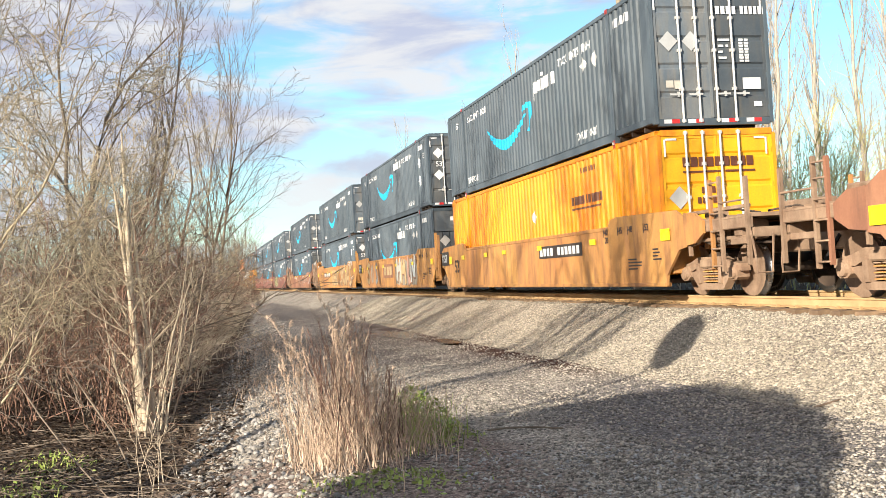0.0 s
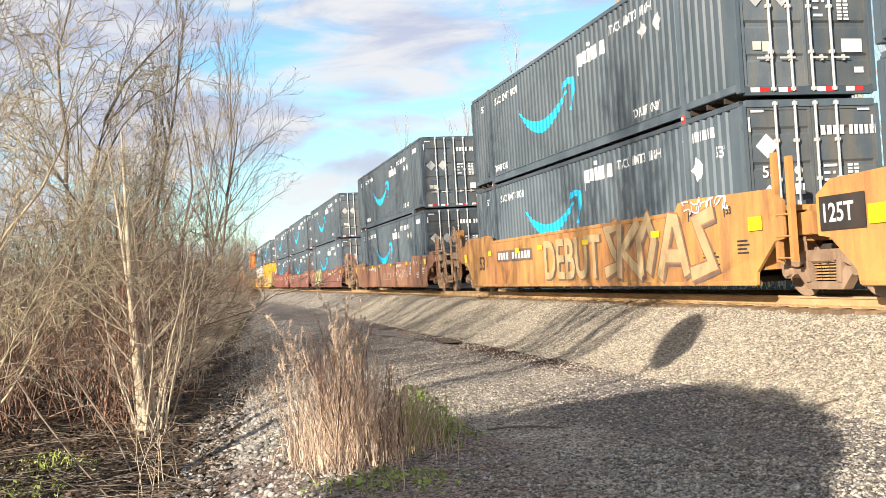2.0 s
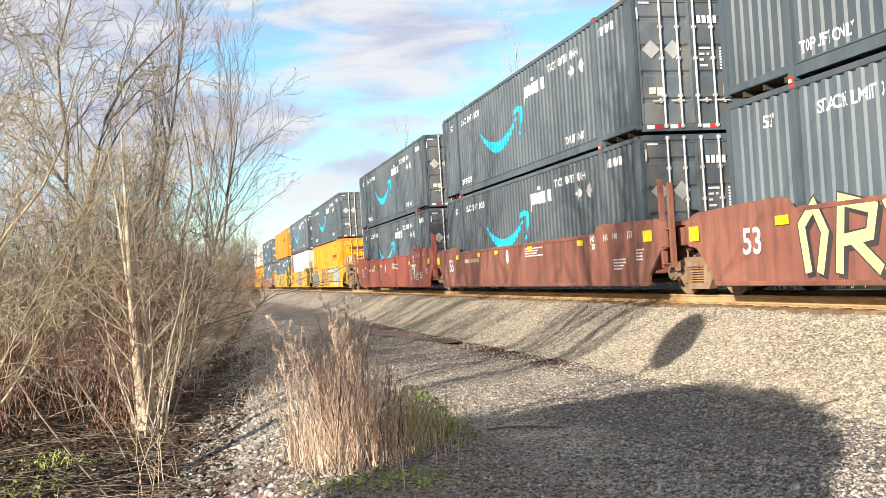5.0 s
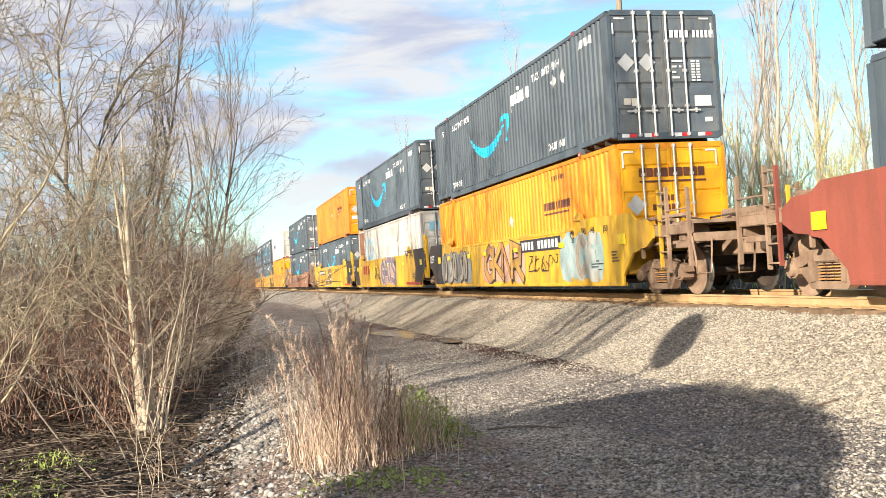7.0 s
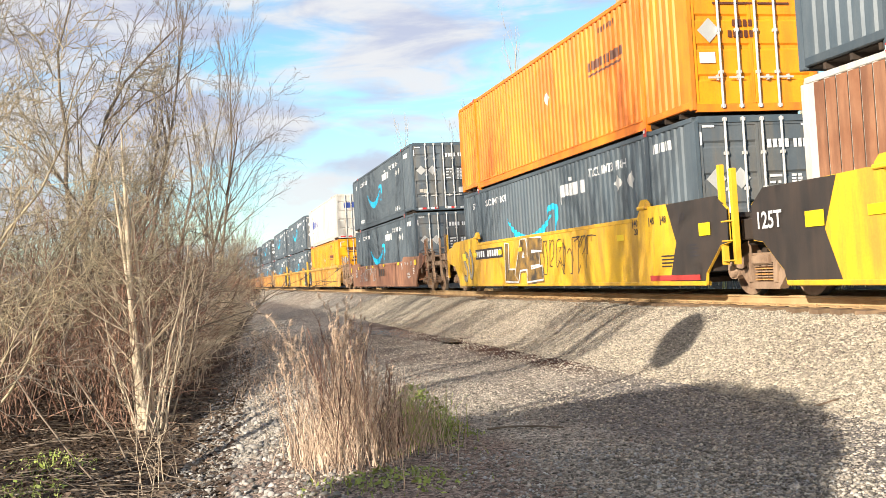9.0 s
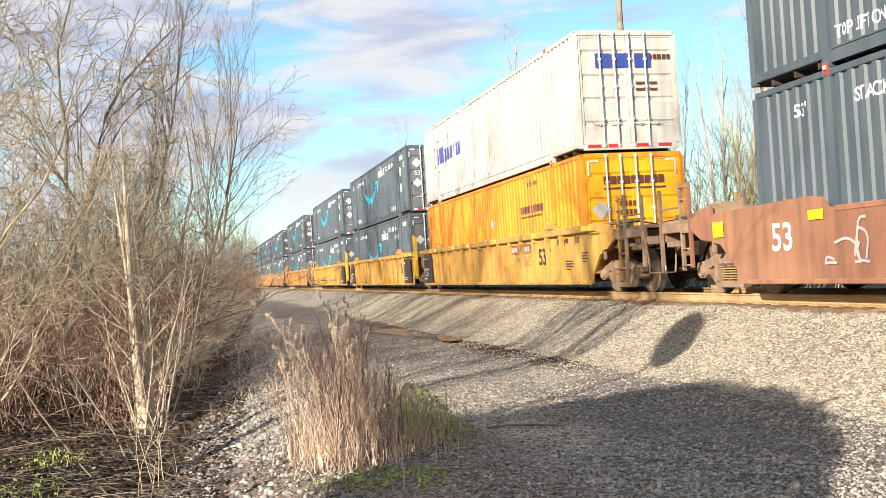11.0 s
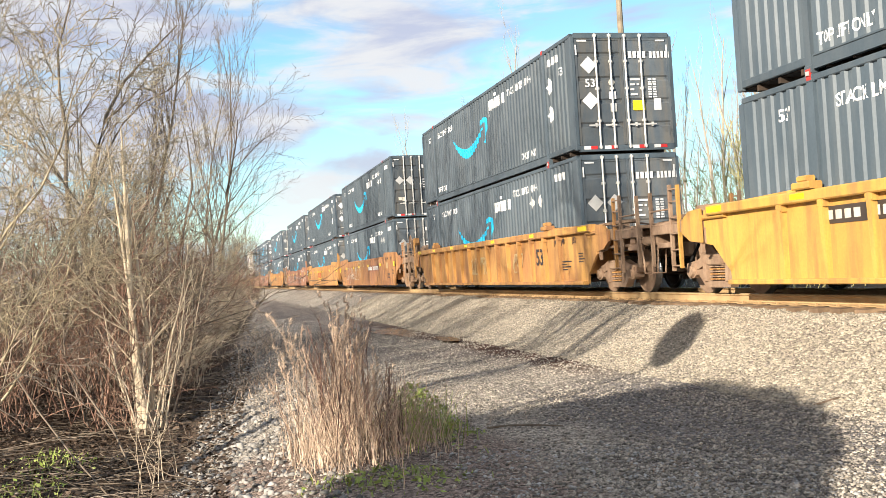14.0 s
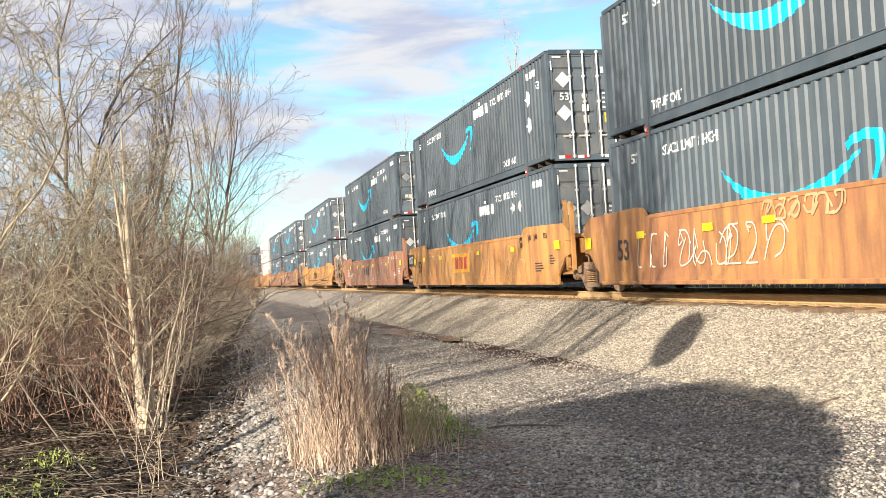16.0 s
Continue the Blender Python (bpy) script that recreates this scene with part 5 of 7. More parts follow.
def mural(b, seed, s0, s1, z0, z1, forms, fill, line, w=0.13, halo=None, shadow=None, round_off=0.14):
    """Sprayed block forms: a ragged halo, a drop shadow, an outline and a fill that changes from form to form."""
    r = random.Random(seed)
    count = len(forms)
    step = (s1 - s0) / count
    if halo:
        n = 22
        top = [(s0 - 0.3 + (s1 - s0 + 0.6) * k / n, min(z1, 1.46) + r.uniform(-0.16, 0.02) - (0.35 if k in (0, n) else 0)) for k in range(n + 1)]
        low = [(s0 - 0.3 + (s1 - s0 + 0.6) * k / n, max(0.3, z0 + r.uniform(-0.08, 0.06)) + (0.3 if k in (0, n) else 0)) for k in range(n + 1)]
        on_side(b, [[low[k], low[k + 1], top[k + 1], top[k]] for k in range(n)], M[halo], 0.005)
    for k, form in enumerate(forms):
        tilt, drop = r.uniform(-0.04, 0.16), r.uniform(-0.05, 0.05)
        lines = [soft([(s0 + step * (k + 0.1 + x * 0.8 + tilt * y), z0 + w + drop + (z1 - z0 - 2 * w) * y + r.uniform(-0.025, 0.025)) for x, y in g], round_off) if round_off else [(s0 + step * (k - 0.06 + x * 1.1 + tilt * y), z0 + w + drop + (z1 - z0 - 2 * w) * y + r.uniform(-0.04, 0.04)) for x, y in g] for g in FORMS[form]]
        for j, l in enumerate(lines):
            up = 0.0008 * (3 * k + j)
            if shadow:
                on_side(b, stroke([(a + 0.07, d - 0.06) for a, d in l], w * 1.1), M[shadow], 0.0056 + up, 0.0004)
            on_side(b, stroke(l, w * 1.2), M[line], 0.0066 + up, 0.0004)
        for j, l in enumerate(lines):
            on_side(b, stroke(l, w * 0.93), M[fill if isinstance(fill, str) else fill[k % len(fill)]], 0.0085 + 0.0008 * (3 * k + j), 0.0004)


def soft(l, cut=0.25):
    """A line with its corners cut, twice where they are to be round."""
    for _ in range(2 if cut == 0.25 else 1):
        c = [l[0]]
        for p, q in zip(l, l[1:]):
            c += [(p[0] * (1 - cut) + q[0] * cut, p[1] * (1 - cut) + q[1] * cut), (p[0] * cut + q[0] * (1 - cut), p[1] * cut + q[1] * (1 - cut))]
        l = c + [l[-1]]
    return l


def scribble(b, seed, s0, s1, z0, z1, count, paint, w=0.014):
    r = random.Random(seed)
    step = (s1 - s0) / count
    for k in range(count):
        g = tangle(r)
        for j, l in enumerate(g):
            on_side(b, stroke([(s0 + step * (k + x + 0.25 * y), z0 + (z1 - z0) * y) for x, y in soft(l)], w), M[paint], 0.0150 + 0.0007 * ((2 * k + j) % 5), 0.0005)


def number_panel(b, s0, s1, z0, z1, panel="graffiti_dark", ink="lettering", groups=(4, 6)):
    """A dark panel with a row of plain bars."""
    if panel:
        on_side(b, [rect(s0, s1, z0, z1)], M[panel], 0.010)
    n = sum(groups) + len(groups) - 1
    w = (s1 - s0 - 0.2) / n
    k = 0
    for c in groups:
        for j in range(c):
            on_side(b, [rect(s0 + 0.1 + k * w, s0 + 0.1 + k * w + w * 0.7, z0 + 0.06, z1 - 0.06)], M[ink], 0.0125)
            k += 1
        k += 1


def three_blocks(b, s0, s1, z0, z1, panel, ink):
    if panel:
        on_side(b, [rect(s0 - 0.2, s1 + 0.2, z0 - 0.12, z1 + 0.12)], M[panel], 0.010)
    w = (s1 - s0) / 3
    for k in range(3):
        a = s0 + k * w
        on_side(b, [[(a + 0.05, z0), (a + w - 0.12, z0), (a + w - 0.05, z1), (a + 0.12, z1)]], M[ink], 0.0125)


def rows_of_bars(b, seed, s0, z0, n, paint, w=0.7):
    r = random.Random(seed)
    for k in range(n):
        on_side(b, [rect(s0, s0 + w * r.uniform(0.5, 1.0), z0 - k * 0.065, z0 - k * 0.065 + 0.028)], M[paint], 0.009)


def words(b, text, h, s, z, paint, stretch=1.0, lift=0.0125):
    on_side(b, text_at(text, h, s, z, stretch), M[paint], lift)


def car_marks(i, paint, near, far, ribbed):
    """All that is painted or stuck on a car's near side, piece by piece."""
    light = paint in ("car_red", "car_darkred", "car_brown")
    ink = "lettering" if light else "graffiti_dark"
    out = []
    add = lambda name: (lambda fn: out.append((name, fn)))
    zr = 1.45 if ribbed else 1.16
    for s in (1.6, 4.3, 6.2, 9.3, 12.9):
        add("reflector")(lambda b, s=s: on_side(b, [rect(s, s + 0.36, zr - (0.0 if ribbed else 0.02 * (s % 3)), zr + (0.085 if ribbed else 0.11))], M["yellow_tape"], 0.034 if ribbed else 0.024))
    add("end_sheet")(lambda b: on_side(b, [rect(16.45, 16.85, 1.08, 1.30) if not ribbed else rect(16.4, 16.95, 1.43, 1.54)], M["yellow_tape"], 0.0355 if ribbed else 0.0255))
    add("end_sheet")(lambda b: on_side(b, [rect(-0.1, 0.26, 1.02, 1.28) if paint == "car_tan" and far == "joint" else rect(-1.15, -0.8, 1.0, 1.26) if not ribbed and not (paint == "car_yellow") else rect(0.2, 0.65, 1.05, 1.28) if not ribbed else rect(-0.9, -0.4, 1.44, 1.54)], M["yellow_tape"], 0.0355 if ribbed else 0.0255))
    add("writing_line")(lambda b: rows_of_bars(b, i, 14.9, 0.75, 4, ink))
    add("writing_line")(lambda b: rows_of_bars(b, i + 50, 16.05, 0.92, 4, ink, 0.4))
    def scale_marks(b):
        for text, s in (("53", 15.75), ("48", 15.0), ("45", 14.5), ("40", 13.75), ("20", 13.75)):
            words(b, text, 0.13, s, (1.40 - LOWER.get(i, 0.0) if not ribbed else 1.2) - (0.17 if text == "20" else 0), ink)
            if text != "20":
                on_side(b, [rect(s - 0.06, s - 0.03, (1.36 - LOWER.get(i, 0.0) if not ribbed else 1.16), (1.54 - LOWER.get(i, 0.0) if not ribbed else 1.36))], M[ink], 0.0125)
    add("scale_mark")(scale_marks)
    if paint not in ("car_yellow",) and i != 2:
        add("size_number")(lambda b: words(b, "53", 0.42 if i != 4 else 0.3, {4: 13.4, 7: 0.5, 12: 13.0, 13: 14.05, 14: 14.05, 15: 13.0}.get(i, 0.6), 0.72, ink if not (paint == "car_tan") else "car_black"))
    if far == "joint" and paint in ("car_yellow", "car_ochre", "car_tan"):
        if paint == "car_tan":
            add("number_panel")(lambda b: on_side(b, [rect(-1.15, -0.15, 0.98, 1.46)], M["car_black"], 0.0245))
        add("axle_mark")(lambda b: words(b, "125T", 0.3 if ribbed else 0.26, -0.30 if ribbed else -1.12, 0.55 if ribbed else 1.1, "lettering", 0.95, 0.0272))
        if ribbed:
            add("writing_line")(lambda b: on_side(b, [rect(-0.3, 0.5, 1.2, 1.23), rect(-0.2, 0.3, 0.45, 0.48), rect(-0.2, 0.2, 0.4, 0.42)], M["lettering"], 0.0272))
    if near == "joint" and ribbed:
        add("writing_line")(lambda b: on_side(b, [rect(15.3, 15.5, 1.1, 1.2), rect(15.3, 16.1, 0.5, 0.53), rect(15.3, 15.9, 0.42, 0.45)], M["lettering"], 0.0272))
    if i == 1:
        add("number_panel")(lambda b: number_panel(b, 9.4, 12.4, 0.93, 1.24, "car_black"))
    elif i == 2:
        add("graffiti")(lambda b: mural(b, 5, 1.3, 2.6, 0.33, 1.5, "S", "graffiti_cream", "car_brown", 0.13, None, "car_rust", 0.25))
        add("graffiti")(lambda b: mural(b, 9, 2.7, 5.7, 0.33, 1.45, "232", ("graffiti_haze", "graffiti_slate", "car_rust"), "car_brown", 0.13, None, None, 0.25))
        add("number_panel")(lambda b: three_blocks(b, 6.4, 8.5, 0.78, 1.18, "car_brown", "graffiti_cream"))
        add("graffiti")(lambda b: mural(b, 12, 9.5, 13.6, 0.33, 1.62, "HMIN", ("graffiti_sky", "graffiti_cream", "graffiti_pink", "graffiti_pale"), "car_brown", 0.15, "graffiti_haze", "graffiti_shade", 0.24))
    elif i == 3:
        add("number_panel")(lambda b: number_panel(b, 2.5, 5.7, 0.92, 1.24, "graffiti_shade"))
        def letters(b):
            words(b, "DEBUT", 0.98, 6.66, 0.37, "graffiti_shade", 0.86, 0.011)
            words(b, "DEBUT", 0.95, 6.58, 0.41, "graffiti_cream", 0.88, 0.014)
        add("graffiti")(letters)
        add("graffiti")(lambda b: mural(b, 21, 10.3, 15.2, 0.33, 1.62, "3K2A3", "graffiti_cream", "car_brown", 0.13, None, "graffiti_shade", 0))
        add("graffiti")(lambda b: scribble(b, 4, 14.2, 16.0, 1.5, 1.72, 6, "lettering"))
    elif i == 4:
        add("number_panel")(lambda b: number_panel(b, 3.2, 4.9, 0.98, 1.22, None, "lettering", (3, 5)))
        add("emblem")(lambda b: on_side(b, [[(5.15 + 0.14 * math.cos(a * 0.5236), 1.12 + 0.19 * math.sin(a * 0.5236)) for a in range(12)]], M["lettering"], 0.010))
        add("emblem")(lambda b: on_side(b, [rect(10.9, 12.1, 1.10, 1.115)] + bars(10.9, 1.13, (0.08,) * 8, 0.07, 0.04) + [[(10.7 + 0.1 * math.cos(a * 0.5236), 1.13 + 0.09 * math.sin(a * 0.5236)) for a in range(12)]], M["sticker"], 0.010))
        add("graffiti")(lambda b: scribble(b, 7, 7.2, 9.2, 0.55, 0.85, 8, "sticker", 0.008))
        add("graffiti")(lambda b: scribble(b, 8, 9.8, 11.7, 0.5, 0.95, 4, "sticker", 0.013))
        add("graffiti")(lambda b: scribble(b, 9, 11.8, 13.2, 0.62, 0.9, 7, "sticker", 0.009))
        add("graffiti")(lambda b: scribble(b, 10, -0.3, 1.6, 1.2, 1.4, 7, "graffiti_cream", 0.012))
    elif i == 5:
        add("graffiti")(lambda b: mural(b, 31, 2.3, 7.0, 0.33, 1.5, "2R3AK2", "graffiti_green", "graffiti_dark", 0.09, None, "graffiti_dark", 0))
        add("number_panel")(lambda b: number_panel(b, 10.2, 12.1, 0.95, 1.2, None, "sticker"))
        add("emblem")(lambda b: on_side(b, [[(8.2 + 0.12 * math.cos(a * 0.5236), 1.05 + 0.2 * math.sin(a * 0.5236)) for a in range(12)]], M["sticker"], 0.010))
    elif i in (6, 7):
        add("number_panel")(lambda b: number_panel(b, 2.6, 4.6, 0.92, 1.16, None, "sticker"))
        add("emblem")(lambda b: on_side(b, [[(7.4 + 0.13 * math.cos(a * 0.5236), 1.05 + 0.2 * math.sin(a * 0.5236)) for a in range(12)]], M["lettering"], 0.010))
        add("writing_line")(lambda b: rows_of_bars(b, 77, 9.0, 1.2, 4, "lettering", 1.6))
        if i == 7:
            add("graffiti")(lambda b: scribble(b, 14, 13.2, 14.6, 0.5, 1.1, 4, "lettering", 0.025))
    elif i == 8:
        add("graffiti")(lambda b: mural(b, 41, 0.9, 4.4, 0.33, 1.42, "23232", "graffiti_haze", "graffiti_dark", 0.11, "graffiti_slate", "graffiti_dark", 0.25))
        add("graffiti")(lambda b: mural(b, 42, 6.3, 9.9, 0.33, 1.5, "GKNR", ("car_tan", "car_ochre"), "graffiti_dark", 0.12, "graffiti_pink", "graffiti_dark", 0))
        add("number_panel")(lambda b: number_panel(b, 9.9, 13.0, 1.12, 1.45, "graffiti_dark"))
        add("graffiti")(lambda b: mural(b, 43, 13.2, 15.3, 0.36, 1.5, "OCE", ("graffiti_blue", "graffiti_haze", "graffiti_sky"), "graffiti_pale", 0.12, "graffiti_blue", None, 0.25))
        add("graffiti")(lambda b: scribble(b, 44, 10.5, 12.6, 0.6, 1.0, 4, "graffiti_dark"))
    elif i == 9:
        add("logo_mark")(lambda b: three_blocks(b, 2.2, 4.2, 0.85, 1.3, None, "red_lock"))
        add("size_number")(lambda b: words(b, "53", 0.32, 5.9, 0.85, "graffiti_dark"))
        add("graffiti")(lambda b: mural(b, 52, 7.6, 11.2, 0.31, 1.56, "GATS", "graffiti_violet", "graffiti_mint", 0.15, "graffiti_pink", "graffiti_shade", 0))
        add("graffiti")(lambda b: scribble(b, 53, 5.6, 7.2, 0.6, 0.8, 4, "graffiti_dark", 0.018))
        add("graffiti")(lambda b: scribble(b, 54, 13.4, 15.0, 1.52, 1.72, 5, "graffiti_dark", 0.02))
        add("trim_band")(lambda b: on_side(b, [rect(13.6, 16.4, 0.30, 0.40)], M["red_lock"], 0.0255))
    elif i == 10:
        add("number_panel")(lambda b: number_panel(b, 1.8, 4.7, 1.05, 1.36, "graffiti_dark"))
        add("graffiti")(lambda b: mural(b, 61, 5.0, 8.0, 0.33, 1.5, "LAE", "graffiti_grime", "lettering", 0.17, None, "graffiti_grime", 0))
        add("graffiti")(lambda b: scribble(b, 62, 8.2, 11.6, 0.5, 1.35, 7, "graffiti_dark", 0.012))
        add("graffiti")(lambda b: mural(b, 63, 0.2, 1.5, 0.35, 1.4, "SO", "graffiti_haze", "graffiti_dark", 0.08, None, None, 0.25))
        add("trim_band")(lambda b: on_side(b, [rect(14.4, 16.4, 0.30, 0.40)], M["red_lock"], 0.0255))
    elif i == 11:
        add("logo_mark")(lambda b: three_blocks(b, 8.0, 9.6, 0.7, 1.05, None, "car_black"))
        add("graffiti")(lambda b: scribble(b, 70, 2.0, 7.0, 0.5, 1.1, 8, "graffiti_grey", 0.02))
    elif i in (12, 13, 14):
        add("number_panel")(lambda b: number_panel(b, {12: 10.6, 13: 9.0, 14: 2.2}[i], {12: 12.4, 13: 10.6, 14: 4.6}[i], 1.05, 1.3, {12: "car_brown", 13: None, 14: "car_black"}[i], {12: "sticker", 13: "red_lock", 14: "sticker"}[i]))
        add("writing_line")(lambda b: rows_of_bars(b, 88, 11.8, 0.85, 3, "car_brown", 0.5))
        add("graffiti")(lambda b: scribble(b, 80 + i, 11.2, 12.4, 0.75, 1.0, 4, "graffiti_cream", 0.012))
    elif i == 15:
        for k, s in enumerate((6.4, 7.6, 11.0)):
            add("graffiti")(lambda b, k=k, s=s: scribble(b, 90 + k, s, s + 0.9, 0.55, 1.05, 3, "graffiti_cream", 0.022))
    elif i == 16:
        add("number_panel")(lambda b: number_panel(b, 9.4, 12.6, 0.92, 1.22, "car_brown"))
        add("graffiti")(lambda b: scribble(b, 100, 1.6, 6.8, 0.55, 1.2, 9, "sticker", 0.016))
        add("graffiti")(lambda b: scribble(b, 101, 6.2, 8.2, 1.2, 1.5, 6, "graffiti_cream", 0.02))
        add("sticker")(lambda b: on_side(b, [rect(14.6, 15.0, 1.0, 1.28)], M["graffiti_cream"], 0.012))
    else:
        add("graffiti")(lambda b: scribble(b, 110 + i, 1.5, 14.0, 0.45, 1.3, 22, "graffiti_cream" if i % 2 else "graffiti_grey", 0.013))
        add("logo_mark")(lambda b: three_blocks(b, 6.4, 8.2, 0.75, 1.15, "yellow_door" if i == 17 else None, "red_lock" if i == 17 else "car_black"))
    return out


def build_train():
    made = {}
    for i, (y, paint, near, far, ribbed, low, up) in enumerate(CONSIST):
        SIDE_BACK[0] = 0.10 if ribbed else 0.0
        car = well_car(paint, near, far, ribbed, paint == "car_yellow", LABELS[paint], car_marks(i, paint, near, far, ribbed), LOWER.get(i, 0.0), {3: (1,), 5: (0,), 15: (1,)}.get(i, ()))
        MOVERS.append((car, y, 0.0))
        for kind, z in ((low, FLOOR), (up, FLOOR + HIG + 0.006)):
            if kind in made:
                c = copy_thing(made[kind], Matrix.Identity(4))
            else:
                c = made[kind] = make_container(kind)
            MOVERS.append((c, y, z))


build_train()


# ---- stones, water ----
def put_stuff(name, V, F, material, label, category, smooth=False, mats=()):
    ob = new(name, mesh_np(name, V, F, material, smooth))
    tagged(ob, label, category, kind="stuff")
    return ob


ICO_V = np.array([(0, 0, -1), (0.72, -0.53, -0.45), (-0.28, -0.85, -0.45), (-0.89, 0, -0.45), (-0.28, 0.85, -0.45), (0.72, 0.53, -0.45), (0.28, -0.85, 0.45), (-0.72, -0.53, 0.45), (-0.72, 0.53, 0.45), (0.28, 0.85, 0.45), (0.89, 0, 0.45), (0, 0, 1)])
ICO_F = np.array([(0, 1, 2), (1, 0, 5), (0, 2, 3), (0, 3, 4), (0, 4, 5), (1, 5, 10), (2, 1, 6), (3, 2, 7), (4, 3, 8), (5, 4, 9), (1, 10, 6), (2, 6, 7), (3, 7, 8), (4, 8, 9), (5, 9, 10), (6, 10, 11), (7, 6, 11), (8, 7, 11), (9, 8, 11), (10, 9, 11)])


OCT_V = np.array([(1, 0, 0), (0, 1, 0), (-1, 0, 0), (0, -1, 0), (0.15, 0.1, 0.9), (0, 0, -0.8)])
OCT_F = np.array([(0, 1, 4), (1, 2, 4), (2, 3, 4), (3, 0, 4), (1, 0, 5), (2, 1, 5), (3, 2, 5), (0, 3, 5)])


def stones(rng, xy, size, sink=0.35, body=(ICO_V, ICO_F)):
    """Angular stones: a body of few corners for each place, stretched, turned and dented."""
    n, (bv, bf) = len(xy), body
    k = len(bv)
    B = bv[None] * (1 + 0.28 * rng.standard_normal((n, k, 1)).clip(-1.6, 1.6))
    B = B * (size[:, None, None] * rng.uniform((0.75, 0.6, 0.42), (1.25, 1.0, 0.8), (n, 3))[:, None, :])
    a = rng.uniform(0, 6.28, n)
    t = rng.uniform(-0.5, 0.5, n)
    x, y, z = B[..., 0], B[..., 1], B[..., 2]
    y, z = y * np.cos(t)[:, None] - z * np.sin(t)[:, None], y * np.sin(t)[:, None] + z * np.cos(t)[:, None]
    x, y = x * np.cos(a)[:, None] - y * np.sin(a)[:, None], x * np.sin(a)[:, None] + y * np.cos(a)[:, None]
    g = np.array([ground_z(p[0], p[1]) for p in xy])
    V = np.stack([x + xy[:, :1], y + xy[:, 1:], z + (g + size * (0.5 - sink))[:, None]], -1)
    F = bf[None] + k * np.arange(n)[:, None, None]
    return V.reshape(-1, 3), F.reshape(-1, 3)


def scatter(rng, n, x0, x1, y0, y1, power=1.6):
    """Places denser towards the near end."""
    u = rng.uniform(0, 1, n) ** power
    return np.stack([rng.uniform(x0, x1, n), y0 + (y1 - y0) * u], 1)


def build_stones():
    rng = np.random.default_rng(5)
    chip = (OCT_V, OCT_F)
    xy = scatter(rng, 82000, 5.9, 9.15, 6.8, 46, 1.7)
    V, F = stones(rng, xy, rng.uniform(0.013, 0.032, len(xy)), body=chip)
    put_stuff("ballast", V, F, M["stone"], "pale grey crushed stone ballast shoulder", "ballast")
    xy = scatter(rng, 4000, 9.45, 10.7, 5.5, 30, 1.3)
    xy = xy[np.abs(((xy[:, 1] + 14) / 0.53 + 0.5) % 1 - 0.5) > 0.22]
    V, F = stones(rng, xy, rng.uniform(0.024, 0.042, len(xy)))
    put_stuff("ballast", V, F, M["stone"], "pale crushed stone between the sleepers", "ballast")
    xy = scatter(rng, 125000, 0.6, 6.4, 5.2, 30, 1.9)
    bare = (xy[:, 0] < 2.7) & (xy[:, 1] < 9.6) & (rng.uniform(0, 1, len(xy)) < 0.6)
    xy = xy[~bare]
    keep = np.array([noise.noise(Vector((p[0] * 0.8, p[1] * 0.5, 2))) > rng.uniform(-0.95, 0.6) for p in xy])
    xy = xy[keep]
    V, F = stones(rng, xy, 0.006 + 0.020 * rng.uniform(0, 1, len(xy)) ** 1.8, 0.30, chip)
    put_stuff("gravel", V, F, M["stone_road"], "loose grey gravel on the service road", "gravel")
    xy = scatter(rng, 2400, 1.9, 4.6, 5.4, 8.6, 1.2)
    xy = xy[np.array([noise.noise(Vector((p[0] * 1.1, p[1] * 0.9, 6))) > rng.uniform(-0.5, 0.45) for p in xy])]
    V, F = stones(rng, xy, 0.011 + 0.018 * rng.uniform(0, 1, len(xy)) ** 2, 0.35, chip)
    put_stuff("gravel", V, F, M["stone_pale"], "larger pale stones pressed into the road", "gravel")
    xy = scatter(rng, 11000, -1.0, 2.0, 6.5, 40, 1.6)
    xy[:, 0] += 0.066 * (xy[:, 1] - 6) * 0.9
    d = np.array([p[0] - edge_x(p[1]) for p in xy])
    xy = xy[(d > -0.1) & (d < 1.55) & (rng.uniform(0, 1, len(d)) < 1.15 - 0.55 * d)]
    V, F = stones(rng, xy, rng.uniform(0.013, 0.042, len(xy)), 0.3)
    put_stuff("rubble", V, F, M["stone_dark"], "grey broken stones on the ditch slope", "stones")


build_stones()


def puddle(cx, cy, ax, ay, seed):
    rng = np.random.default_rng(seed)
    n = 60
    ph = rng.uniform(0, 6.28, 6)
    pts = []
    for i in range(n):
        a = 2 * math.pi * i / n
        k = 1 + sum(0.16 / (j + 1) * math.sin((j + 2) * a + ph[j]) for j in range(6))
        pts.append((cx + ax * k * math.cos(a), cy + ay * k * math.sin(a)))
    b = Build()
    z = ground_z(cx, cy) + (0.035 if cy < 60 else 0.09)
    b.face([(x, y, z) for x, y in pts], M["water"])
    p = new("puddle", b.mesh("puddle"))
    tagged(p, "shallow muddy puddle lying on the service road", "puddle", kind="structure")


puddle(5.35, 28.4, 0.52, 3.6, 1)
puddle(5.55, 22.6, 0.22, 0.9, 4)
puddle(5.6, 108.0, 1.0, 13.0, 2)


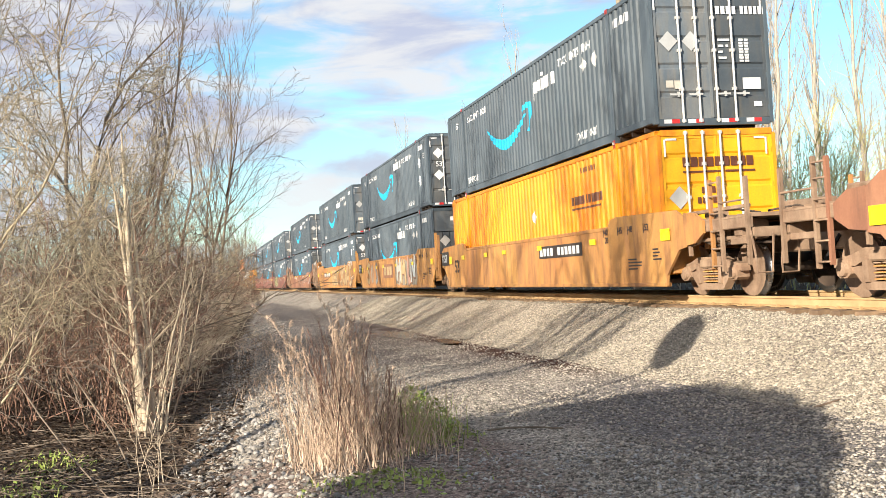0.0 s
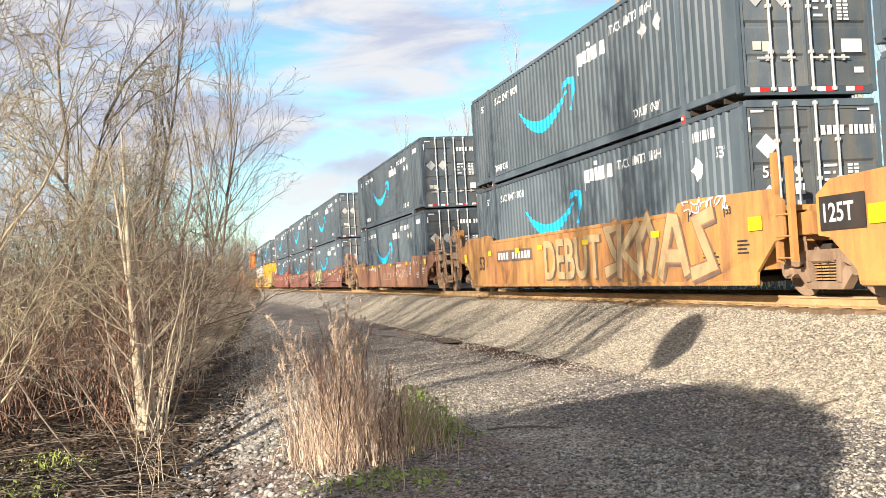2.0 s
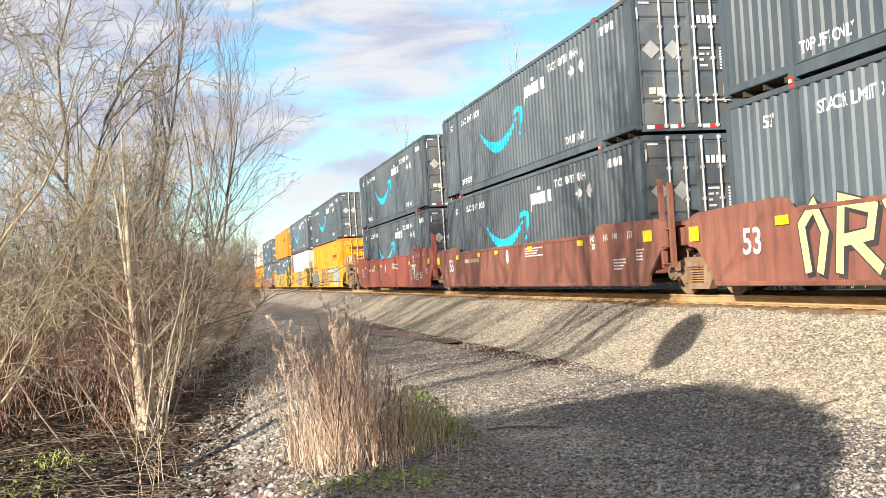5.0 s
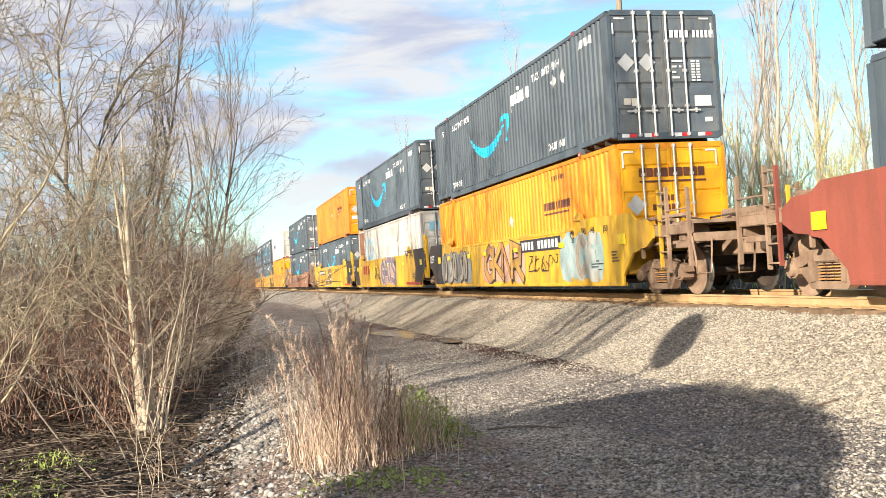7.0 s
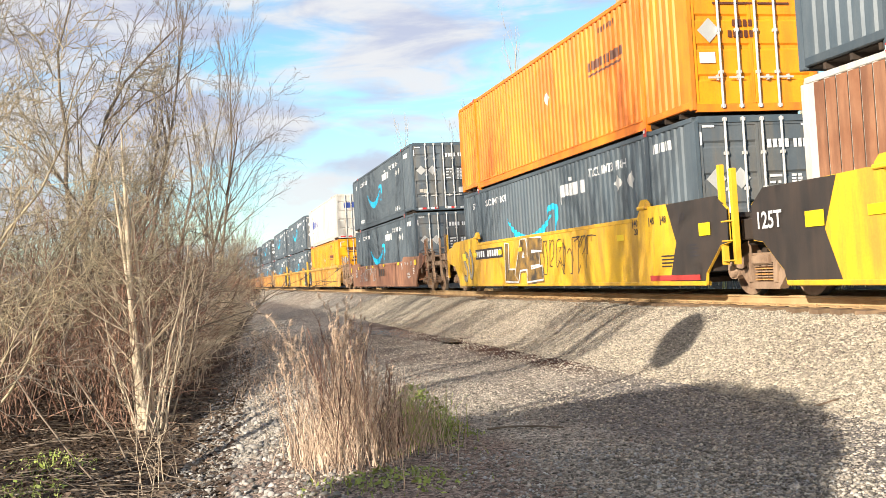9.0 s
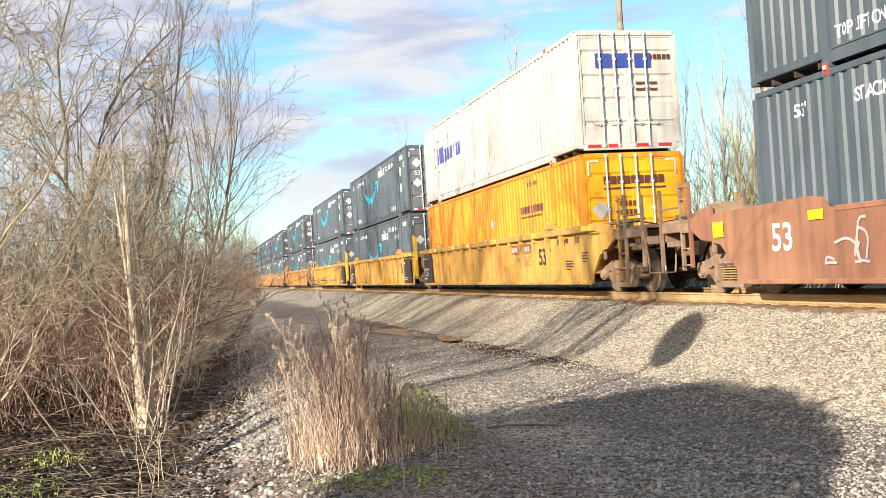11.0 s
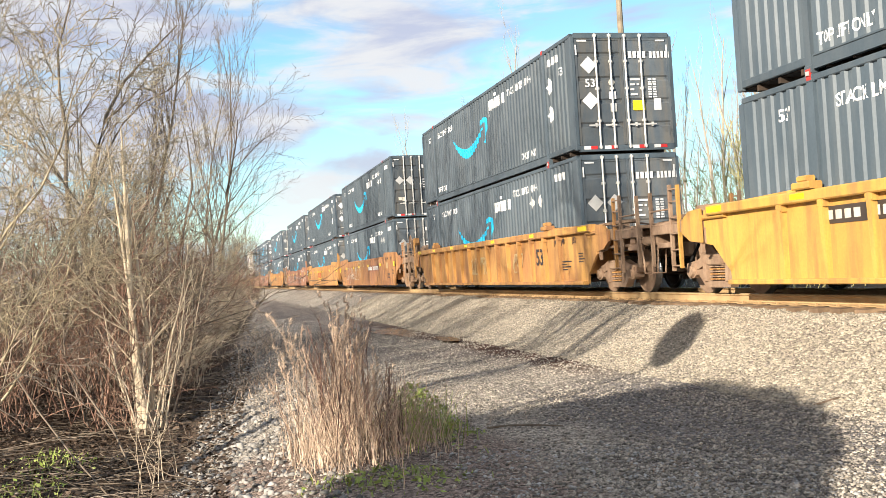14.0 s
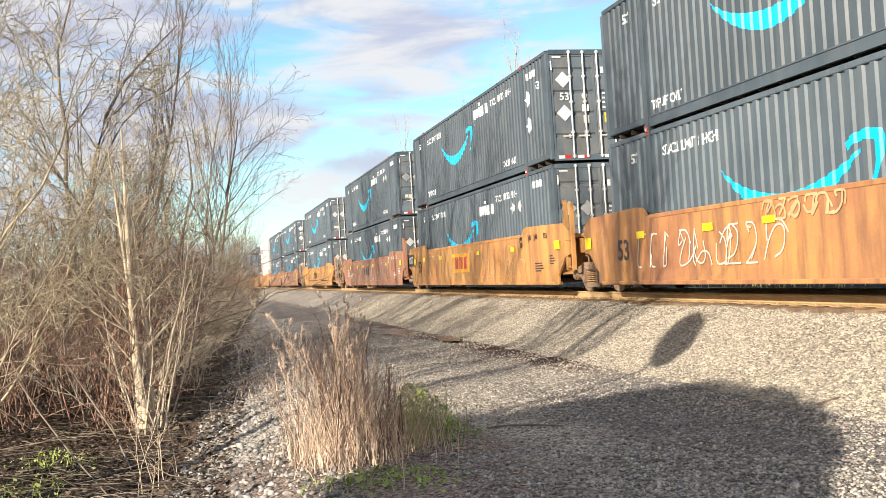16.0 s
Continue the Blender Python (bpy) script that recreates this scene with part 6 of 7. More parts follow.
# ---- bare trees and brush ----
def tubes(lines, sides):
    """Round tapering twigs in bulk. lines: (points, radii) with equal counts in each group."""
    groups = {}
    for p, r in lines:
        groups.setdefault(len(p), []).append((p, r))
    VV, FF, base = [], [], 0
    for n, g in groups.items():
        P = np.array([p for p, r in g])
        R = np.array([r for p, r in g])
        D = np.empty_like(P)
        D[:, 1:-1] = P[:, 2:] - P[:, :-2]
        D[:, 0], D[:, -1] = P[:, 1] - P[:, 0], P[:, -1] - P[:, -2]
        D /= np.linalg.norm(D, axis=2, keepdims=True) + 1e-9
        ref = np.where(np.abs(D[..., 2:3]) > 0.9, np.array([1.0, 0, 0]), np.array([0, 0, 1.0]))
        A = np.cross(D, ref)
        A /= np.linalg.norm(A, axis=2, keepdims=True) + 1e-9
        C = np.cross(D, A)
        t = 2 * np.pi * np.arange(sides) / sides
        V = P[:, :, None] + R[:, :, None, None] * (A[:, :, None] * np.cos(t)[:, None] + C[:, :, None] * np.sin(t)[:, None])
        N = len(g)
        idx = np.arange(N * n * sides).reshape(N, n, sides)
        q = np.stack([idx[:, :-1], np.roll(idx, -1, 2)[:, :-1], np.roll(idx, -1, 2)[:, 1:], idx[:, 1:]], -1)
        VV.append(V.reshape(-1, 3))
        FF.append(q.reshape(-1, 4) + base)
        base += N * n * sides
    return np.concatenate(VV), np.concatenate(FF)


def grow(rng, base, way, length, r0, depth_left, kids, spread=0.7, up=0.12, wob=0.12, segs=7, shrink=0.5, lines=None, tip=0.15, start=0.3, thin=0.0025, ratio=(0.4, 0.62)):
    """A limb and all that springs from it, as a list of (points, radii) by level."""
    if lines is None:
        lines = {}
    n = max(3, segs)
    p, d = np.array(base, float), np.array(way, float)
    d /= np.linalg.norm(d)
    pts, dirs = [p], [d]
    for i in range(n):
        d = d + wob * rng.standard_normal(3) + np.array([0, 0, up])
        d /= np.linalg.norm(d)
        p = p + d * (length / n)
        pts.append(p)
        dirs.append(d)
    rad = r0 * np.linspace(1, tip, n + 1) ** 0.9
    lines.setdefault(depth_left, []).append((np.array(pts), rad))
    if depth_left > 0:
        for k in range(kids[0]):
            t = start + (1 - start) * (k + rng.uniform(0, 1)) / kids[0]
            i = min(n - 1, int(t * n))
            f = t * n - i
            q = pts[i] * (1 - f) + pts[i + 1] * f
            a = rng.standard_normal(3)
            a -= dirs[i] * (a @ dirs[i])
            a /= np.linalg.norm(a) + 1e-9
            s = spread * rng.uniform(0.6, 1.3)
            w = dirs[i] * math.cos(s) + a * math.sin(s)
            grow(rng, q, w, length * shrink * rng.uniform(0.6, 1.25) * (1.15 - 0.55 * t), max(thin, rad[i] * rng.uniform(*ratio)), depth_left - 1, kids[1:], spread, up, wob * 1.15, max(3, segs - 2), shrink, lines, tip, 0.15, thin, ratio)
    return lines


def tree_meshes(seed, height, r0, kids, material, spread=0.6, up=0.10, wob=0.10, shrink=0.5, stems=1, lean=0.1, twig=None):
    """Meshes of a bare tree: its trunk, and its limbs and twigs."""
    rng = np.random.default_rng(seed)
    trunk, limbs = [], []
    for s in range(stems):
        a = rng.uniform(0, 6.28)
        way = (lean * math.cos(a) * (1 + s), lean * math.sin(a) * (1 + s), 1)
        L = grow(rng, (0.06 * s * math.cos(a), 0.06 * s * math.sin(a), -0.15), way, height * (1 if s == 0 else rng.uniform(0.6, 0.95)), r0 * (1 if s == 0 else rng.uniform(0.45, 0.8)), len(kids), kids, spread, up, wob, 9, shrink, thin=0.0066)
        top = len(kids)
        trunk += L[top]
        for k in range(top):
            limbs += L[k]
    V, F = tubes(trunk, 8)
    t = mesh_np("trunk", V, F, M[material], True)
    V, F = tubes(limbs, 3)
    c = mesh_np("branches", V, F, M[twig or material], True)
    return t, c


def plant(name, meshes, x, y, turn, label, scale=1.0, group="", category="tree"):
    ob = new(name)
    ob.matrix_basis = pose(x, y, ground_z(x, y), 0, 0, turn)
    tagged(ob, label, category, group)
    for n, me in zip(("trunk", "crown"), meshes):
        p = part(n, me, ob)
        p.scale = (scale, scale, scale)
    return ob


def build_woods():
    tall = [tree_meshes(11 + k, 10.5 + k % 3, 0.095, (14, 9, 6), "bark", 0.68, 0.04, 0.13, 0.43, twig="bark_olive" if k % 2 else "bark") for k in range(4)]
    slim = [tree_meshes(31 + k, 9.5 + k, 0.06, (14, 9, 5), "bark", 0.42, 0.14, 0.07, 0.40, 2, 0.05) for k in range(3)]
    olive = [tree_meshes(51 + k, 6.5, 0.036, (13, 9, 6), "bark_olive", 0.80, 0.02, 0.15, 0.46, 3, 0.16) for k in range(3)]
    deep = [tree_meshes(91 + k, 12.0, 0.10, (12, 7, 3), "bark", 0.68, 0.04, 0.13, 0.43) for k in range(2)]
    rng = np.random.default_rng(3)
    g = "bare trees of the roadside wood"
    dark, thin, pale = "bare grey-brown deciduous tree with fine twigs", "slim bare young tree with upright twigs", "spreading bare tree with olive lichened twigs"
    for kind, k, x, y, turn, s in (
        (tall, 0, -2.7, 24.0, 40, 1.0), (tall, 1, -5.2, 27.0, 200, 1.05), (slim, 0, -1.55, 30.0, 10, 1.15), (slim, 1, 0.75, 45.0, 80, 1.2),
        (slim, 2, 0.2, 47.0, 150, 1.0), (olive, 0, -3.1, 14.5, 0, 0.9), (olive, 1, -3.6, 17.0, 120, 1.1), (olive, 2, -2.2, 20.0, 250, 0.9),
        (tall, 2, -3.6, 33.0, 310, 1.0), (tall, 3, -1.6, 40.0, 90, 0.95), (olive, 0, -5.6, 13.8, 77, 1.1), (olive, 2, -5.0, 19.0, 200, 1.15), (tall, 1, -4.0, 21.5, 120, 1.0), (olive, 1, -1.2, 26.0, 15, 0.75)):
        label, name = {id(tall): (dark, "bare_tree"), id(slim): (thin, "young_tree"), id(olive): (pale, "bare_tree")}[id(kind)]
        plant(name, kind[k], x, y, turn, label, s, g)
    for i in range(30):
        y = 34 + 90 * (i + rng.uniform(0, 1)) / 30
        x = edge_x(y) - 0.8 - rng.uniform(0, 1) ** 1.5 * 9
        kind = (tall, slim, olive)[i % 3]
        label, name = {0: (dark, "bare_tree"), 1: (thin, "young_tree"), 2: (pale, "bare_tree")}[i % 3]
        plant(name, kind[i % len(kind)], x, y, rng.uniform(0, 360), label, rng.uniform(0.55, 0.95), g)
    # unseen trees added left of the view, casting streaks on ballast and train
    for k, (x, y, s) in enumerate(((-4.2, 8.1, 1.0), (-4.9, 9.2, 1.1), (-4.1, 9.4, 0.8))):
        plant("young_tree", slim[k], x, y, 50 * k, thin, s, g)
    for k, (x, y, s) in enumerate(((-7.0, 16.4, 1.1), (-5.8, 7.0, 1.05), (-4.5, 8.5, 0.95))):
        plant("bare_tree", tall[k % 4], x, y, 70 * k + 20, dark, s, g)
    # the wood drawn on beyond the view: unseen trees added towards the afternoon sun to shade train and road
    for i in range(22):
        y = 14 + 58 * (i + rng.uniform(0, 1)) / 22
        x = -0.19 * y - 2.6 - 6.5 * rng.uniform(0, 1)
        plant("bare_tree", deep[i % 2], x, y, rng.uniform(0, 360), dark, rng.uniform(0.9, 1.2), g)
    # deeper in the wood
    for i, (x, y) in enumerate(((-11.5, 16.0), (-12.0, 25.0))):
        plant("bare_tree", (tall, olive)[i % 2][i % 3], x, y, i * 70, dark if i % 2 == 0 else pale, 0.9, g)


build_woods()


def build_sapling():
    """The pale many-stemmed sapling at the edge of the ditch."""
    rng = np.random.default_rng(8)
    ob = new("sapling")
    x, y = -0.92, 15.2
    z = ground_z(x, y)
    ob.matrix_basis = pose(x, y, z)
    tagged(ob, "pale many-stemmed bare sapling at the ditch edge", "tree")
    stems = [((0.0, 0.0), (0.01, 0.0, 1), 4.5, 0.068), ((0.13, 0.05), (0.05, 0.0, 1), 4.1, 0.045), ((0.07, -0.1), (-0.07, 0.0, 1), 4.3, 0.05), ((0.2, 0.0), (0.17, 0.05, 1), 2.7, 0.022), ((-0.08, 0.1), (-0.24, 0.1, 1), 2.5, 0.02), ((0.22, 0.1), (0.30, 0.1, 1), 2.4, 0.018), ((0.26, -0.2), (0.12, 0, 1), 3.0, 0.02), ((0.1, -0.3), (0.4, 0.0, 1), 1.9, 0.014), ((0.0, -0.4), (-0.30, 0.0, 1), 1.7, 0.013), ((0.3, -0.3), (0.2, -0.1, 1), 2.4, 0.016), ((0.05, -0.6), (0.02, 0, 1), 2.2, 0.016), ((0.32, 0.3), (0.45, 0.1, 1), 2.6, 0.016)]
    twigs = []
    for k, (o, way, h, r) in enumerate(stems):
        L = grow(rng, (o[0], o[1], -0.1), way, h, r, 2, (17 if h > 3.5 else 10, 6), 0.85, 0.03, 0.022 if h > 3.5 else 0.05, 10, 0.24, start=0.2, thin=0.0035, ratio=(0.16, 0.34))
        V, F = tubes(L[2], 8)
        part("stem", mesh_np("stem", V, F, M["bark_pale"], True), ob)
        twigs += L[1] + L[0]
    V, F = tubes(twigs, 4)
    part("crown", mesh_np("crown", V, F, M["bark_pale"], True), ob)


build_sapling()


def build_arching_shrubs():
    """Lichened limbs that arch out of the wood's edge, close by."""
    rng = np.random.default_rng(37)
    for k, (x, y, n, h, lean, material, label) in enumerate((
            (-2.55, 8.1, 4, 3.0, 0.5, "bark_olive", "arching olive lichened shrub limbs close to the road"),
            (-1.95, 17.4, 6, 2.8, 0.45, "cane_pale", "arching pale bare shrub behind the sapling"),
            (-3.2, 15.0, 5, 3.8, 0.5, "cane_pale", "tall arching pale bare shrub in the wood"))):
        ob = new("shrub")
        ob.matrix_basis = pose(x, y, ground_z(x, y))
        tagged(ob, label, "shrub")
        twigs = []
        for j in range(n):
            a = rng.uniform(-1.1, 1.1)
            L = grow(rng, (rng.uniform(-0.2, 0.2), rng.uniform(-0.3, 0.3), -0.1), (lean * math.cos(a) * rng.uniform(0.4, 1.3), lean * math.sin(a), 1), h * rng.uniform(0.65, 1.1), rng.uniform(0.010, 0.019), 2, (9, 4), 0.75, -0.05, 0.11, 9, 0.34, start=0.25, thin=0.004, ratio=(0.3, 0.55))
            V, F = tubes(L[2], 7)
            part("stem", mesh_np("stem", V, F, M[material], True), ob)
            twigs += L[1] + L[0]
        V, F = tubes(twigs, 4)
        part("crown", mesh_np("crown", V, F, M[material], True), ob)


build_arching_shrubs()


def build_shoots():
    """Thin pale shoots at the foot of the ditch slope."""
    rng = np.random.default_rng(23)
    ob = new("sapling")
    x, y = -0.46, 10.4
    ob.matrix_basis = pose(x, y, ground_z(x, y))
    tagged(ob, "clump of thin pale bare shoots among stones", "tree")
    twigs = []
    for k in range(7):
        dx, dy = rng.uniform(-0.32, 0.12), rng.uniform(-0.5, 1.2)
        L = grow(rng, (dx, dy, -0.1), (rng.uniform(-0.25, 0.2), rng.uniform(-0.1, 0.1), 1), rng.uniform(0.7, 2.0), rng.uniform(0.004, 0.008), 2, (7, 3), 0.7, 0.0, 0.09, 9, 0.26, start=0.25, thin=0.0028, ratio=(0.3, 0.5))
        V, F = tubes(L[2], 6)
        part("stem", mesh_np("stem", V, F, M["bark_pale"], True), ob)
        twigs += L[1] + L[0]
    V, F = tubes(twigs, 4)
    part("crown", mesh_np("crown", V, F, M["bark_pale"], True), ob)


build_shoots()


def brush(rng, n, place, h0, h1, r, kids, lean, spread=0.6, up=0.0, wob=0.2, segs=6):
    lines = []
    for i in range(n):
        x, y = place(rng)
        a = rng.uniform(0, 6.28)
        w = (lean * math.cos(a) * rng.uniform(0, 1), lean * math.sin(a) * rng.uniform(0, 1), 1)
        h = rng.uniform(h0, h1)
        L = grow(rng, (x, y, ground_z(x, y) - 0.03), w, h, r * rng.uniform(0.6, 1.3) * (0.5 + 0.5 * h / h1), len(kids), kids, spread, up, wob, segs, 0.42, start=0.3, thin=0.0082)
        for v in L.values():
            lines += v
    return lines


def in_wood(y0, y1, d0, d1, power=1.4):
    def place(rng):
        y = y0 + (y1 - y0) * rng.uniform(0, 1) ** power
        return edge_x(y) - d0 - (d1 - d0) * rng.uniform(0, 1), y
    return place


def build_brush():
    rng = np.random.default_rng(17)
    for n, place, h0, h1, r, kids, lean, material, label in (
        (150, in_wood(14.5, 60, 0.7, 6, 1.4), 1.4, 3.4, 0.019, (7, 3), 0.8, "cane_pale", "dense pale leafless shrubs beside the road"),
        (520, in_wood(15.2, 48, 0.8, 5.0, 1.5), 0.9, 2.3, 0.012, (4, 1), 0.9, "cane", "red-brown dry bramble canes"),
        (60, in_wood(15.5, 34, 0.8, 3.0, 1.2), 2.0, 4.2, 0.022, (8, 4), 0.5, "cane", "tall brown leafless shrubs at the road's edge"),
        (260, in_wood(40, 150, 0.7, 7, 1.0), 1.8, 4.2, 0.02, (7, 5), 0.5, "cane", "far leafless thicket beside the track"),
        (75, in_wood(17, 40, 1.5, 8, 1.2), 2.2, 4.6, 0.021, (8, 4), 0.7, "bark_olive", "olive leafless thicket in the wood"),
        (330, in_wood(17, 62, 1.6, 9, 1.2), 1.6, 4.6, 0.022, (8, 4), 0.7, "bark", "dark leafless thicket deep in the wood"),
        (170, in_wood(16, 50, 0.4, 1.5, 1.2), 0.7, 2.4, 0.009, (7, 4), 0.7, "bark_pale", "pale leafless shoots along the ditch"),
    ):
        V, F = tubes(brush(rng, n, place, h0, h1, r, kids, lean), 3)
        put_stuff("undergrowth", V, F, M[material], label, "undergrowth", True)
    # fallen sticks on the floor of the wood
    for material, count, thick, label in (("bark", 600, 0.009, "dark fallen sticks on the wood floor"), ("cane_pale", 130, 0.010, "pale fallen sticks on the wood floor")):
        lines = []
        for i in range(count):
            y = 7.0 + 17 * rng.uniform(0, 1) ** 1.4
            x = edge_x(y) + 0.35 - 3.2 * rng.uniform(0, 1)
            a = rng.uniform(0, 6.28)
            L, n = rng.uniform(0.2, 1.5), 4
            z = ground_z(x, y)
            p = [(x + math.cos(a) * L * t + 0.05 * rng.standard_normal() * L, y + math.sin(a) * L * t, z + 0.015 + 0.16 * L * rng.uniform(0, 1) * t) for t in np.linspace(0, 1, n)]
            lines.append((np.array(p), np.linspace(1, 0.4, n) * rng.uniform(0.003, thick)))
        V, F = tubes(lines, 4)
        put_stuff("fallen_sticks", V, F, M[material], label, "sticks", True)


build_brush()


def blades(rng, roots, h0, h1, w, lean, bend, segs=4):
    """Grass blades or leaves: narrow bent strips."""
    VV, FF, base = [], [], 0
    n = len(roots)
    h = rng.uniform(h0, h1, n)
    a = rng.uniform(0, 6.28, n)
    l = rng.uniform(0, lean, n)
    t = np.linspace(0, 1, segs + 1)
    out = h[:, None] * (l[:, None] * t + bend * rng.uniform(0, 1, n)[:, None] * t ** 2.4)
    up = h[:, None] * t * (1 - 0.25 * t * l[:, None])
    X = roots[:, :1] + out * np.cos(a)[:, None]
    Y = roots[:, 1:2] + out * np.sin(a)[:, None]
    Z = roots[:, 2:3] + up
    W = w * rng.uniform(0.6, 1.4, n)[:, None] * (1 - 0.85 * t)
    s = rng.uniform(0, 6.28, n)
    A = np.stack([X - W * np.cos(s)[:, None], Y - W * np.sin(s)[:, None], Z], -1)
    B = np.stack([X + W * np.cos(s)[:, None], Y + W * np.sin(s)[:, None], Z], -1)
    V = np.stack([A, B], 2).reshape(n, -1, 3)
    k = np.arange(segs) * 2
    q = np.stack([k, k + 1, k + 3, k + 2], 1)
    F = q[None] + (np.arange(n) * (segs + 1) * 2)[:, None, None]
    return V.reshape(-1, 3), F.reshape(-1, 4), np.stack([X[:, -1], Y[:, -1], Z[:, -1]], -1)


def build_grass():
    rng = np.random.default_rng(29)
    ob = new("grass_clump")
    bx, by = 1.22, 9.1
    tagged(ob, "tall straw-coloured dry grass clump with feathery plumes", "grass")
    # branching stalks with plumes, brown weed stems, and leaves below
    plumes = []
    for material, n, tall in (("straw", 46, 1.0), ("weed_brown", 64, 0.86)):
        lines = []
        for i in range(n):
            u = rng.standard_normal(2) * (0.22, 0.40)
            x, y = bx + 0.06 + u[0], by + u[1]
            side = 1.72 if u[0] < 0.05 else 1.28
            h = side * tall * rng.uniform(0.5, 1.0) * (1 - 0.12 * math.hypot(u[0] / 0.22, u[1] / 0.38))
            a = rng.uniform(0, 6.28)
            l = rng.uniform(0, 0.16)
            L = grow(rng, (x, y, ground_z(x, y) - 0.02), (l * math.cos(a) + max(u[0], -0.1) * 0.22, l * math.sin(a), 1), max(0.35, h), 0.0045 if material == "straw" else 0.0055, 2, (8, 3), 0.42, 0.06, 0.075, 7, 0.26, tip=0.4, start=0.3, thin=0.0015)
            lines += L[2] + L[1] + L[0]
            if material == "straw":
                for p, r in L[2] + L[1][4:]:
                    for k in range(22 if len(p) == 8 else 7):
                        f = rng.uniform(0, 1)
                        q = p[-1] * f + p[-2] * (1 - f)
                        w = rng.standard_normal(3) * 0.4 + np.array([0.4, 0.1, 0.6])
                        w = w / np.linalg.norm(w) * rng.uniform(0.015, 0.05)
                        plumes.append((np.array([q, q + w * 0.5, q + w]), np.array([0.0024, 0.0038, 0.0008])))
        V, F = tubes(lines, 4)
        part("stalk_mass", mesh_np("stalk_mass", V, F, M[material], True), ob)["kind"] = "stuff"
    V, F = tubes(plumes, 3)
    part("plume_mass", mesh_np("plume_mass", V, F, M["straw"], True), ob, "pale feathery seed plumes")["kind"] = "stuff"
    n = 1100
    u = rng.standard_normal((n, 2)) * (0.24, 0.38)
    roots = np.stack([bx + u[:, 0], by + u[:, 1], np.zeros(n)], 1)
    roots[:, 2] = [ground_z(x, y) for x, y in roots[:, :2]]
    V, F, _ = blades(rng, roots, 0.15, 0.78, 0.0042, 0.22, 0.5)
    part("leaf_mass", mesh_np("leaf_mass", V, F, M["straw"]), ob)["kind"] = "stuff"
    # lower grass to its right, and dry tufts
    for cx, cy, sx, sy, n, h0, h1, material, label, name in (
        (2.0, 9.7, 0.22, 0.35, 900, 0.06, 0.52, "green_leaf", "fresh green weeds at the foot of dry grass", "weeds"),
        (1.3, 7.6, 0.3, 0.2, 150, 0.03, 0.12, "green_leaf", "low green grass tuft on gravel", "weeds"),
        (1.80, 9.4, 0.22, 0.4, 420, 0.20, 0.75, "straw", "short dry straw tuft", "grass_clump"),
        (1.0, 8.5, 0.15, 0.3, 200, 0.10, 0.5, "straw", "dry straw tuft beside stones", "grass_clump"),
        (2.0, 9.8, 0.3, 0.4, 140, 0.05, 0.22, "straw", "sparse dry tuft on gravel", "grass_clump"),
        (-1.75, 12.4, 0.25, 0.5, 120, 0.06, 0.22, "green_leaf", "green weeds on the wood floor", "weeds"),
        (-1.35, 9.2, 0.12, 0.2, 130, 0.06, 0.26, "green_leaf", "green weed by a fallen stick", "weeds"),
        (-1.9, 10.9, 0.25, 0.3, 90, 0.06, 0.2, "green_leaf", "green weeds among leaf litter", "weeds"),
        (0.9, 17.0, 0.35, 2.0, 260, 0.10, 0.4, "straw", "sparse dry grass along the stones", "grass_clump"),
        (1.6, 26.0, 0.5, 4.0, 500, 0.15, 0.6, "straw", "dry grass fringe of the road", "grass_clump"),
    ):
        if material == "green_leaf":
            # small leaves at all heights of the tuft
            u = rng.standard_normal((n * 2, 2)) * (sx, sy)
            c = np.stack([cx + u[:, 0], cy + u[:, 1], np.zeros(n * 2)], 1)
            c[:, 2] = [ground_z(x, y) for x, y in c[:, :2]]
            c[:, 2] += rng.uniform(0.02, h1, n * 2) * np.exp(-((u / (sx, sy)) ** 2).sum(1) / 3)
            p, q = rng.standard_normal((n * 2, 3)) * 0.015, rng.standard_normal((n * 2, 3)) * 0.009
            V = np.stack([c - p, c - q, c + p, c + q], 1).reshape(-1, 3)
            tagged(new(name, mesh_np(name, V, np.arange(8 * n).reshape(-1, 4), M[material])), label, "weeds", kind="stuff")
            n = n // 4
        u = rng.standard_normal((n, 2)) * (sx, sy)
        roots = np.stack([cx + u[:, 0], cy + u[:, 1], np.zeros(n)], 1)
        roots[:, 2] = [ground_z(x, y) for x, y in roots[:, :2]]
        V, F, _ = blades(rng, roots, h0, h1, 0.006 if material == "green_leaf" else 0.004, 0.5, 0.5)
        tagged(new(name, mesh_np(name, V, F, M[material])), label, "grass" if name == "grass_clump" else "weeds", kind="stuff")
    # leaf litter
    n = 15000
    y = 7.0 + 22 * rng.uniform(0, 1, n) ** 1.6
    x = np.array([edge_x(v) for v in y]) + 0.5 - 4.2 * rng.uniform(0, 1, n) ** 1.1
    c = np.stack([x, y, [ground_z(a, b) + 0.012 for a, b in zip(x, y)]], 1)
    s = rng.uniform(0.015, 0.05, n)
    a = rng.uniform(0, 6.28, n)
    e1 = np.stack([np.cos(a), np.sin(a), rng.uniform(-0.5, 0.5, n)], 1) * s[:, None]
    e2 = np.stack([-np.sin(a), np.cos(a), rng.uniform(-0.5, 0.5, n)], 1) * (s * 0.7)[:, None]
    up = np.stack([0 * s, 0 * s, s * 0.4], 1)
    V = np.stack([c - e1, c - e2 + up, c + e1, c + e2 + up], 1).reshape(-1, 3)
    F = np.arange(4 * n).reshape(n, 4)
    put_stuff("leaf_litter", V, F, M["leaf_litter"], "brown dead leaves on the wood floor", "leaf litter")


build_grass()


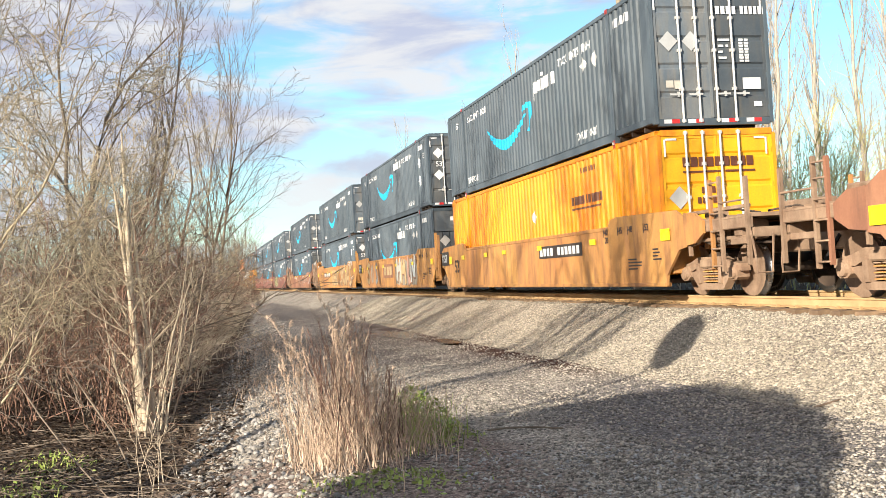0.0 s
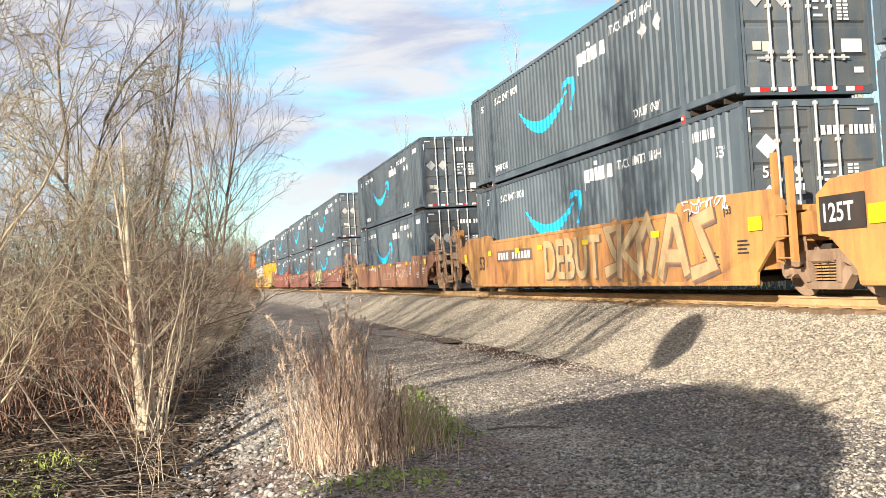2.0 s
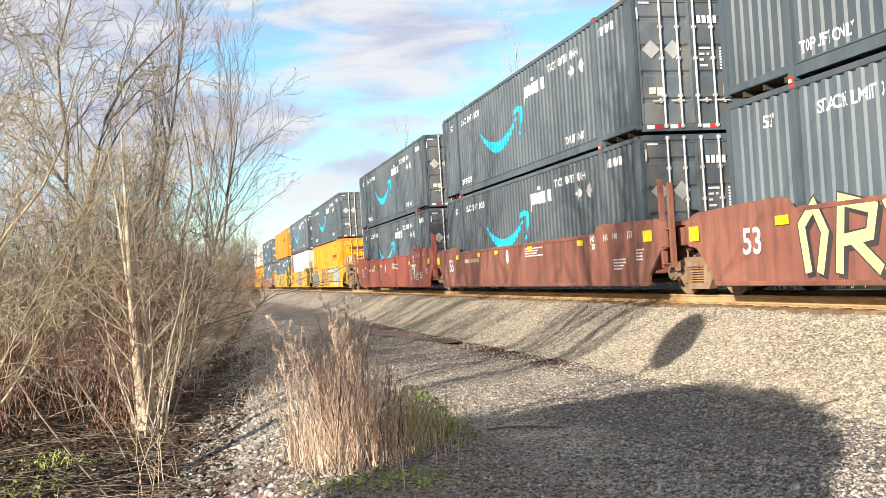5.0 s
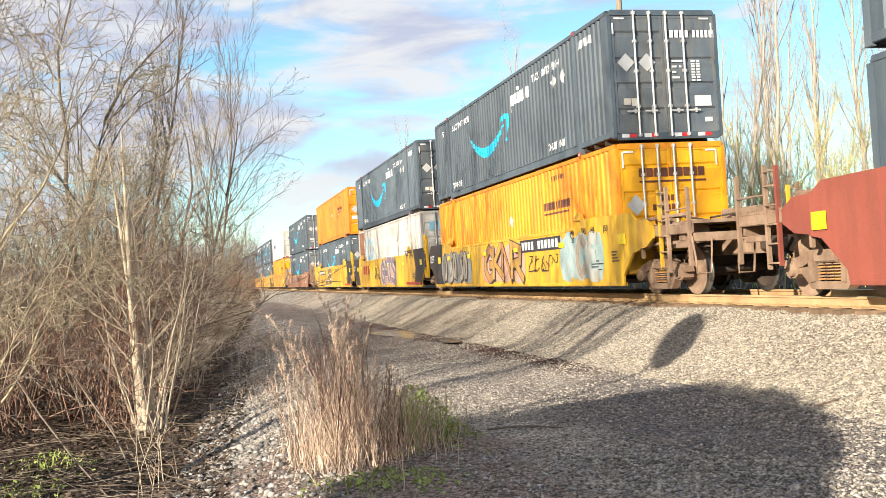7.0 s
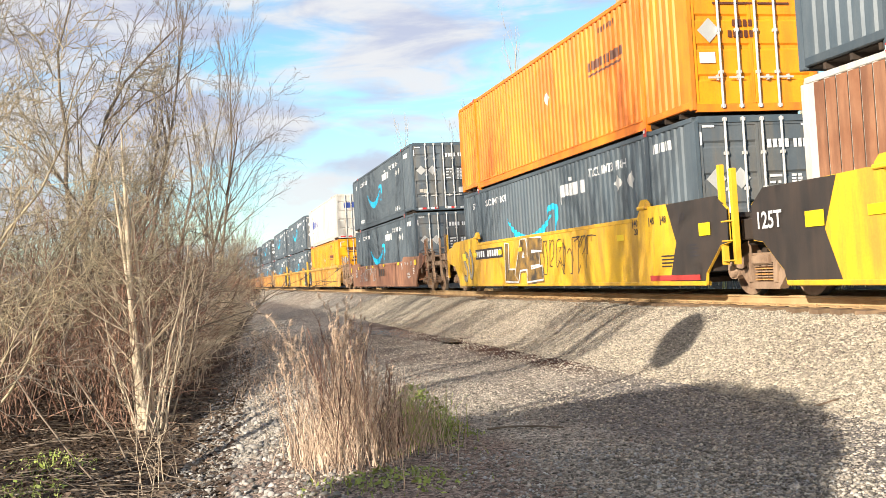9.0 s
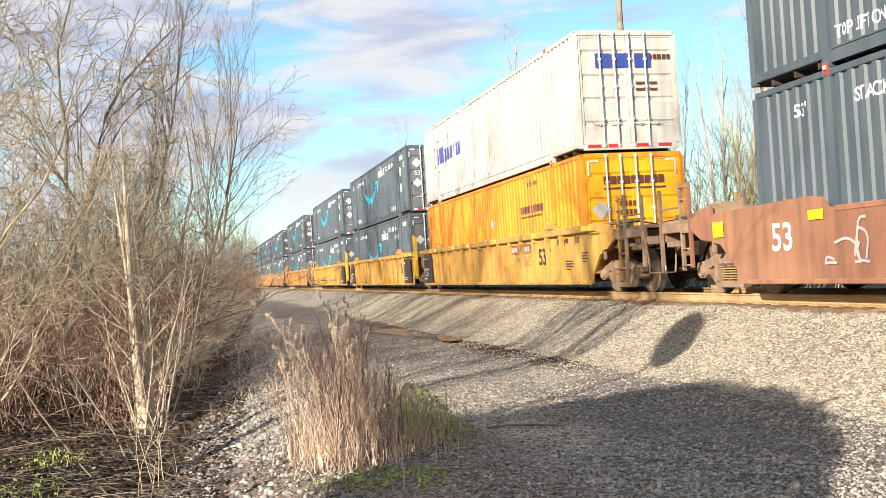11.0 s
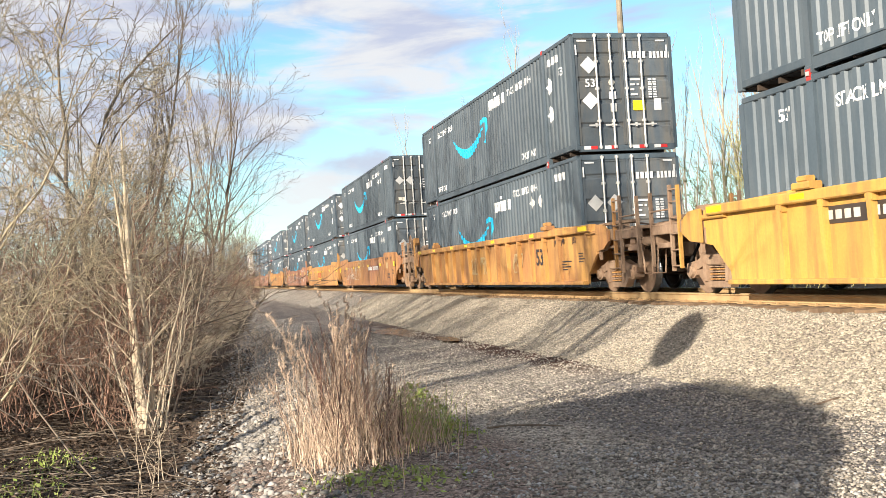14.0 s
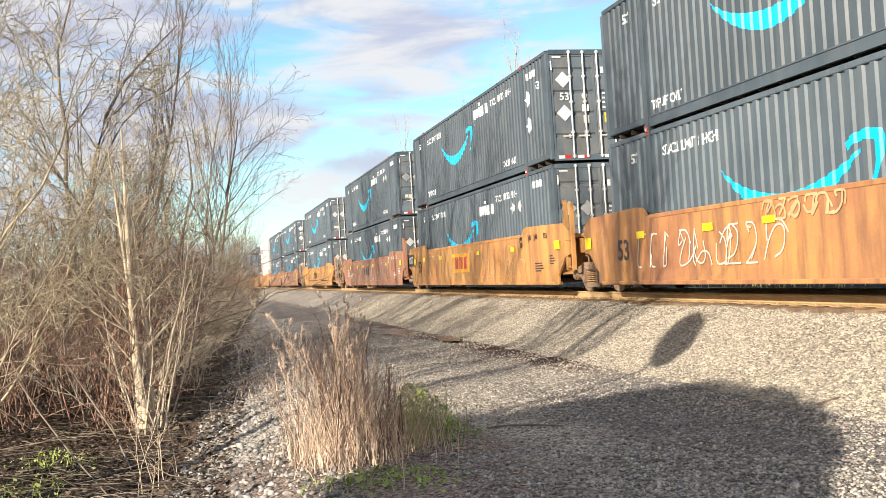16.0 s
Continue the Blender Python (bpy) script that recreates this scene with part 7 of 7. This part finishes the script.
def loose_branch(name, pts, r, material, label):
    b = Build()
    b.tube([(x, y, ground_z(x, y) + z) for x, y, z in pts], [r * (1 - 0.5 * i / len(pts)) for i in range(len(pts))], 7, M[material])
    tagged(new(name, b.mesh(name, True)), label, "branch")


loose_branch("fallen_branch", [(2.75, 9.75, 0.02), (2.95, 9.72, 0.03), (3.2, 9.55, 0.025), (3.42, 9.35, 0.02)], 0.013, "bark", "fallen branch lying on the gravel road")
loose_branch("fallen_branch", [(5.98, 8.95, 0.015), (6.1, 8.93, 0.02), (6.24, 8.9, 0.015)], 0.015, "leaf_litter", "short dark stick lying on gravel")
loose_branch("fallen_log", [(-2.4, 10.4, 0.08), (-1.9, 10.3, 0.07), (-1.45, 10.15, 0.05), (-1.1, 10.1, 0.02)], 0.045, "bark_pale", "pale fallen log on the wood floor")
loose_branch("fallen_branch", [(-2.6, 15.0, 0.9), (-2.0, 13.2, 0.55), (-1.4, 11.4, 0.25), (-1.0, 10.4, 0.05)], 0.013, "bark", "leaning dead branch in the brush")
loose_branch("fallen_branch", [(-2.2, 16.5, 1.2), (-1.6, 14.5, 0.7), (-1.1, 12.8, 0.3), (-0.85, 11.6, 0.05)], 0.016, "bark", "leaning dark dead branch in the brush")


def build_far_trees():
    """Bare trees beyond the track."""
    rng = np.random.default_rng(41)
    kinds = [tree_meshes(71 + k, 11 + k, 0.12, (14, 7, 5), "bark_far", 0.38, 0.16, 0.06, 0.33, 1 + k % 2, 0.06) for k in range(4)]
    g = "bare trees beyond the track"
    for i, (x, y, s) in enumerate(((20.5, 29.5, 0.95), (24.0, 31.5, 1.0), (19.0, 32.0, 0.8), (23.0, 36.0, 1.05), (27.5, 34.0, 0.9), (17.5, 27.5, 0.55), (22.0, 26.5, 0.75), (26.0, 41.0, 1.1), (31.0, 44.0, 1.1), (21.5, 41.0, 0.85), (24.5, 25.5, 0.8),
                                   (23.5, 72.0, 1.28), (26.0, 75.0, 1.30), (22.0, 78.0, 1.15), (20.0, 88.0, 1.10), (34.0, 52.0, 1.1), (29.0, 58.0, 1.0), (27.0, 29.0, 0.9), (30.0, 36.0, 0.95))):
        plant("bare_tree", kinds[i % 4], x, y, rng.uniform(0, 360), "tall pale bare tree beyond the railway track", s, g)
    remote = [tree_meshes(81 + k, 12, 0.12, (11, 5, 3), "bark_far", 0.38, 0.16, 0.06, 0.33, 1 + k, 0.06) for k in range(2)]
    for i in range(34):
        y = 48 + 95 * (i + rng.uniform(0, 1)) / 34
        plant("bare_tree", remote[i % 2], y * rng.uniform(0.47, 0.86), y, rng.uniform(0, 360), "tall pale bare tree of the far wood", rng.uniform(0.75, 1.15), "bare trees of the far wood")
    lines = brush(rng, 130, lambda r: (r.uniform(15.5, 24), r.uniform(20, 42)), 2.0, 4.5, 0.02, (7, 5), 0.35)
    V, F = tubes(lines, 3)
    put_stuff("undergrowth", V, F, M["bark_far"], "pale leafless thicket beyond the track", "undergrowth", True)
    lines = brush(rng, 46, lambda r: (r.uniform(14.9, 17.0), r.uniform(22.5, 28)), 3.0, 5.6, 0.016, (9, 6), 0.22, 0.4, 0.1)
    V, F = tubes(lines, 3)
    put_stuff("undergrowth", V, F, M["bud"], "yellow-green budding shrubs beyond the track", "undergrowth", True)


build_far_trees()


def build_pole():
    ob = new("utility_pole")
    x, y = 16.6, 36.0
    ob.matrix_basis = pose(x, y, ground_z(x, y))
    tagged(ob, "weathered timber utility pole with crossarm and insulators", "utility pole")
    b = Build()
    b.tube([(0, 0, -0.3), (0, 0, 6), (0, 0, 12.6)], [0.17, 0.14, 0.11], 10, M["wood_pole"])
    part("pole", b, ob)
    for z in (11.55, 12.2):
        b = Build()
        b.box(-1.1, 1.1, -0.17, -0.07, z - 0.06, z + 0.06, M["wood_pole"], 0.01)
        part("crossarm", b, ob)
        for k in (-1.0, -0.6, 0.6, 1.0):
            b = Build()
            b.lathe([(0.0, 0.28), (0.05, 0.27), (0.06, 0.2), (0.035, 0.17), (0.06, 0.14), (0.06, 0.08), (0.03, 0.06), (0.015, 0.05), (0.015, -0.06)], "z", (k, -0.12, z + 0.06), 10, M["insulator"])
            part("insulator", b, ob)


build_pole()


# ---- unseen shadow casters beside the road: a leafy crown and a sign ----
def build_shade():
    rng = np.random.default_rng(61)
    # stand-in for an unknown caster, its crown sheared to shape the road shadow
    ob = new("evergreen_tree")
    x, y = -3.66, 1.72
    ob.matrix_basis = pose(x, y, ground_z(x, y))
    tagged(ob, "unseen dense leafy crown added to cast the rounded road shadow", "tree")
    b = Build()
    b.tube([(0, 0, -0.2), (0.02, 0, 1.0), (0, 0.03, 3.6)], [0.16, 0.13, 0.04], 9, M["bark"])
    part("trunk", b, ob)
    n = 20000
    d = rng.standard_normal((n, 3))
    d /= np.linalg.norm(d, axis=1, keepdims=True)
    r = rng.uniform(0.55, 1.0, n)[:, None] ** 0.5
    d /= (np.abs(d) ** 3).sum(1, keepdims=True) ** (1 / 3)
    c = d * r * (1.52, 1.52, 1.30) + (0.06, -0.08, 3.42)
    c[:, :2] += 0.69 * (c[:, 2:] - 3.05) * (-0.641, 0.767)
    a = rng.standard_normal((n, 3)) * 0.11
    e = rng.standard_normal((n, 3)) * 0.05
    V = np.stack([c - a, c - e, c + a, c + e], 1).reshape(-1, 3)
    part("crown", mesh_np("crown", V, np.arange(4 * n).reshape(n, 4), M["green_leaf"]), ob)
    # unseen sign, its board outline slanted to cast the oval shadow
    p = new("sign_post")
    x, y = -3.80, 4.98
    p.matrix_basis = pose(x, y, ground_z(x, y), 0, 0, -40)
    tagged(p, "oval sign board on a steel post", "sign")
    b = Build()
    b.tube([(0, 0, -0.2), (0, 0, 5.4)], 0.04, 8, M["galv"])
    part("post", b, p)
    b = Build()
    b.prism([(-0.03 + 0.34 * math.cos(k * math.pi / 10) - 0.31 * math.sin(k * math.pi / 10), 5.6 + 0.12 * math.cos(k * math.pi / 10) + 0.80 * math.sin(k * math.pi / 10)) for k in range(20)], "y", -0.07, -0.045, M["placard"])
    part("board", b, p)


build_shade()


# ---- what moves ----
def motions():
    for thing, y, z in MOVERS:
        walk(thing, [(t, pose(XC, y - run(t), z)) for t in TIMES])
    for wheel, y in WHEELS:
        walk(wheel, [(k / 30, pose(0, y, WHEEL, math.degrees((run(k / 30) - run(0)) / WHEEL))) for k in range(481)])


motions()
